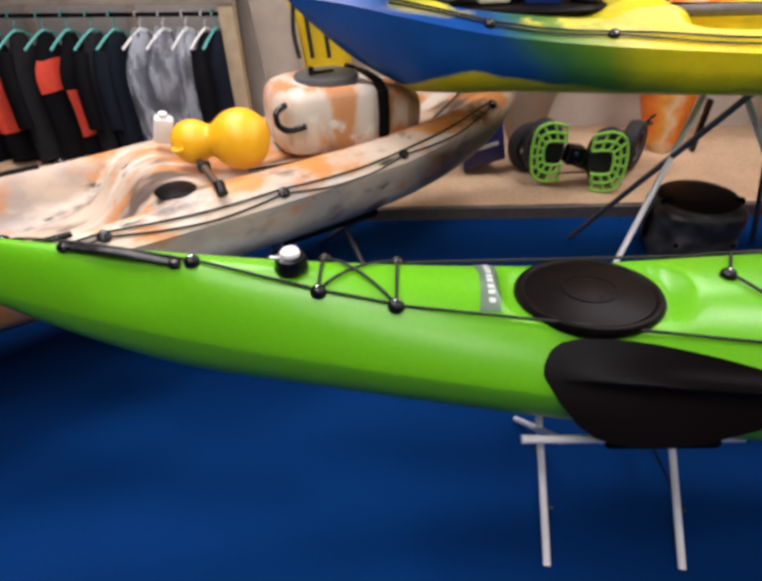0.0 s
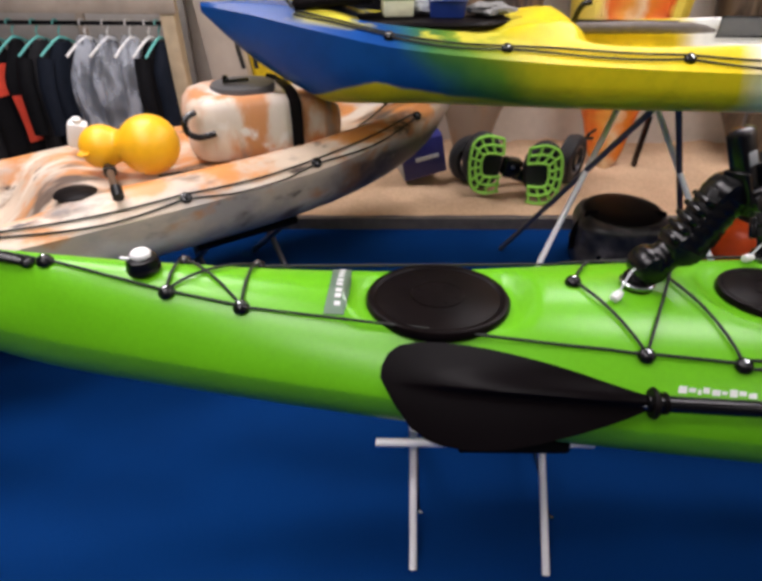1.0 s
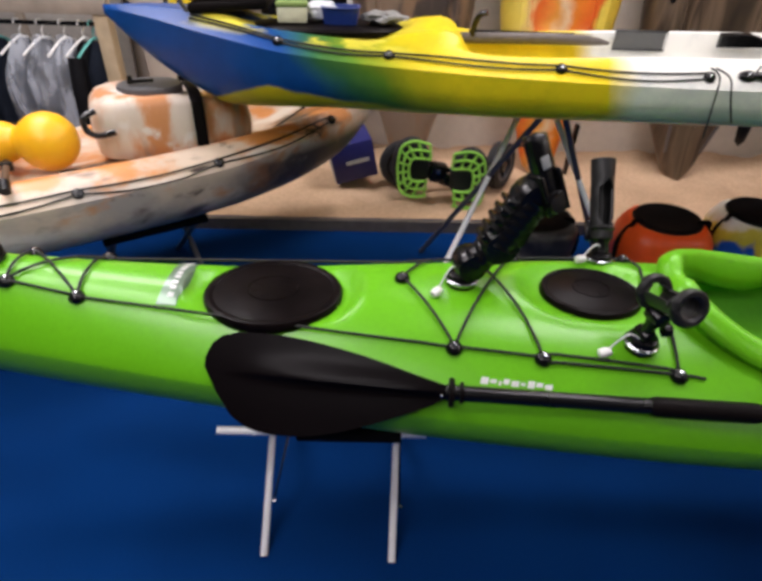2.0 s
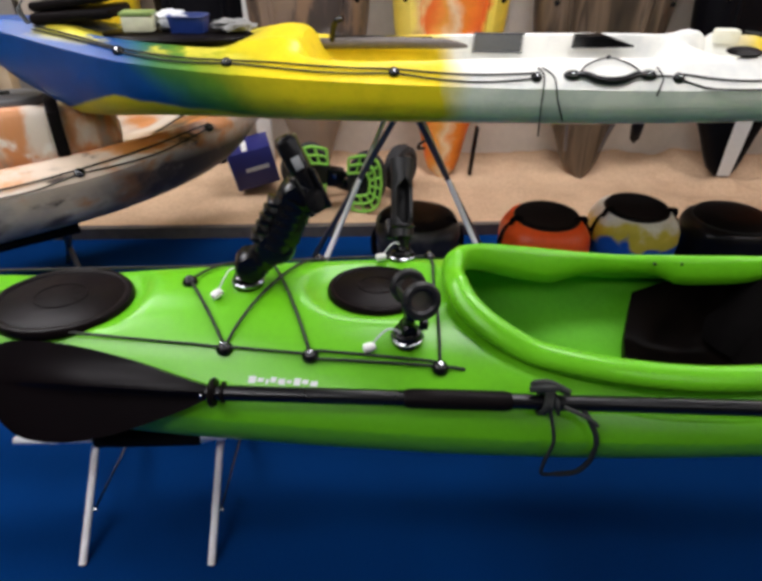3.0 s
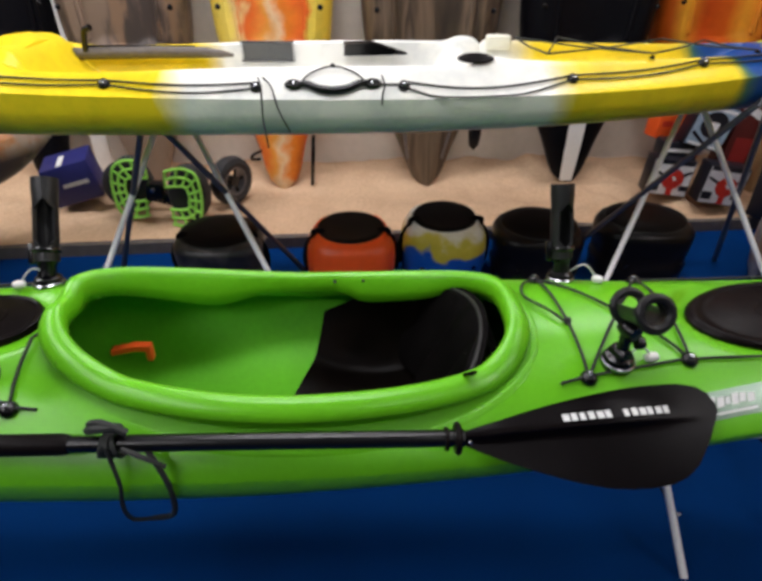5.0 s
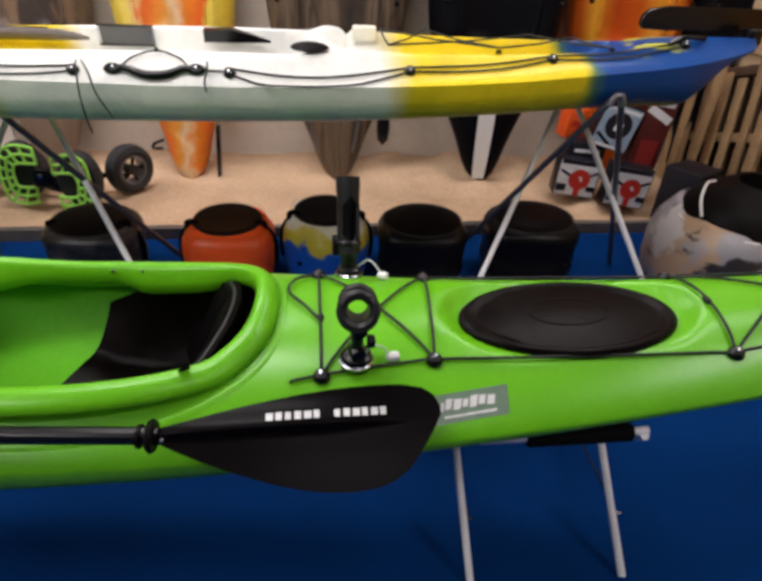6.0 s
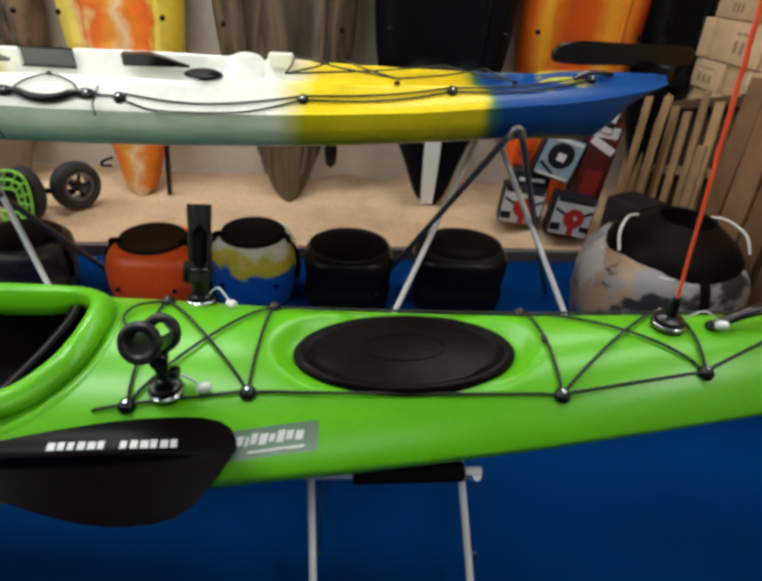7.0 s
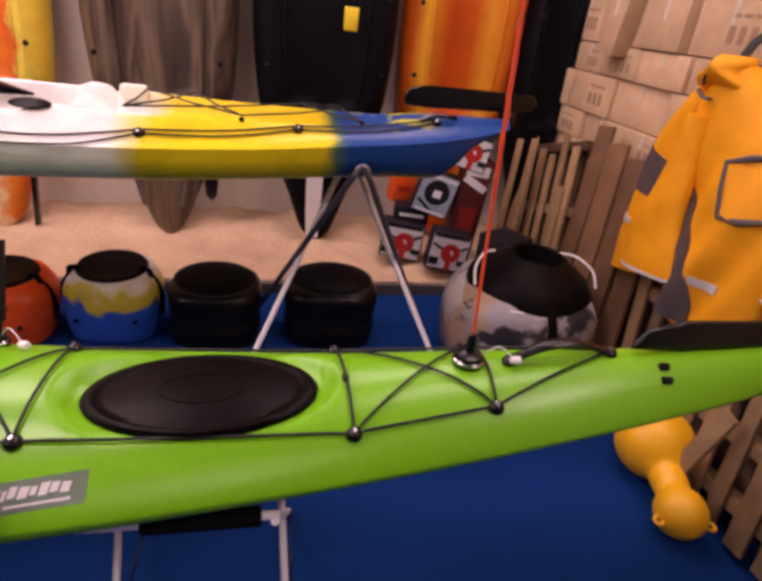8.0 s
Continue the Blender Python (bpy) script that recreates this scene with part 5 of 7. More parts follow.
rud = part("rudder", plate([(0, 0.0), (0.004, 0.03), (0.03, 0.052), (0.10, 0.062), (0.47, 0.052), (0.53, 0.046), (0.55, 0.02), (0.535, -0.012), (0.42, -0.02), (0.10, -0.02), (0.015, -0.014)], 0.022, pose(3.58, 2.345, 1.118, 90, -1.5, 2), 0.004), BLACK, YKAYAK, "black folded rudder blade")
part("rudder_head", rbox(pose(3.985, 2.27, 1.095), 0.06, 0.06, 0.06, 0.012), BLACK, rud)
part("carry_toggle", sweep(curved([ysurf(3.62, 2.16, 0.01), ysurf(3.67, 2.175, 0.02), ysurf(3.73, 2.18, 0.02), ysurf(3.76, 2.19, 0.01)], 5), 0.008, 8), BLACK, YKAYAK)
# gear lying on the fore hatch
NAVY = surface("navy_plastic", (0.01, 0.03, 0.16), 0.35, vary=0.15)
CRUMPLED = surface("clear_wrap", (0.62, 0.64, 0.66), 0.25, vary=0.15, grain=30, bump=0.4)
t = thing("tackle_box", (0.38, 2.2, 1.066), "small cream and green tackle box on the fore hatch", "box")
part("body", rbox(pose(0.385, 2.2, 1.095, 0, 0, 8), 0.10, 0.08, 0.05, 0.006), CREAM, t)
part("lid", rbox(pose(0.385, 2.2, 1.126, 0, 0, 8), 0.106, 0.086, 0.014, 0.004), surface("olive_lid", (0.2, 0.28, 0.08), 0.5), t)
t = thing("bait_tub", (0.55, 2.22, 1.066), "dark blue plastic bait tub on the fore hatch", "tub")
part("body", loft([[(0.55 + sx * w, 2.22 + sy * d, z) for sx, sy in ((-1, -0.8), (-0.8, -1), (0.8, -1), (1, -0.8), (1, 0.8), (0.8, 1), (-0.8, 1), (-1, 0.8))] for z, w, d in ((1.067, 0.055, 0.045), (1.118, 0.062, 0.052), (1.119, 0.057, 0.047), (1.075, 0.05, 0.04))]), NAVY, t)
part("rim", sweep([(0.55 + 0.064 * math.copysign(abs(math.cos(a)) ** 0.4, math.cos(a)), 2.22 + 0.054 * math.copysign(abs(math.sin(a)) ** 0.4, math.sin(a)), 1.118) for a in [math.tau * q / 24 for q in range(24)]], 0.004, 6, True), NAVY, t)


def crumple(name, at, size, material, label, category, seed):
    ob_t = thing(name, at, label, category)
    b = bmesh.new()
    bmesh.ops.create_icosphere(b, subdivisions=4, radius=1)
    for v in b.verts:
        n = v.co.normalized()
        k = 1 + 0.28 * noise.noise(n * 2.1 + Vector((seed, 0, 0))) + 0.14 * noise.noise(n * 5.5 + Vector((0, seed, 0)))
        v.co = Vector(at) + Vector((n.x * size[0] * k, n.y * size[1] * k, max(0, size[2] * (1 + n.z * k))))
    part("wrap", b, material, ob_t)
    return ob_t


crumple("plastic_bag", (0.47, 2.27, 1.066), (0.07, 0.06, 0.032), CRUMPLED, "crumpled clear plastic bag on the fore hatch", "bag", 3.1)
crumple("rolled_strap", (0.70, 2.24, 1.064), (0.075, 0.06, 0.022), surface("grey_webbing", (0.2, 0.2, 0.19), 0.7, vary=0.3, grain=80, bump=0.3), "grey rolled webbing strap on the fore deck", "strap", 7.7)
t = thing("folded_seat", (0.17, 2.25, 1.09), "black folded kayak seat on the blue bow", "seat")
part("seat", rbox(pose(0.17, 2.26, 1.118, 0, -4, 4), 0.27, 0.24, 0.035, 0.014), RUBBER, t)
part("backrest", rbox(pose(0.16, 2.27, 1.158, 0, -7, 4), 0.25, 0.23, 0.03, 0.013), RUBBER, t)
for s in (-1, 1):
    part("strap", sweep(curved([(0.04, 2.25 + s * 0.09, 1.175), (0.02, 2.24 + s * 0.1, 1.14), (0.05, 2.23 + s * 0.11, 1.10)], 4), 0.01, 6, flat=0.25), CORD, t)

# ---- along the back wall: upright kayaks ----
def standing_kayak(cx, base_y, base_z, half, mat, label, extras=None, tall=2.35, tilt=0.0):
    t = thing("kayak", (cx, base_y, base_z), label, "kayak", "kayaks standing against the wall")
    wid = [(0, 0.03), (0.06, 0.09), (0.25, 0.165 / 0.37 * half), (0.55, 0.29 / 0.37 * half), (0.9, half), (1.5, half * 1.04), (2.0, half * 0.8), (2.35, 0.05)]
    rings = []
    for i in range(48):
        h = tall * i / 47
        w = lerp(wid, h)
        d = 0.06 + 0.11 * min(1, h / 0.8)
        y = base_y + 0.10 * min(1, h / 0.5) + h * 0.02
        ring = []
        for k in range(28):
            a = math.tau * k / 28
            c, s = math.cos(a), math.sin(a)
            px = w * math.copysign(abs(c) ** 0.7, c)
            py = d * math.copysign(abs(s) ** 0.8, s)
            if s < 0:
                q = abs(px) / max(w, 1e-3)
                py *= 0.55 + 0.45 * min(1, max(0, (q - 0.45) / 0.25)) if h > 0.75 else 0.8 + 0.2 * (1 - q)
            ring.append(Vector((cx + px + tilt * h, y + py, base_z + h)))
        rings.append(ring)
    hull = part("hull", loft(rings), mat, t, angle=50)
    front = lambda h: base_y + 0.10 * min(1, h / 0.5) + h * 0.02 - (0.06 + 0.11 * min(1, h / 0.8)) * 0.82
    part("keel_line", sweep([(cx + tilt * h, front(h) - 0.004, base_z + h) for h in (0.05, 0.2, 0.4, 0.6, 0.72)], 0.005, 6), CORD, hull)
    for s in (-1, 1):
        run = []
        for h in (0.82, 0.95, 1.1, 1.3, 1.5, 1.7):
            d = 0.06 + 0.11 * min(1, h / 0.8)
            run.append((cx + s * lerp(wid, h) * 0.56 + tilt * h, base_y + 0.10 * min(1, h / 0.5) + h * 0.02 - 0.69 * d, base_z + h))
        part("deck_ridge", sweep(curved(run, 3), 0.016, 8), mat, hull)
        for h in (0.98, 1.35):
            part("deck_stud", revolve([(0.0005, 0), (0.015, 0), (0.013, 0.008), (0.0005, 0.012)], 12, pose(cx + s * half * 0.82 + tilt * h, front(h) - 0.028, base_z + h, 90)), BLACK, t)
    if extras:
        extras(t, front)
    return t


def orange_bits(t, front):
    part("carry_handle", sweep(curved([(1.50, 3.32, 0.345), (1.46, 3.28, 0.335), (1.45, 3.28, 0.31), (1.49, 3.31, 0.30)], 5), 0.009, 8), BLACK, t)
    part("rudder", rbox(pose(1.79, 3.36, 0.27, 0, 4, 0), 0.022, 0.05, 0.3, 0.008), BLACK, t, "narrow black rudder blade")


def camo_bits(t, front):
    part("rudder", revolve([(0.001, -0.10), (0.03, -0.07), (0.038, 0), (0.03, 0.09), (0.01, 0.16)], 16, pose(2.735, 3.34, 0.43, 0, 0, 0), sy=0.4), BLACK, t, "black rudder blade")
    for s in (-1, 1):
        part("side_strap", rbox(pose(2.457 + s * 0.12, 3.37, 0.36, 12, s * 10), 0.018, 0.008, 0.2, 0.003), DARK_TUBE, t)


def black_bits(t, front):
    part("keel_strip", loft([[(3.315 - w, y, z), (3.315 + w, y, z), (3.315 + w, y + 0.012, z), (3.315 - w, y + 0.012, z)] for z, y, w in ((0.15, 3.295, 0.035), (0.3, 3.285, 0.042), (0.46, 3.275, 0.046), (0.62, 3.27, 0.046))]), WHITE_PLASTIC, t, "white keel strip")
    part("tag", rbox(pose(3.45, 3.255, 1.36, 4), 0.07, 0.004, 0.11, 0.001), surface("yellow_tag", (0.8, 0.6, 0.02), 0.6), t, "yellow price tag")


ORANGE_SKIN = banded("yellow_orange_plastic", [(1.25, (0.75, 0.50, 0.03)), (1.40, (0.80, 0.62, 0.12)), (1.44, (0.75, 0.5, 0.2)), (1.48, (0.70, 0.13, 0.02)), (1.56, (0.72, 0.30, 0.05)), (1.62, (0.75, 0.52, 0.3)), (1.67, (0.72, 0.20, 0.02)), (1.78, (0.70, 0.12, 0.02)), (1.82, (0.72, 0.55, 0.08)), (1.95, (0.75, 0.5, 0.04))], "X", 0.35, 0.10, 8.0, 1.2, 2.0)
BROWN_CAMO = camouflage("brown_camo_plastic", [(0.30, (0.014, 0.009, 0.006)), (0.43, (0.055, 0.036, 0.022)), (0.54, (0.135, 0.092, 0.058)), (0.62, (0.04, 0.025, 0.016)), (0.7, (0.14, 0.10, 0.07))], 2.6, (2.8, 1, 0.4))
DARK_SKIN = surface("dark_navy_plastic", (0.003, 0.003, 0.0045), 0.42, vary=0.3, grain=40, spec=0.1)
FIRE_SKIN = banded("orange_fire_plastic", [(3.72, (0.30, 0.03, 0.004)), (3.84, (0.50, 0.09, 0.007)), (3.91, (0.70, 0.34, 0.025)), (3.97, (0.60, 0.17, 0.012)), (4.05, (0.48, 0.06, 0.005)), (4.18, (0.52, 0.09, 0.007)), (4.28, (0.66, 0.27, 0.02)), (4.36, (0.60, 0.17, 0.012)), (4.44, (0.45, 0.06, 0.005)), (4.55, (0.30, 0.03, 0.004))], "X", 0.35, 0.03, 2.5, 3.6, 4.6)
TAN_CAMO = patched("tan_camo_plastic", (0.19, 0.13, 0.09), [((0.05, 0.035, 0.028), 2.6, 0.45, 0.58, (2, 1, 0.6)), ((0.20, 0.12, 0.07), 3.5, 0.55, 0.66, (2, 1, 0.6))])
YELLOW_PLAIN = surface("yellow_plastic", (0.72, 0.52, 0.015), 0.35, vary=0.15, grain=30)
standing_kayak(1.61, 3.40, 0.10, 0.315, ORANGE_SKIN, "yellow-edged orange kayak standing upright in the sand", orange_bits)
standing_kayak(2.475, 3.45, 0.085, 0.38, BROWN_CAMO, "brown camouflage kayak standing upright in the sand", camo_bits)
standing_kayak(3.34, 3.38, 0.115, 0.37, DARK_SKIN, "black kayak with a white keel strip standing upright", black_bits)
standing_kayak(4.14, 3.50, 0.13, 0.35, FIRE_SKIN, "orange and yellow kayak standing upright in the sand")
standing_kayak(4.66, 3.42, 0.13, 0.17, DARK_SKIN, "narrow black kayak standing upright beside stacked cartons")
standing_kayak(0.82, 3.46, 0.09, 0.34, TAN_CAMO, "tan camouflage kayak standing upright in the sand")
standing_kayak(0.20, 3.55, 0.10, 0.26, DARK_SKIN, "black kayak standing upright in the sand")


def yellow_bits(t, front):
    for x in (-0.47, -0.40, -0.31):
        part("strap", sweep(curved([(x, front(h) + 0.10 - 0.012, h + 0.10) for h in (0.55, 0.7, 0.9, 1.3)], 6), 0.012, 6, flat=0.5, up=(0, 1, 0)), CORD, t)
        part("strap", sweep(curved([(x, 3.30, 1.4), (x + 0.01, 3.27, 1.0), (x - 0.005, 3.275, 0.8 + 0.1 * (x > -0.42)), (x + 0.01, 3.30, 0.66)], 6), 0.012, 6, flat=0.35, up=(0, 1, 0)), CORD, t, "dark hanging strap")


standing_kayak(-0.36, 3.50, 0.10, 0.21, YELLOW_PLAIN, "yellow kayak with dark straps standing upright", yellow_bits)
# slim white boards between them
for x, lab in ((0.50, "slim white board leaning upright against the wall"),):
    t = thing("board", (x, 3.5, 0.12), lab, "board")
    part("board_body", rbox(pose(x, 3.56, 1.15, 3), 0.10, 0.03, 2.1, 0.012), WHITE_PLASTIC, t)

# ---- bins in front of the sand ----
def tub(cx, cy, w, d, h, mat, label, strap=True, lean=0.0, soft=False):
    t = thing("storage_tub", (cx, cy, 0), label, "storage tub", "storage tubs by the sand")
    rings = []
    for z, k in (((0, 0.84), (0.015, 0.88), (0.12, 0.93), (0.3, 0.97), (0.33, 0.985), (0.6, 1.0), (0.78, 0.975), (0.9, 0.89), (0.97, 0.81), (1.0, 0.77)) if not soft else ((0, 0.86), (0.02, 0.91), (0.2, 0.95), (0.34, 0.97), (0.38, 0.93), (0.6, 0.96), (0.78, 0.985), (0.88, 0.97), (0.96, 0.90), (1.0, 0.82))):
        ring = []
        for q in range(36):
            a = math.tau * q / 36
            c, s = math.cos(a), math.sin(a)
            ring.append(Vector((cx + k * w / 2 * math.copysign(abs(c) ** 0.65, c), cy + k * d / 2 * math.copysign(abs(s) ** 0.65, s) - lean * z * h, h * z + 0.02 * (z > 0.9) * s * 2 * h)))
        rings.append(ring)
    body = part("body", loft(rings), mat, t, angle=60)
    m = pose(cx, cy - lean * h, h + 0.001, math.degrees(math.atan(0.04 * 2 * h / d)) * 1.6)
    lid = part("lid", revolve([(0.0005, 0.008), (0.80, 0.010), (0.93, 0.014), (0.99, 0.012), (1.0, 0.0), (0.97, -0.01)], 36, m, sx=w * 0.37, sy=d * 0.37) if not soft else revolve([(0.0005, 0.03), (0.5, 0.028), (0.85, 0.018), (1.0, 0.0), (0.98, -0.02)], 36, m, sx=w * 0.43, sy=d * 0.43), RUBBER, t, "black soft lid")
    part("seam", sweep([m @ Vector((w * (0.37 if not soft else 0.43) * math.cos(a), d * (0.37 if not soft else 0.43) * math.sin(a), 0.002)) for a in [math.tau * q / 32 for q in range(32)]], 0.004, 6, True), CORD, lid)
    if strap:
        for s in (-1, 1):
            part("side_strap", sweep(curved([(cx + s * w * 0.34, cy - 0.02, h * 0.99), (cx + s * w * 0.46, cy - 0.03, h * 0.85), (cx + s * w * 0.515, cy - 0.03, h * 0.6), (cx + s * w * 0.5, cy - 0.03, h * 0.3)], 5), 0.014, 8, flat=0.35, up=(0, 1, 0)), RUBBER, t)
        for s in (-1, 1):
            part("strap_loop", sweep(curved([(cx + s * w * 0.30, cy - 0.03, h * 0.985), (cx + s * w * 0.34, cy - 0.045, h * 1.05), (cx + s * w * 0.41, cy - 0.045, h * 1.03), (cx + s * w * 0.41, cy - 0.04, h * 0.92)], 5), 0.013, 8, flat=0.7, up=(0, 1, 0)), RUBBER, t)
    for s in (-0.3, 0.3):
        part("plug", revolve([(0.0005, 0), (0.011, 0), (0.009, 0.004), (0.0005, 0.005)], 12, pose(cx + s * w, cy - d / 2 * 0.97, h * 0.42, 90)), BLACK, t)
    return t


BIN_ORANGE = surface("orange_tub_plastic", (0.95, 0.105, 0.01), 0.4, vary=0.1, grain=40, stain=5)
BIN_MIX = banded("white_yellow_blue_plastic", [(0.0, (0.012, 0.10, 0.50)), (0.165, (0.012, 0.11, 0.52)), (0.19, (0.62, 0.50, 0.04)), (0.235, (0.66, 0.54, 0.06)), (0.265, (0.72, 0.68, 0.5)), (0.30, (0.78, 0.77, 0.70))], "Z", 0.4, 0.13, 7.0, 0.0, 0.36)
BIN_BLACK = surface("black_tub_plastic", (0.006, 0.005, 0.0055), 0.3, vary=0.3, grain=20, bump=0.12, spec=0.2)
BIN_GREY = camouflage("dark_grey_camo_plastic", [(0.35, (0.012, 0.012, 0.014)), (0.5, (0.05, 0.045, 0.045)), (0.62, (0.12, 0.11, 0.11)), (0.72, (0.03, 0.03, 0.03))], 9.0)
BIN_CAMO = patched("grey_white_camo_plastic", (0.30, 0.29, 0.31), [((0.42, 0.28, 0.18), 4.0, 0.47, 0.56, (1, 1, 1)), ((0.03, 0.028, 0.03), 4.6, 0.50, 0.57, (1, 1, 1.3)), ((0.52, 0.49, 0.47), 4.5, 0.55, 0.62, (1, 1, 1))])
tub(1.40, 2.45, 0.40, 0.34, 0.255, BIN_GREY, "dark grey camouflage storage tub with a black soft lid", soft=True)
tub(1.99, 2.42, 0.40, 0.36, 0.275, BIN_ORANGE, "bright orange plastic storage tub with a black lid")
tub(2.42, 2.47, 0.39, 0.36, 0.298, BIN_MIX, "white, yellow and blue plastic storage tub")
tub(2.855, 2.43, 0.41, 0.34, 0.275, BIN_BLACK, "black plastic storage tub with a soft domed lid", False, soft=True)
tub(3.37, 2.45, 0.44, 0.34, 0.285, BIN_BLACK, "black plastic storage tub with a soft domed lid", False, soft=True)
big = tub(4.19, 2.22, 0.64, 0.58, 0.44, BIN_CAMO, "large grey and white camouflage tub with a black top", False, 0.05)
part("collar", revolve([(1.0, -0.05), (1.08, -0.035), (1.04, 0.01), (0.90, 0.055), (0.68, 0.095), (0.50, 0.125), (0.46, 0.135), (0.42, 0.13), (0.40, 0.06)], 40, pose(4.21, 2.19, 0.435, 4, 3), sx=0.262, sy=0.235), RUBBER, big, "black neoprene collar")
for s in (-1, 1):
    part("cord_handle", sweep(curved([(4.20 + s * 0.272, 2.10, 0.455), (4.20 + s * 0.265, 2.15, 0.515), (4.20 + s * 0.21, 2.22, 0.55), (4.20 + s * 0.15, 2.26, 0.545)], 6), 0.006, 7), WHITE_PLASTIC, big, "white cord handle")
part("rim_cord", sweep([(4.21 + 0.292 * math.cos(a), 2.19 + 0.262 * math.sin(a), 0.405 + 0.008 * math.sin(3 * a)) for a in [math.pi * (0.95 + 0.42 * k / 24) for k in range(25)]], 0.0045, 7), WHITE_PLASTIC, big, "white edge cord")
part("side_strap", sweep(curved([(4.20, 1.965, 0.45), (4.22, 1.92, 0.36), (4.22, 1.9, 0.25), (4.2, 1.91, 0.1)], 5), 0.02, 8, flat=0.35, up=(0, 1, 0)), RUBBER, big)

# ---- beach cart on the sand ----
GREEN_LATTICE = surface("lime_lattice_plastic", (0.32, 0.75, 0.10), 0.45, vary=0.08)
TYRE = surface("dark_tyre", (0.018, 0.018, 0.02), 0.7, vary=0.25, grain=60, bump=0.2)
CART = thing("beach_cart", (1.05, 3.0, 0.1), "black kayak beach cart with lime green lattice pads", "cart")


def torus_of(profile, n, m):
    """A closed ring swept round z from a closed profile of (radius, height)."""
    rings = [[m @ Vector((r * math.cos(a), r * math.sin(a), z)) for r, z in profile] for a in [math.tau * k / n for k in range(n)]]
    b = loft(rings + [rings[0]], True, False)
    bmesh.ops.remove_doubles(b, verts=b.verts, dist=1e-6)
    return b


def lattice(cx, cy, cz, flip, turn):
    """A C-shaped lattice pad."""
    m = pose(cx, cy, cz, -8, 0, turn)
    outer = curved([(0.085, 0, 0.135), (0.0, 0, 0.15), (-0.065, 0, 0.12), (-0.085, 0, 0.04), (-0.085, 0, -0.04), (-0.065, 0, -0.12), (0.0, 0, -0.15), (0.075, 0, -0.14)], 4)
    inner = curved([(0.09, 0, 0.055), (0.03, 0, 0.06), (-0.01, 0, 0.055), (-0.025, 0, 0.02), (-0.025, 0, -0.02), (-0.015, 0, -0.055), (0.03, 0, -0.065), (0.08, 0, -0.06)], 4)
    mid = [o.lerp(i, 0.5) for o, i in zip(outer, inner)]
    f = Matrix.Diagonal((flip, 1, 1, 1))
    b = bmesh.new()
    for line in (outer, inner, mid):
        sweep([m @ f @ p for p in line], 0.0085, 6, bm=b)
    for i in range(0, len(outer), 3):
        sweep([m @ f @ outer[i], m @ f @ mid[i], m @ f @ inner[i]], 0.008, 6, bm=b)
    pad = part("lattice_pad", b, GREEN_LATTICE, CART, "lime green lattice pad")
    return m


for cx, cy, cz, flip, turn in ((0.855, 2.98, 0.255, 1, 4), (1.145, 2.90, 0.235, -1, -4)):
    lattice(cx, cy, cz, flip, turn)
    wheel = part("backing_plate", revolve([(0.0005, 0), (0.13, 0), (0.15, 0.02), (0.15, 0.06), (0.13, 0.08), (0.0005, 0.08)], 32, pose(cx - 0.015 * flip, cy + 0.11, cz, 84, 0, turn), sx=0.72), TYRE, CART, "black rounded pad")
part("cross_axle", sweep([(0.80, 3.04, 0.235), (1.34, 3.14, 0.20)], 0.016, 12), BLACK, CART)
part("hinge_block", rbox(pose(0.985, 2.97, 0.25, 0, 10, 8), 0.09, 0.08, 0.10, 0.012), BLACK, CART)
part("hinge_bolt", revolve([(0.0005, 0), (0.014, 0), (0.012, 0.01), (0.0005, 0.012)], 12, pose(0.985, 2.925, 0.27, 90)), CHROME, CART)
part("hinge_block", rbox(pose(1.05, 2.98, 0.20, 0, 20, 8), 0.12, 0.06, 0.06, 0.012), BLACK, CART)
for wx, wy, wz, rz in ((1.345, 3.15, 0.235, 55), (0.80, 3.12, 0.235, 6)):
    wm = pose(wx, wy, wz, 90, 0, rz)
    w = part("wheel", torus_of([(0.076, -0.034), (0.10, -0.045), (0.127, -0.034), (0.136, 0), (0.127, 0.034), (0.10, 0.045), (0.076, 0.034)], 32, wm), TYRE, CART, "fat black tyre")
    part("hub", revolve([(0.0005, -0.03), (0.028, -0.03), (0.03, 0.03), (0.0005, 0.034)], 16, wm), BLACK, w)
    part("rim", torus_of([(0.070, -0.036), (0.080, -0.036), (0.080, 0.036), (0.070, 0.036), (0.066, 0.0)], 28, wm), DARK_TUBE, w)
    for q in range(5):
        a = math.tau * q / 5
        part("spoke", sweep([wm @ Vector((0.02 * math.cos(a), 0.02 * math.sin(a), 0.02)), wm @ Vector((0.088 * math.cos(a), 0.088 * math.sin(a), 0.015))], 0.010, 6), BLACK, w)

# ---- boxes on the sand ----
INDIGO = surface("indigo_card", (0.018, 0.02, 0.14), 0.5, vary=0.12, grain=20)
GREY_CARD = surface("grey_card", (0.42, 0.42, 0.42), 0.7, vary=0.1)
t = thing("cardboard_box", (0.45, 3.17, 0.17), "indigo blue printed cardboard box tilted on the sand", "box")
bmx = pose(0.50, 3.17, 0.262, 4, -12, 14)
part("carton", rbox(bmx, 0.24, 0.22, 0.215, 0.003), INDIGO, t)
part("side_panel", rbox(bmx @ Matrix.Translation((-0.122, 0, 0)), 0.003, 0.21, 0.2, 0), GREY_CARD, t)
part("print_bar", rbox(bmx @ Matrix.Translation((0.02, -0.1115, 0.0)), 0.13, 0.002, 0.022, 0), WHITE_PRINT, t)
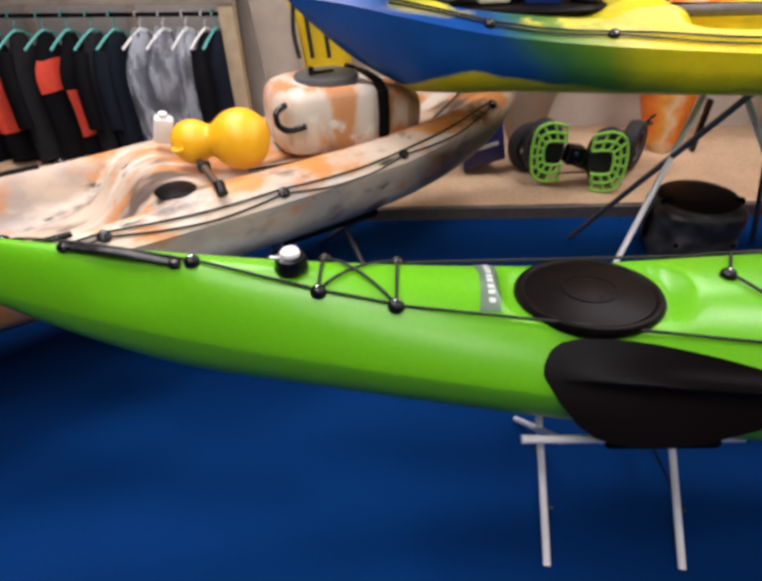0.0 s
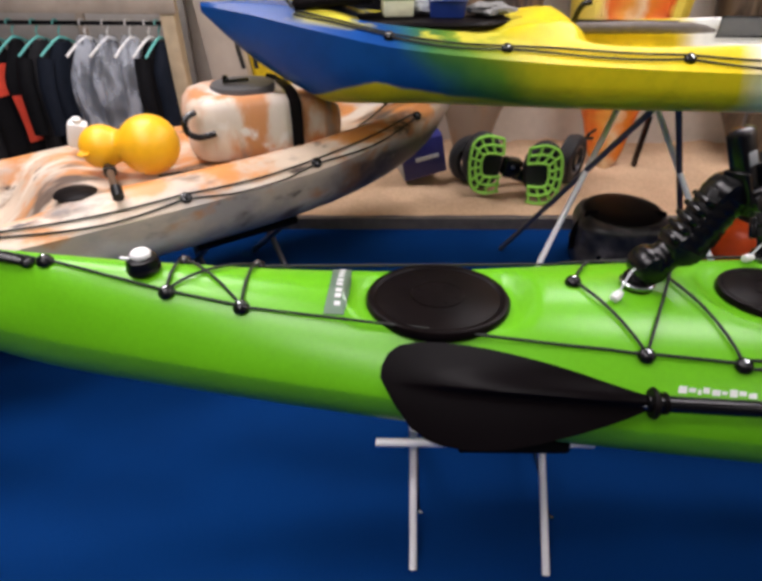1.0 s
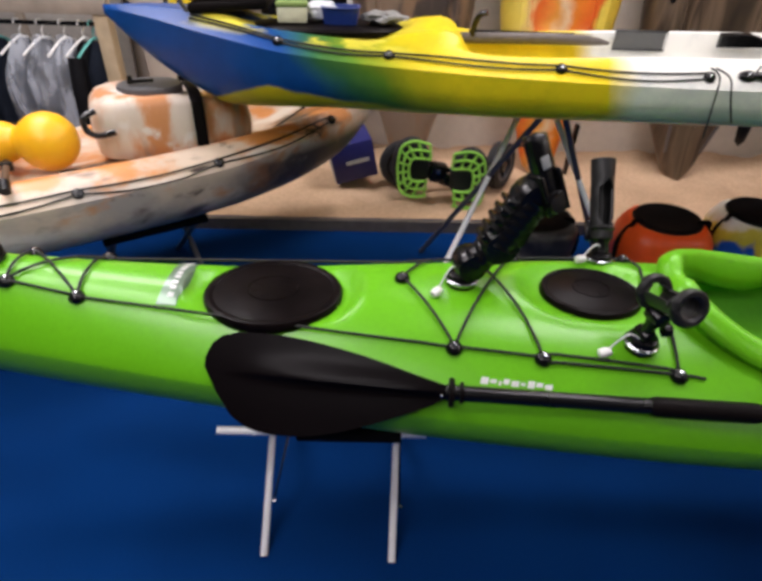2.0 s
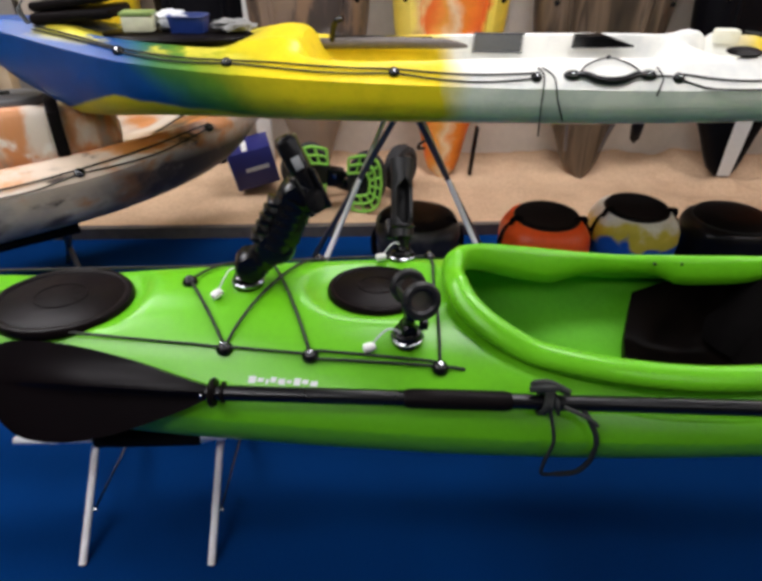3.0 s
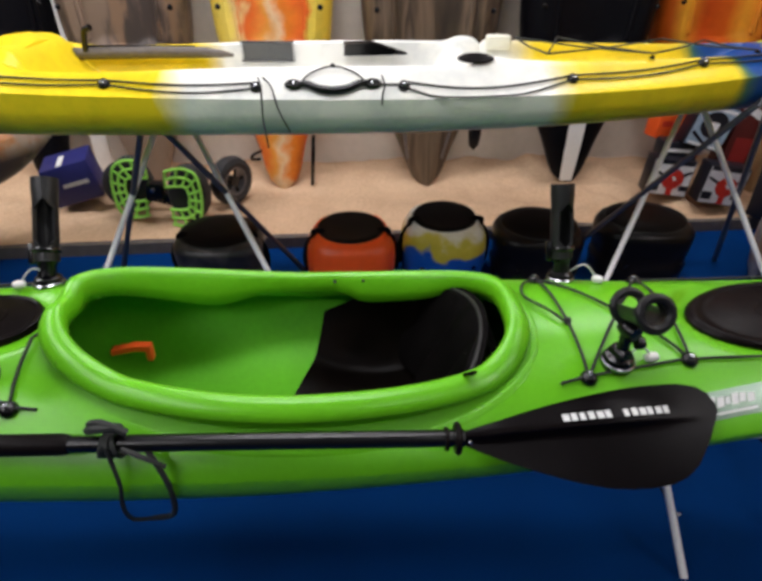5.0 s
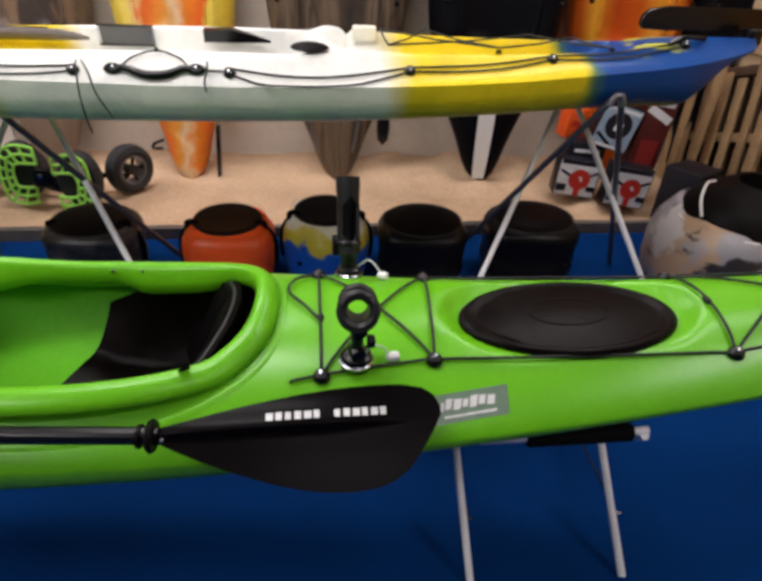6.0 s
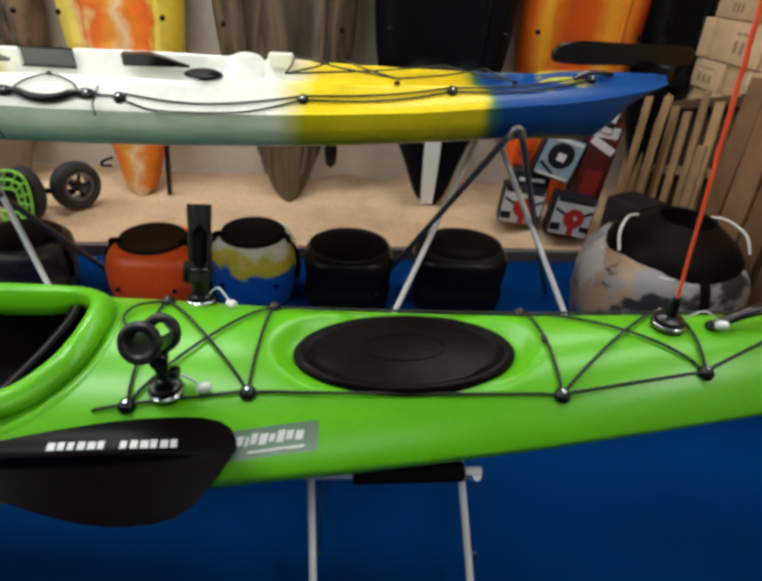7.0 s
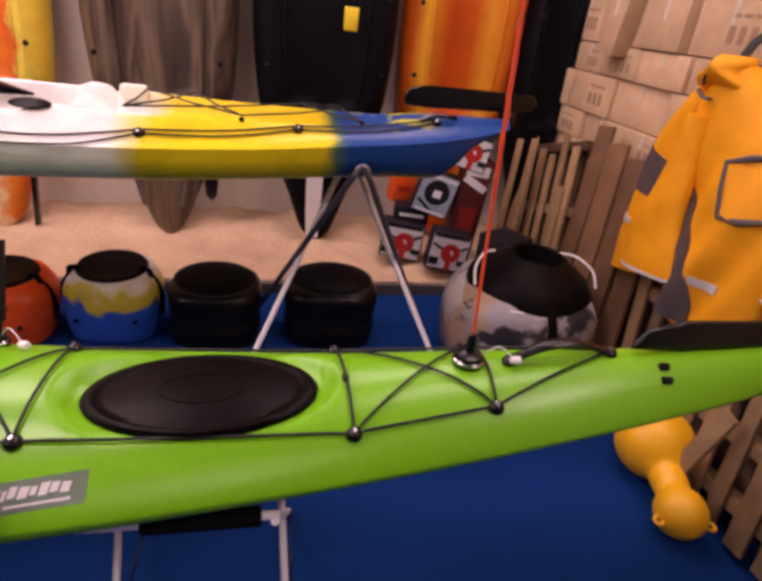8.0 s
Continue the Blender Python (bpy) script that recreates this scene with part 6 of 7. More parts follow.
part("tape", rbox(bmx @ Matrix.Translation((-0.02, -0.03, 0.109)), 0.03, 0.14, 0.002, 0), WHITE_PLASTIC, t)

RED_PRINT = surface("red_print", (0.5, 0.025, 0.012), 0.5, vary=0.2)
DARK_PRINT = surface("dark_print", (0.006, 0.006, 0.012), 0.45, vary=0.2)
PALE_CARD = surface("pale_card", (0.66, 0.66, 0.68), 0.55, vary=0.15, grain=15)
BLUEGREY = surface("blue_grey_print", (0.25, 0.33, 0.42), 0.5, vary=0.2)


def product_box(m, w, d, h, face, label, art):
    t = thing("product_box", m.translation - Vector((0, 0, h / 2)), label, "product box", "product boxes on the sand")
    part("carton", rbox(m, w, d, h, 0.003), face, t)
    for i, (kind, u, v, a, b, mat) in enumerate(art):
        o = m @ Matrix.Translation((u * w, -d / 2 - 0.0012 - 0.0006 * i, v * h))
        if kind == "disc":
            part("printed_shape", revolve([(0.0005, 0), (a * w, 0), (a * w, 0.001), (0.0005, 0.001)], 20, o @ pose(0, 0, 0, 90)), mat, t)
        else:
            part("printed_shape", rbox(o @ pose(0, 0, 0, 0, b if kind == "slant" else 0), a * w, 0.001, (0.07 if kind == "slant" else b) * h, 0), mat, t)
    return t


ART = [("bar", 0.0, 0.0, 0.94, 0.94, PALE_CARD), ("bar", 0.0, 0.42, 0.9, 0.1, DARK_PRINT), ("slant", -0.25, 0.1, 0.4, 25, DARK_PRINT), ("slant", 0.3, 0.12, 0.36, -30, DARK_PRINT), ("disc", 0.05, -0.02, 0.25, 0, RED_PRINT), ("slant", 0.08, 0.0, 0.12, 60, PALE_CARD), ("bar", 0.05, -0.34, 0.14, 0.26, RED_PRINT), ("bar", -0.34, -0.28, 0.24, 0.2, DARK_PRINT), ("bar", 0.36, -0.25, 0.2, 0.14, DARK_PRINT), ("slant", 0.05, 0.3, 0.5, 8, PALE_CARD)]
product_box(pose(3.83, 3.11, 0.25, 0, 4, -10), 0.235, 0.12, 0.21, DARK_PRINT, "white-fronted product box printed with a red disc", ART)
product_box(pose(4.08, 3.0, 0.24, 0, 6, -8), 0.225, 0.12, 0.22, DARK_PRINT, "white-fronted product box printed with a red disc", ART)
product_box(pose(3.985, 3.12, 0.535, 0, 14, -8), 0.21, 0.12, 0.24, DARK_PRINT, "pale blue product box printed with a dark shape", [("bar", 0, 0, 0.95, 0.95, BLUEGREY), ("bar", 0, 0.4, 0.9, 0.08, PALE_CARD), ("disc", 0.02, 0.05, 0.34, 0, DARK_PRINT), ("bar", 0.04, 0.02, 0.22, 0.18, PALE_CARD), ("slant", -0.2, -0.3, 0.5, 30, DARK_PRINT), ("bar", 0, -0.43, 0.8, 0.06, PALE_CARD)])
product_box(pose(4.185, 3.12, 0.445, 0, 5, -6), 0.16, 0.14, 0.60, surface("dark_red_card", (0.07, 0.006, 0.005), 0.5, vary=0.2), "tall dark red product box", [("bar", 0, 0.4, 0.8, 0.1, PALE_CARD), ("slant", 0, 0.28, 0.9, 25, PALE_CARD), ("bar", 0, -0.1, 0.6, 0.3, surface("deep_red_print", (0.2, 0.012, 0.01), 0.5))])
product_box(pose(3.83, 3.3, 0.50, 0, 3, 10), 0.13, 0.1, 0.16, ORANGE_PLASTIC, "small orange product box", [("bar", 0, 0, 0.6, 0.2, RED_PRINT)])
product_box(pose(4.36, 2.86, 0.24, 0, 0, 30), 0.22, 0.2, 0.3, DARK_PRINT, "black product box beside the printed boxes", [("bar", 0, 0.2, 0.5, 0.1, GREY_CARD)])
product_box(pose(4.15, 3.11, 0.79, 0, 12, -10), 0.20, 0.12, 0.20, DARK_PRINT, "white-fronted product box printed with a red disc", ART)
product_box(pose(3.88, 3.18, 0.385, 0, 2, -8), 0.2, 0.12, 0.09, DARK_PRINT, "flat dark product box in the stack", [("bar", 0, 0, 0.7, 0.2, PALE_CARD)])

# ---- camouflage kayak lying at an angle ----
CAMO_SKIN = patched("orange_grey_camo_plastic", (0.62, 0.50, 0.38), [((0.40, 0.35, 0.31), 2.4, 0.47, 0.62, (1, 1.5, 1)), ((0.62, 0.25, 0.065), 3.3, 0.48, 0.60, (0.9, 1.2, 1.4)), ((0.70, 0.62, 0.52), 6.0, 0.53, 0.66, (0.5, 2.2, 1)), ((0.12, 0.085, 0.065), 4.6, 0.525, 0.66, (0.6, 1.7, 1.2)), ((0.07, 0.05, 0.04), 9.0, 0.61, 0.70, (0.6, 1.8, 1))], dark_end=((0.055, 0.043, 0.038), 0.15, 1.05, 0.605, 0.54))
TANK_SKIN = patched("orange_cream_camo_plastic", (0.66, 0.56, 0.46), [((0.58, 0.25, 0.10), 5.5, 0.46, 0.60, (1.3, 1, 0.5)), ((0.34, 0.27, 0.22), 6.0, 0.53, 0.66, (1.6, 1, 0.6)), ((0.72, 0.66, 0.6), 8.0, 0.57, 0.68, (1, 1, 1))])
CAMO_M = pose(-0.48, 2.03, 0, 0, 0, 36.9)
C_BEAM = [(-2.4, 0.03), (-2.0, 0.2), (-1.4, 0.33), (-0.7, 0.365), (0, 0.37), (0.5, 0.335), (0.9, 0.245), (1.15, 0.15), (1.32, 0.06), (1.42, 0.008)]
C_EDGE = [(-2.4, 0.60), (-1.5, 0.575), (0, 0.575), (0.5, 0.578), (0.9, 0.60), (1.2, 0.63), (1.42, 0.665)]
C_TOP = [(-2.4, 0.64), (-1.5, 0.635), (0, 0.64), (0.5, 0.645), (0.9, 0.66), (1.2, 0.68), (1.42, 0.69)]
C_KEEL = [(-2.4, 0.52), (-2.0, 0.40), (-1.4, 0.36), (0, 0.35), (0.6, 0.355), (0.95, 0.395), (1.2, 0.47), (1.42, 0.63)]


def c_well(u, s):
    k = 1 / (1 + math.exp((abs(s) - 0.68) / 0.03))
    a = 1 / (1 + math.exp(-(u + 1.15) / 0.03)) / (1 + math.exp((u + 0.42) / 0.04))
    b = 1 / (1 + math.exp(-(u + 0.2) / 0.03)) / (1 + math.exp((u - 0.95) / 0.04))
    return 0.18 * a * k + 0.05 * b / (1 + math.exp((abs(s) - 0.55) / 0.03))


def csurf(u, v, h=0.0):
    b, e, c = lerp(C_BEAM, u), lerp(C_EDGE, u), lerp(C_TOP, u)
    s = max(-1, min(1, v / b))
    rim = min(1, (1 - abs(s)) / 0.28)
    return Vector((u, v, e + (c - e) * rim**0.8 - c_well(u, s) + h))


CAMO = thing("camo_kayak", (0, 0, 0), "orange, cream and grey camouflage sit-on-top kayak", "kayak")
rings = []
for i in range(150):
    u = -2.4 + 3.82 * i / 149
    b, e, k = lerp(C_BEAM, u), lerp(C_EDGE, u), lerp(C_KEEL, u)
    ring = [csurf(u, (-1 + 2 * q / 50) * b) for q in range(51)]
    for q in range(1, 22):
        a = math.pi * q / 22
        c = math.cos(a)
        ring.append(Vector((u, b * 0.985 * math.copysign(abs(c) ** 0.55, c), e - 0.005 - (e - 0.005 - k) * math.sin(a) ** 0.8)))
    rings.append(ring)
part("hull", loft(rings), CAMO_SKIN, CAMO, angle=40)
for u, v in ((-0.53, -0.325), (0.0, -0.345), (0.49, -0.315), (1.06, -0.17), (-0.53, 0.325), (0.0, 0.345)):
    m = Matrix.Translation(csurf(u, v)) @ Vector((0, math.copysign(0.6, v), 0.8)).to_track_quat("Z", "Y").to_matrix().to_4x4()
    part("deck_stud", revolve([(0.001, -0.003), (0.019, -0.003), (0.02, 0.004), (0.017, 0.012), (0.009, 0.016), (0.001, 0.017)], 16, m), BLACK, CAMO)


def ccord(a, b, off, sag):
    pts = []
    for i in range(15):
        t = i / 14
        u, v = a[0] + (b[0] - a[0]) * t, a[1] + off + (b[1] - a[1]) * t - sag * math.sin(math.pi * t)
        pts.append(csurf(u, v, 0.007))
    for i in range(1, 14):
        pts[i].z = max(pts[i].z, pts[0].lerp(pts[14], i / 14).z - 0.8 * sag)
    part("deck_cord", sweep(pts, 0.0034, 7), CORD, CAMO)


for a, b in (((-1.2, -0.31), (-0.53, -0.325)), ((-0.53, -0.325), (0.0, -0.345)), ((0.0, -0.345), (0.49, -0.315)), ((0.49, -0.315), (1.06, -0.17))):
    ccord(a, b, 0.008, 0.014)
    ccord(a, b, -0.006, 0.028)
part("deck_cord", sweep(curved([csurf(-0.02, -0.12, 0.012), csurf(0.2, -0.19, 0.012), csurf(0.5, -0.18, 0.012), csurf(0.75, -0.13, 0.012), csurf(1.0, -0.03, 0.014)], 6), 0.004, 7), CORD, CAMO)
lid = part("hatch_lid", revolve([(0.0005, 0), (0.06, 0), (0.063, 0.005), (0.055, 0.011), (0.0005, 0.013)], 24, Matrix.Translation(csurf(-0.29, -0.21, 0.002))), RUBBER, CAMO, "black round hatch lid")
bar = part("foot_brace", sweep([csurf(-0.14, 0.12, 0.05), csurf(-0.19, -0.33, 0.05)], 0.012, 10), surface("brown_tube", (0.09, 0.055, 0.035), 0.5, vary=0.3), CAMO, "brown tube with black ends")
part("end_cap", sweep([csurf(-0.187, -0.31, 0.05), csurf(-0.192, -0.345, 0.05)], 0.017, 12), BLACK, bar)
part("clamp", rbox(Matrix.Translation(csurf(-0.165, -0.12, 0.05)), 0.04, 0.03, 0.035, 0.008), BLACK, bar)
for v in (-0.2, 0.2):
    part("gear_track", rbox(Matrix.Translation(csurf(-0.75, v * 1.45, 0.006)), 0.3, 0.02, 0.012, 0.003), BLACK, CAMO)
part("carry_handle", sweep(curved([csurf(1.0, -0.02, 0.01), csurf(1.02, -0.03, 0.05), csurf(1.09, -0.03, 0.06), csurf(1.15, -0.02, 0.015)], 6), 0.010, 8), BLACK, CAMO)
part("end_cap", rbox(Matrix.Translation(csurf(1.20, -0.06, 0.012)), 0.05, 0.04, 0.024, 0.008), BLACK, CAMO)
CAMO.matrix_basis = CAMO_M
bpy.context.view_layer.update()


def trestle(u, half):
    t = thing("kayak_stand", CAMO_M @ Vector((u, 0, 0)), "low dark tube stand under the camouflage kayak", "kayak stand", "low dark stands")
    for du in (-0.16, 0.16):
        part("leg", sweep([CAMO_M @ Vector((u + du, -half * 0.7, 0.33)), CAMO_M @ Vector((u + du, half * 0.9, 0.004))], 0.012, 10), DARK_TUBE, t)
        part("leg", sweep([CAMO_M @ Vector((u + du, half * 0.7, 0.33)), CAMO_M @ Vector((u + du, -half * 0.9, 0.004))], 0.012, 10), DARK_TUBE, t)
    for v in (-half * 0.7, half * 0.7):
        part("foam_pad", sweep([CAMO_M @ Vector((u - 0.2, v, 0.335)), CAMO_M @ Vector((u + 0.2, v, 0.335))], 0.022, 12), FOAM, t)
    return t


trestle(-1.2, 0.26)
trestle(0.25, 0.26)


# ---- gear on the camouflage kayak ----
def buoy(m, small, big, gap, label):
    """A peanut-shaped buoy along z of m."""
    t = thing("buoy", m.translation, label, "buoy", "yellow buoys")
    prof = []
    for i in range(41):
        f = i / 40
        z = -small + (small + gap + big) * f
        a = math.sqrt(max(0, small**2 - z**2))
        b = math.sqrt(max(0, big**2 - (z - gap) ** 2))
        neck = small * 0.72 * math.exp(-((z - gap * 0.42) / (gap * 0.45)) ** 2)
        prof.append((max(1e-4, (a**6 + b**6 + neck**6) ** (1 / 6)), z))
    part("float", revolve(prof, 36, m), BUOY_SKIN, t, angle=80)
    for s in (-1, 1):
        part("eyelet", sweep([m @ Vector((s * (small * 0.9 + 0.008) + 0.014 * math.cos(a), 0, -small * 0.45 + 0.014 * math.sin(a))) for a in [math.tau * q / 14 for q in range(14)]], 0.006, 7, True), BUOY_SKIN, t)
    return t


BUOY_SKIN = surface("yellow_buoy_plastic", (0.92, 0.46, 0.008), 0.42, vary=0.05, grain=60, stain=6, bump=0.03)
b0, b1 = Vector((-0.595, 1.925, 0.702)), Vector((-0.437, 1.937, 0.706))
dm = (b1 - b0).normalized().to_track_quat("Z", "Y").to_matrix().to_4x4()
buoy(Matrix.Translation(b0) @ dm, 0.071, 0.099, (b1 - b0).length, "bright yellow peanut-shaped buoy lying on the camouflage kayak")
t = thing("bottle", (-0.74, 2.05, 0.64), "small white plastic bottle standing by the yellow buoy", "bottle")
part("body", rbox(pose(-0.74, 2.05, 0.70, 10, 14, 20), 0.065, 0.05, 0.095, 0.012), WHITE_PLASTIC, t)
part("cap", revolve([(0.0005, 0), (0.016, 0), (0.015, 0.018), (0.0005, 0.02)], 12, pose(-0.73, 2.045, 0.742, 10, 14)), WHITE_PLASTIC, t)

# moulded live-well box
t = thing("bait_tank", (-0.12, 2.27, 0.60), "camouflage bait tank with a grey lid and black strap", "bait tank")
TM = pose(-0.115, 2.265, 0.028, 0, 0, 27) @ Matrix.Diagonal((0.95, 0.95, 1, 1))
rings = []
for z, k in ((0.585, 0.94), (0.60, 0.98), (0.66, 1.0), (0.72, 1.0), (0.765, 0.97), (0.79, 0.90), (0.80, 0.80)):
    ring = []
    for q in range(44):
        a = math.tau * q / 44
        c, s = math.cos(a), math.sin(a)
        x = 0.31 * k * math.copysign(abs(c) ** 0.45, c)
        taper = 1 - 0.45 * max(0, x / 0.31)
        drop = 0.075 * max(0, (x - 0.02) / 0.3)
        ring.append(TM @ Vector((x, 0.185 * k * taper * math.copysign(abs(s) ** 0.5, s), z - drop * (z - 0.585) / 0.2)))
    rings.append(ring)
part("body", loft(rings), TANK_SKIN, t, angle=50)
lid = part("lid", revolve([(0.0005, 0.018), (0.7, 0.016), (0.96, 0.01), (1.0, 0), (0.98, -0.02)], 36, TM @ Matrix.Translation((-0.07, 0.02, 0.798)), sx=0.125, sy=0.12), surface("dark_grey_lid", (0.07, 0.07, 0.072), 0.5, vary=0.15), t, "dark grey round lid")
part("latch", rbox(TM @ Matrix.Translation((-0.10, -0.03, 0.828)), 0.09, 0.016, 0.012, 0.004), BLACK, lid)
part("latch", revolve([(0.0005, 0), (0.012, 0), (0.01, 0.026), (0.0005, 0.028)], 10, TM @ Matrix.Translation((-0.14, -0.02, 0.82))), BLACK, lid)
part("strap", sweep([TM @ Vector((0.075, y, z)) for y, z in ((-0.192, 0.60), (-0.196, 0.70), (-0.185, 0.775), (-0.13, 0.802), (0, 0.806), (0.13, 0.802), (0.19, 0.72))], 0.022, 8, flat=0.18, up=(0.4, -0.8, 0.4)), RUBBER, t, "black webbing strap")
part("end_handle", sweep(curved([TM @ Vector((-0.285, -0.15, 0.765)), TM @ Vector((-0.325, -0.17, 0.75)), TM @ Vector((-0.325, -0.18, 0.71)), TM @ Vector((-0.29, -0.19, 0.69)), TM @ Vector((-0.23, -0.185, 0.695))], 6), 0.011, 8), BLACK, t)
# ---- clothes rail ----
RAW_WOOD = surface("pale_wood", (0.42, 0.33, 0.21), 0.75, vary=0.25, grain=14, stain=5, bump=0.2)
GREY_WOOD = surface("grey_brown_wood", (0.30, 0.25, 0.20), 0.8, vary=0.3, grain=14, bump=0.2)
DARK_PANEL = surface("grey_backing", (0.30, 0.28, 0.255), 0.9, vary=0.15, grain=20)
RACK = thing("clothes_rack", (-1.6, 3.4, 0), "open wooden clothes rack with a dark metal rail", "clothes rack")
part("back_panel", rbox(pose(-1.72, 3.62, 0.85), 1.75, 0.03, 1.7, 0.003), DARK_PANEL, RACK)
part("post", rbox(pose(-0.80, 3.26, 0.85, 0, -1.0), 0.075, 0.075, 1.7, 0.004), RAW_WOOD, RACK, "pale wooden post")
part("post", rbox(pose(-2.6, 3.26, 0.85), 0.075, 0.075, 1.7, 0.004), RAW_WOOD, RACK, "pale wooden post")
part("header_board", rbox(pose(-1.7, 3.23, 1.0), 1.9, 0.03, 0.13, 0.004), GREY_WOOD, RACK, "grey-brown header board")
part("rail", sweep([(-2.6, 3.26, 0.885), (-0.80, 3.26, 0.885)], 0.011, 10), BLACK, RACK, "dark metal rail")
for x in (-1.45, -2.05):
    part("batten", rbox(pose(x, 3.59, 0.85), 0.045, 0.03, 1.7, 0.003), GREY_WOOD, RACK)
t = thing("leaning_board", (-0.55, 3.45, 0.1), "wide beige board leaning beside the clothes rack", "board")
part("board_body", rbox(pose(-0.62, 3.53, 0.80, -5, -7, 4), 0.24, 0.03, 1.45, 0.006), surface("beige_board", (0.40, 0.34, 0.28), 0.8, vary=0.12, grain=12), t)
part("edge_strip", rbox(pose(-0.505, 3.505, 0.80, -5, -7, 4), 0.02, 0.04, 1.45, 0.004), RAW_WOOD, t)

CLOTH_BLACK = surface("black_neoprene", (0.005, 0.005, 0.006), 0.75, vary=0.4, grain=30, bump=0.2, spec=0.08)
CLOTH_NAVY = surface("dark_navy_cloth", (0.008, 0.011, 0.018), 0.8, vary=0.3, grain=30, bump=0.2, spec=0.08)
CLOTH_GREY = surface("charcoal_cloth", (0.016, 0.016, 0.018), 0.8, vary=0.3, grain=30, bump=0.2, spec=0.08)
CLOTH_RED = surface("red_cloth", (0.62, 0.05, 0.02), 0.7, vary=0.2, grain=30, bump=0.1)
TEAL = surface("teal_plastic", (0.10, 0.42, 0.38), 0.4, vary=0.1)
WRAP, _n, _l, _b = make_material("clear_garment_wrap")
_b.inputs["Base Color"].default_value = (0.72, 0.77, 0.85, 1)
_b.inputs["Roughness"].default_value = 0.22
_b.inputs["Alpha"].default_value = 0.42
_co = _n.new("ShaderNodeTexCoord")
_mp = _n.new("ShaderNodeMapping")
_mp.inputs["Scale"].default_value = (1, 1, 0.4)
_l.new(_co.outputs["Object"], _mp.inputs["Vector"])
_t = _n.new("ShaderNodeTexNoise")
_t.inputs["Scale"].default_value = 15
_l.new(_mp.outputs["Vector"], _t.inputs["Vector"])
_ar = _n.new("ShaderNodeMapRange")
_ar.inputs["From Min"].default_value, _ar.inputs["From Max"].default_value = 0.42, 0.66
_ar.inputs["To Min"].default_value, _ar.inputs["To Max"].default_value = 0.12, 0.46
_l.new(_t.outputs["Fac"], _ar.inputs["Value"])
_l.new(_ar.outputs["Result"], _b.inputs["Alpha"])
_bp = _n.new("ShaderNodeBump")
_bp.inputs["Strength"].default_value, _bp.inputs["Distance"].default_value = 0.8, 0.02
_l.new(_t.outputs["Fac"], _bp.inputs["Height"])
_l.new(_bp.outputs["Normal"], _b.inputs["Normal"])


def draped(cx, cy, top, length, w, d, turn, seed, flare=1.0):
    """Rings of a hanging garment."""
    m = pose(cx, cy, 0, 0, 0, turn)
    rings = []
    for i in range(17):
        f = i / 16
        z = top - length * f
        k = min(1, 0.28 + 2.6 * f) if f < 0.28 else 1.0
        ww = w * k * (1 + (flare - 1) * f) * (1 + 0.05 * math.sin(f * 9 + seed))
        ring = []
        for q in range(26):
            a = math.tau * q / 26
            fold = 1 + (0.16 * math.sin(5 * a + seed) + 0.1 * math.sin(9 * a + seed * 2 + 3 * f)) * f
            ring.append(m @ Vector((ww / 2 * math.cos(a), d / 2 * (0.6 + 0.5 * f) * math.sin(a) * fold, z + 0.015 * noise.noise(Vector((a, f * 3, seed))))))
        rings.append(ring)
    return rings


def hanger(t, cx, cy, top, turn, mat, w=0.26):
    m = pose(cx, cy, top, 0, 0, turn)
    part("hanger", sweep(curved([m @ Vector(p) for p in ((-w / 2, 0, -0.055), (-w * 0.25, 0, -0.01), (0, 0, 0.02), (w * 0.25, 0, -0.01), (w / 2, 0, -0.055))], 5), 0.007, 7), mat, t)
    part("hook", sweep(curved([m @ Vector(p) for p in ((0, 0, 0.015), (0, 0, 0.05), (0.014, 0, 0.075), (0.01, 0, 0.10), (-0.012, 0, 0.105), (-0.02, 0, 0.085))], 5), 0.0045, 7), mat, t)


def garment(x, mat, label, length, w, turn, seed, hmat, sleeve=None, bagged=False, patch=None):
    top = 0.795
    t = thing("garment", (x, 3.26, top - length), label, "clothing", "clothes on the rail")
    hanger(t, x, 3.26, top, turn, hmat)
    part("body", loft(draped(x, 3.26, top + 0.005, length, w, 0.13, turn, seed)), mat, t)
    if sleeve:
        m = pose(x, 3.26, 0, 0, 0, turn)
        for s in (-1, 1):
            part("sleeve", sweep(curved([m @ Vector((s * w * 0.40, 0, top - 0.07)), m @ Vector((s * w * 0.56, -0.02, top - 0.22)), m @ Vector((s * w * 0.60, -0.035, top - 0.45))], 6), 0.042, 10, flat=0.7, up=(0, 1, 0)), sleeve, t)
    if patch:
        z, h, pm = patch
        rr = draped(x, 3.255, top + 0.005, length, w * 1.01, 0.144, turn, seed)
        i0 = int((top - z) / length * 16)
        part("colour_panel", loft([[r[q] for q in range(14, 24)] for r in rr[max(1, i0):max(3, i0 + h)]], closed=False), pm, t)
    if bagged:
        part("cover", loft(draped(x, 3.25, top + 0.03, length + 0.06, w * 1.12, 0.19, turn, seed + 2)), WRAP, t, "clear plastic cover")
    return t


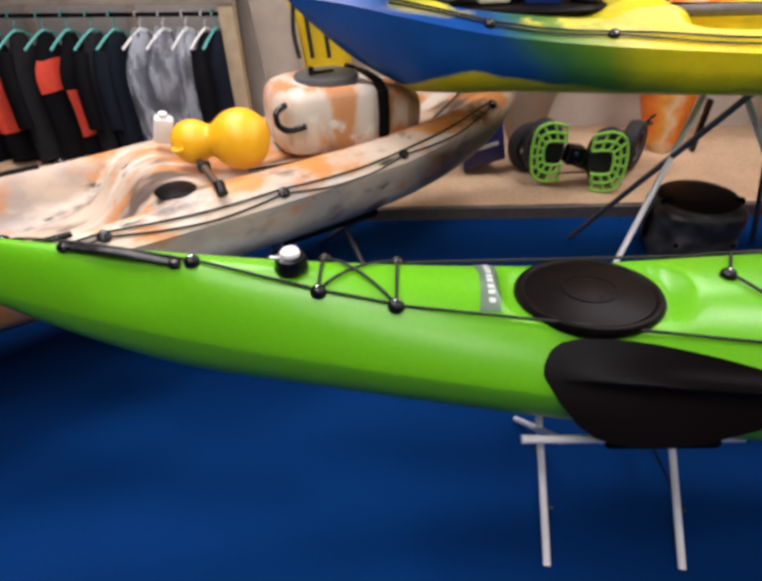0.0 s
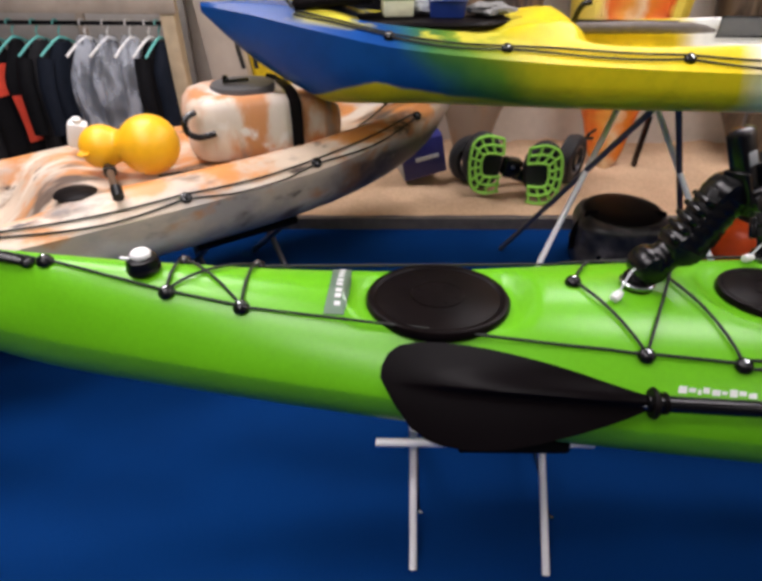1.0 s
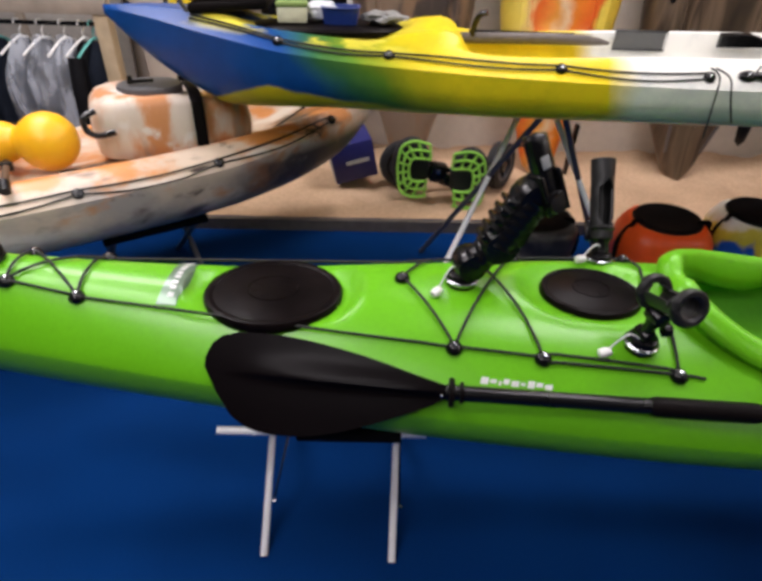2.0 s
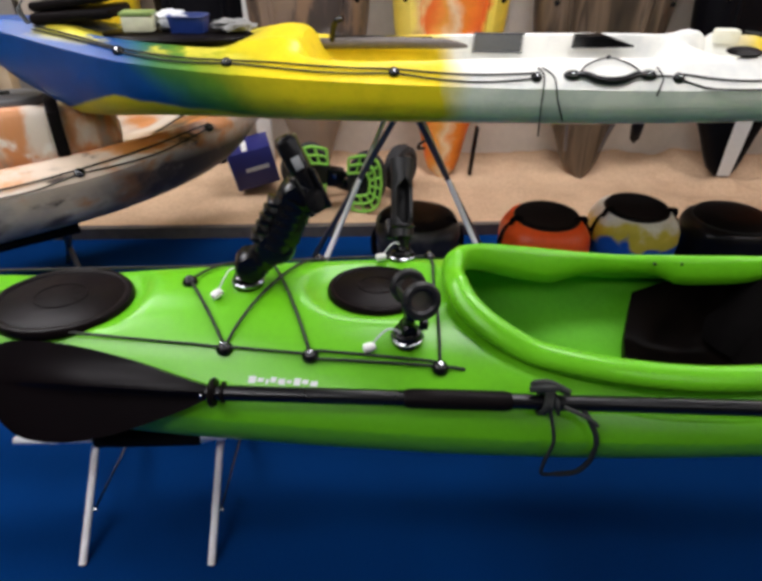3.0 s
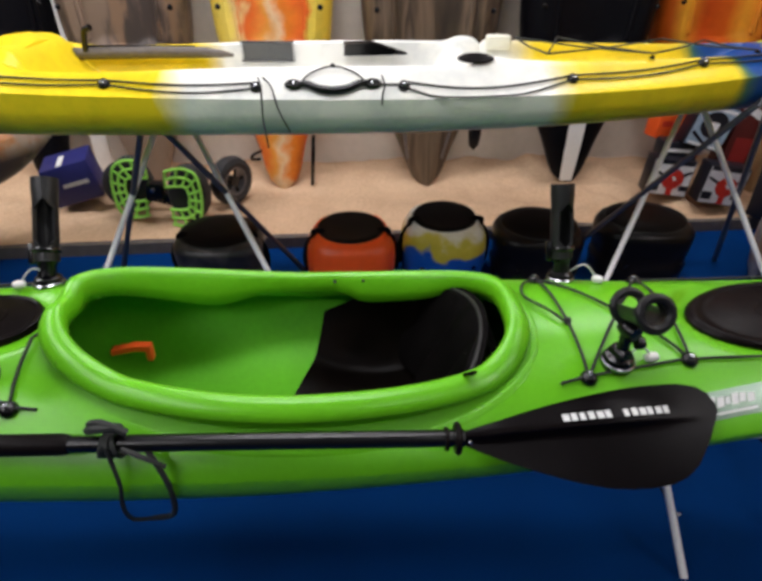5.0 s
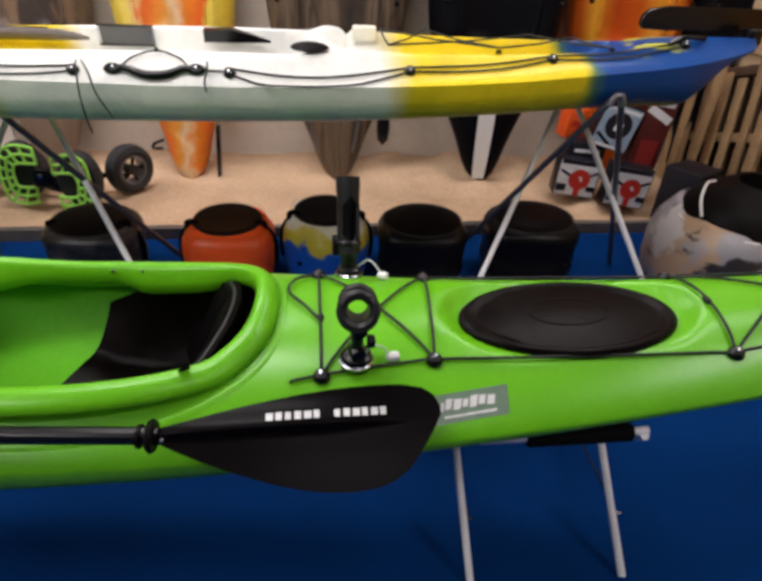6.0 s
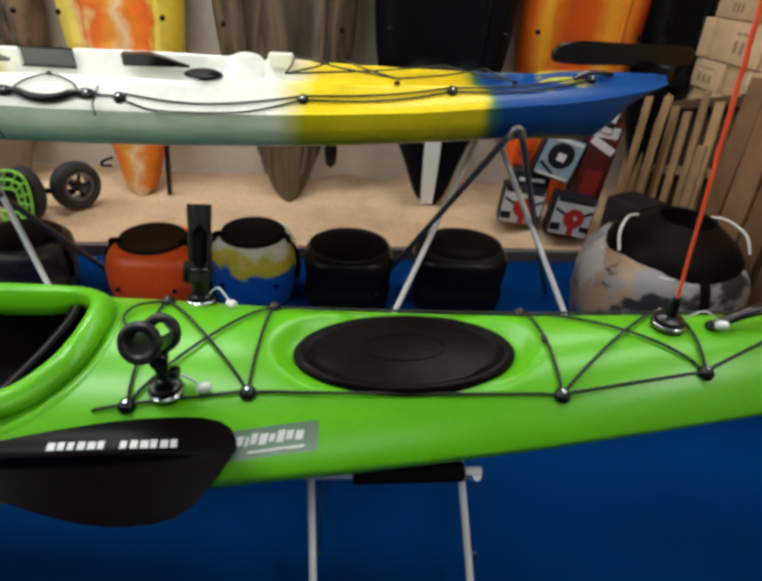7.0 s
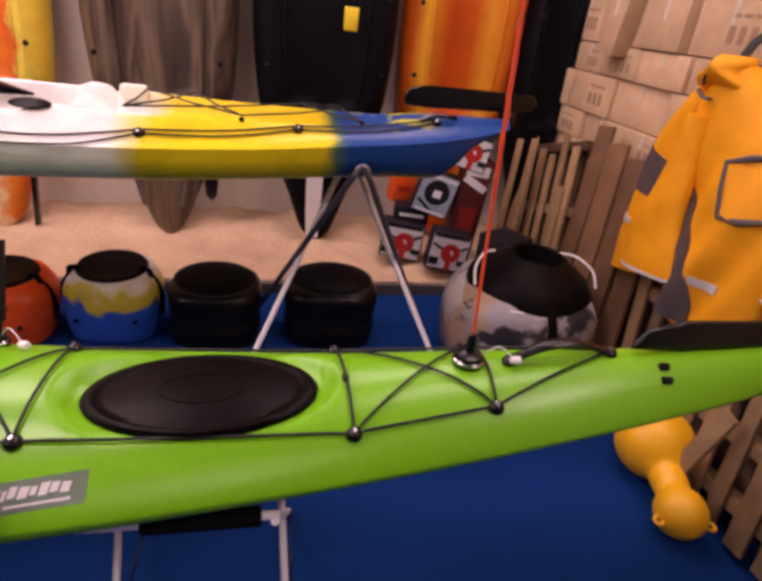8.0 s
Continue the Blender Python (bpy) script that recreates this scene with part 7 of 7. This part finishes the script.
garment(-2.28, CLOTH_BLACK, "black wetsuit with red sleeves on a teal hanger", 0.68, 0.26, 62, 1.0, TEAL, CLOTH_RED)
garment(-2.10, CLOTH_BLACK, "black wetsuit with red side panels on a teal hanger", 0.66, 0.26, 61, 2.3, TEAL, None, False, (0.55, 8, CLOTH_RED))
garment(-1.94, CLOTH_GREY, "charcoal wetsuit on a teal hanger", 0.66, 0.25, 64, 3.7, TEAL, CLOTH_BLACK)
garment(-1.79, CLOTH_BLACK, "black vest with a red chest panel on a hanger", 0.64, 0.25, 61, 4.4, TEAL, None, False, (0.66, 5, CLOTH_RED))
garment(-1.66, CLOTH_BLACK, "black wetsuit with a red stripe on a teal hanger", 0.68, 0.24, 66, 5.2, TEAL, None, False, (0.5, 7, CLOTH_RED))
garment(-1.53, CLOTH_GREY, "charcoal jacket on a teal hanger", 0.66, 0.27, 62, 6.6, TEAL, CLOTH_BLACK)
garment(-1.41, CLOTH_NAVY, "dark navy wetsuit on a teal hanger", 0.68, 0.28, 60, 7.1, TEAL, CLOTH_NAVY)
garment(-1.27, CLOTH_NAVY, "dark garment in a clear plastic cover", 0.62, 0.24, 58, 8.3, WHITE_PLASTIC, None, True)
garment(-1.15, CLOTH_GREY, "grey garment in a clear plastic cover", 0.60, 0.24, 60, 9.0, WHITE_PLASTIC, None, True)
garment(-1.03, CLOTH_GREY, "grey garment in a clear plastic cover", 0.56, 0.20, 67, 10.1, WHITE_PLASTIC, None, True)
garment(-0.93, CLOTH_BLACK, "black jacket with grey piping on a white hanger", 0.54, 0.20, 64, 11.4, WHITE_PLASTIC, CLOTH_BLACK)
garment(-0.875, CLOTH_NAVY, "dark vest on a teal hanger at the rail's end", 0.52, 0.16, 70, 12.2, TEAL)

# ---- carton wall and pallets ----
CARD = surface("brown_cardboard", (0.57, 0.395, 0.235), 0.85, vary=0.16, grain=18, stain=4, bump=0.06, island=0.13)
CARD_INK = surface("faded_ink", (0.32, 0.205, 0.125), 0.85, vary=0.2)
TAPE = surface("packing_tape", (0.62, 0.55, 0.44), 0.3, vary=0.1)


def carton(m, lx, ly, lz, tape=True, ink=0):
    t = thing("carton", m.translation - Vector((0, 0, lz / 2)), "taped brown cardboard carton stacked in a wall", "carton", "stacked cartons")
    part("box", rbox(m, lx, ly, lz, 0.005), CARD, t)
    if tape:
        part("tape", rbox(m @ Matrix.Translation((-lx / 2 - 0.001, 0.03 * ly, lz * 0.28)), 0.002, 0.022, lz * 0.44, 0), TAPE, t)
    for i in range(ink):
        part("print_bar", rbox(m @ Matrix.Translation((-lx / 2 - 0.001, -0.25 * ly + 0.13 * ly * i, -0.02)), 0.002, 0.07 * ly, lz * 0.3, 0), CARD_INK, t)
        part("print_bar", rbox(m @ Matrix.Translation((-lx / 2 - 0.001, -0.25 * ly + 0.13 * ly * i, lz * 0.22)), 0.002, 0.09 * ly, lz * 0.06, 0), CARD_INK, t)


rng = random.Random(5)
z = 0.0
row = 0
while z < 2.45:
    h = (0.20, 0.15, 0.22, 0.14, 0.18, 0.15)[row % 6]
    y = 3.77 - 0.12 * (row % 3)
    while y > 0.35:
        ln = rng.choice((0.30, 0.36, 0.46, 0.27, 0.40))
        dx = rng.uniform(-0.03, 0.02)
        carton(pose(4.99 + dx, y - ln / 2, z + h / 2 + 0.001, 0, 0, rng.uniform(-2.4, 2.4)), 0.42, ln - 0.008, h - 0.006, rng.random() < 0.75, 3 if rng.random() < 0.45 else 0)
        y -= ln
    z += h
    row += 1
carton(pose(4.735, 2.93, 1.50, 8, 0, 4), 0.1, 0.14, 0.3, True)

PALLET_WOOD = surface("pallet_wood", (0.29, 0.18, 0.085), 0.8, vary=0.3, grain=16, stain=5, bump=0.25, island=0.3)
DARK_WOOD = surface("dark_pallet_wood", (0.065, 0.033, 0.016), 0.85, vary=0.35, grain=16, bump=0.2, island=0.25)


def pallet(y0, y1, x, tall, lean, seed, turn=0):
    """A pallet stood on edge against the cartons, its slats upright."""
    r = random.Random(seed)
    t = thing("pallet", (x, (y0 + y1) / 2, 0), "rough wooden pallet stood on edge against the cartons", "pallet", "pallets")
    base = Matrix.Translation((x, (y0 + y1) / 2, 0)) @ pose(0, 0, 0, lean, 6, turn)
    w = y1 - y0
    n = int(w / 0.115)
    for i in range(n):
        y = -w / 2 + (i + 0.5) * w / n
        hgt = tall * r.uniform(0.84, 1.02)
        part("slat", rbox(base @ Matrix.Translation((-0.055, y, hgt / 2 + 0.01)) @ pose(0, 0, 0, r.uniform(-1.5, 1.5)), 0.016, r.uniform(0.05, 0.085), hgt, 0.003), PALLET_WOOD, t)
    # rear slats and a high top bearer in a darker brown than the front
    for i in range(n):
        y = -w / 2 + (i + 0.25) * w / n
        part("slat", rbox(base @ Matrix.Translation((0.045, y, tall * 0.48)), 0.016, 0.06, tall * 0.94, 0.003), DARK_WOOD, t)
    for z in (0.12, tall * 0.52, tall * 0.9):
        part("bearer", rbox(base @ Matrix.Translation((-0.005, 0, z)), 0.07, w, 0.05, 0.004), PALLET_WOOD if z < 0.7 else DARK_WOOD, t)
    return t


pallet(2.62, 3.5, 4.62, 0.92, -15, 3)
pallet(1.72, 2.58, 4.63, 0.86, -12, 8)
pallet(0.72, 1.66, 4.62, 0.62, -8, 12)
# broad brown boards leaning in front of the cartons
BROWN_BOARD = surface("brown_board", (0.20, 0.10, 0.045), 0.75, vary=0.3, grain=12, stain=4, bump=0.2, island=0.25)
for y, z1, le, wd in ((2.60, 1.04, -7, 0.13), (2.44, 0.99, -9, 0.15), (2.27, 0.96, -8, 0.14), (2.10, 0.90, -10, 0.12)):
    t = thing("board", (4.56, y, 0), "broad brown wooden board leaning against the cartons", "board", "brown boards")
    part("board_body", rbox(pose(4.60, y, z1 / 2 + 0.012, le, 6), 0.02, wd, z1, 0.004), BROWN_BOARD, t)
# loose planks leaning in front
for y, z1, le in ((3.30, 0.82, -13), (3.12, 0.86, -10), (2.66, 0.72, -14), (1.62, 0.5, -14), (1.35, 0.42, 12)):
    t = thing("plank", (4.5, y, 0), "rough pale plank leaning against the pallets", "plank", "loose planks")
    part("board_body", rbox(pose(4.50, y, z1 / 2 + 0.01, le, 7), 0.018, 0.062, z1, 0.003), PALLET_WOOD, t)

# ---- yellow buoy on the carpet ----
b0, b1 = Vector((4.43, 1.235, 0.085)), Vector((4.485, 1.50, 0.14))
dm = (b1 - b0).normalized().to_track_quat("Z", "Y").to_matrix().to_4x4()
buoy(Matrix.Translation(b0) @ dm, 0.083, 0.135, (b1 - b0).length, "bright yellow peanut-shaped buoy lying on the carpet")

# ---- orange sailing jacket ----
JK = surface("orange_oilskin", (0.90, 0.36, 0.006), 0.62, vary=0.1, grain=14, stain=5, bump=0.12, spec=0.3)
JK_GREY = surface("grey_oilskin", (0.085, 0.065, 0.068), 0.6, vary=0.15, grain=20, bump=0.1)
JK_SILVER = surface("reflective_band", (0.6, 0.6, 0.6), 0.35, vary=0.1)
t = thing("jacket", (4.60, 1.85, 0.5), "orange foul-weather jacket with grey patches hanging on the cartons", "jacket")


def jpt(y, z, out=0.0):
    """A place on the jacket: y along the carton wall, z up, out from the wall."""
    return Vector((4.655 - out, y - 0.03, z))


J_LEFT = [(0.53, 1.865), (0.62, 1.89), (0.8, 1.94), (0.95, 1.99), (1.1, 2.05), (1.23, 2.06), (1.32, 2.01), (1.39, 1.94)]
J_RIGHT = [(0.53, 1.50), (0.62, 1.47), (0.8, 1.46), (0.95, 1.48), (1.1, 1.60), (1.23, 1.68), (1.32, 1.76), (1.39, 1.83)]


def jwave(y, z):
    """Soft hanging folds: deeper towards the hem, slanting to the shoulders."""
    low = max(0.0, min(1.0, (1.35 - z) / 0.8))
    q = y + 0.28 * (z - 1.0)
    return low * (0.026 * math.sin(q * 19 + 1.1) + 0.016 * math.sin(q * 41 + z * 5)) + 0.010 * noise.noise(Vector((y * 9, z * 7, 2)))


rings = []
for i in range(31):
    z = 0.53 + 0.86 * i / 30
    a, b = lerp(J_LEFT, z), lerp(J_RIGHT, z)
    front, rear = [], []
    for k in range(29):
        f = k / 28
        y = a + (b - a) * f
        bulge = 0.085 * math.sin(math.pi * f) ** 0.55
        hem = 0.045 * math.sin(f * 3.0 + 2.0) * max(0, (0.8 - z) / 0.27)
        front.append(jpt(y, z + hem, 0.05 + bulge + jwave(y, z) * math.sin(math.pi * f) ** 0.4))
        rear.append(jpt(y, z + hem, 0.045 - 0.3 * bulge))
    rings.append(front + rear[::-1])
body = part("body", loft(rings), JK, t, angle=80)


def jfront(y, z):
    a, b = lerp(J_LEFT, z), lerp(J_RIGHT, z)
    f = max(0.0, min(1.0, (y - a) / (b - a)))
    return 0.05 + 0.085 * math.sin(math.pi * f) ** 0.55 + jwave(y, z) * math.sin(math.pi * f) ** 0.4


def jpatch(name, rows, material, parent, label="", proud=0.005):
    """A panel sewn on the front: rows of (z, y from, y to)."""
    rr = []
    for z, y0, y1 in rows:
        ys = [y0 + (y1 - y0) * k / 8 for k in range(9)]
        rr.append([jpt(y, z, jfront(y, z) + proud) for y in ys] + [jpt(y, z, jfront(y, z) - 0.012) for y in ys[::-1]])
    return part(name, loft(rr), material, parent, label, angle=60)


def jsleeve(keys, out):
    """A flat hanging sleeve: keys of (y, z, half width)."""
    mids = curved([jpt(y, z, out) for y, z, w in keys], 6)
    n = len(mids)
    ws = [lerp([(i / (len(keys) - 1), k[2]) for i, k in enumerate(keys)], j / (n - 1)) for j in range(n)]
    rings = []
    for j, p in enumerate(mids):
        d = (mids[min(j + 1, n - 1)] - mids[max(j - 1, 0)]).normalized()
        side = d.cross(Vector((1, 0, 0))).normalized()
        ring = []
        for q in range(24):
            a = math.tau * q / 24
            crease = 1 + 0.06 * math.sin(j * 0.5 + 2.2 * math.cos(a)) + 0.03 * math.sin(j * 1.1 + 3 * a)
            ring.append(p + side * (ws[j] * math.cos(a)) + Vector((-0.042 * math.sin(a) * crease, 0, 0)))
        rings.append(ring)
    return rings, part("sleeve", loft(rings), JK, t, angle=80)


def jband(rings, i0, i1, material, parent, name, label="", k=1.03):
    rr = []
    for ring in rings[i0:i1]:
        c = sum(ring, Vector()) / len(ring)
        rr.append([c + (p - c) * k for p in ring])
    part(name, loft(rr), material, parent, label, angle=60)


def jelbow(rings, i0, parent, count=6, lo=3.5, hi=12.5, material=None, name="elbow_patch", label="grey elbow patch"):
    """A patch on the outer part of the sleeve, narrowing downwards."""
    rr = []
    for i in range(count):
        ring = rings[i0 + i]
        c = sum(ring, Vector()) / len(ring)
        q0, q1 = lo + 0.3 * i, hi - 0.55 * i
        pts = []
        for k in range(9):
            q = q0 + (q1 - q0) * k / 8
            a, b = ring[int(q) % 24], ring[(int(q) + 1) % 24]
            pts.append(a.lerp(b, q - int(q)))
        rr.append([c + (p - c) * 1.05 + Vector((-0.002, 0, 0)) for p in pts] + [c + (p - c) * 0.97 for p in pts[::-1]])
    part(name, loft(rr), material or JK_GREY, parent, label, angle=60)


R1, arm = jsleeve([(2.0, 1.28, 0.06), (2.09, 1.10, 0.085), (2.125, 0.96, 0.085), (2.135, 0.82, 0.08), (2.145, 0.68, 0.085), (2.13, 0.56, 0.085)], 0.075)
jelbow(R1, 8, arm, 8, 1.5, 12.5)
jelbow(R1, 20, arm, 2, 6.0, 12.6, JK_SILVER, "reflective_band", "silver reflective band")
R3, arm = jsleeve([(1.93, 1.22, 0.04), (1.93, 1.10, 0.055), (1.935, 0.97, 0.085), (1.945, 0.85, 0.115), (1.94, 0.74, 0.145), (1.925, 0.635, 0.155)], 0.135)
jband(R3, 29, 31, JK_SILVER, arm, "cuff", "silver reflective cuff")
R2, arm = jsleeve([(1.70, 1.26, 0.07), (1.57, 1.13, 0.085), (1.50, 1.02, 0.09), (1.45, 0.93, 0.09), (1.42, 0.84, 0.09), (1.41, 0.76, 0.09)], 0.04)
jelbow(R2, 11, arm)
jband(R2, 29, 31, JK_SILVER, arm, "cuff", "silver reflective cuff")
jpatch("side_panel", [(0.545, 1.80, 1.67), (0.62, 1.80, 1.675), (0.69, 1.79, 1.69), (0.78, 1.81, 1.73), (0.88, 1.84, 1.785), (0.96, 1.87, 1.84), (0.995, 1.885, 1.87)], JK_GREY, t, "grey side panel", 0.012)
jpatch("reflective_band", [(0.70, 1.69, 1.61), (0.73, 1.695, 1.61)], JK_SILVER, t, "silver reflective band")
pk = jpatch("chest_pocket", [(0.955, 1.68, 1.55), (1.03, 1.71, 1.56), (1.11, 1.74, 1.62)], JK, t, "", 0.008)
part("pocket_trim", sweep([jpt(y, z, jfront(y, z) + 0.009) for y, z in ((1.68, 0.95), (1.71, 1.03), (1.745, 1.11), (1.675, 1.14), (1.61, 1.16), (1.56, 1.06), (1.545, 0.98), (1.61, 0.955))], 0.011, 6, True, flat=0.5, up=(1, 0, 0)), JK_GREY, pk)
# hood folded forward over the collar
rings = []
for i in range(13):
    f = i / 12
    w = 0.085 * (1 - f) ** 0.5 + 0.02 + 0.012 * math.sin(f * 9)
    c = jpt(1.90 + 0.03 * (1 - f), 1.30 + 0.115 * f, 0.085 + 0.03 * math.sin(math.pi * f))
    rings.append([c + Vector((-0.06 * math.sin(a) * (1 + 0.15 * math.sin(3 * a + 4 * f)), w * math.cos(a), 0.03 * math.sin(a) * (1 - f))) for a in [math.tau * q / 28 for q in range(28)]])
hood = part("hood", loft(rings), JK, t, angle=80)
part("hood_opening", sweep(curved([jpt(1.945, 1.30, 0.165), jpt(1.91, 1.283, 0.17), jpt(1.87, 1.28, 0.17)], 5), 0.010, 8, flat=0.6), JK_GREY, hood)
part("drawcord", sweep(curved([jpt(1.94, 1.395, 0.13), jpt(1.955, 1.35, 0.15), jpt(1.95, 1.315, 0.15)], 4), 0.005, 6), CORD, hood)
part("hanging_strap", sweep(curved([jpt(1.93, 1.40, 0.06), jpt(1.92, 1.47, 0.03), jpt(1.92, 1.54, -0.07)], 5), 0.022, 8, flat=0.4, up=(1, 0, 0)), CORD, t)
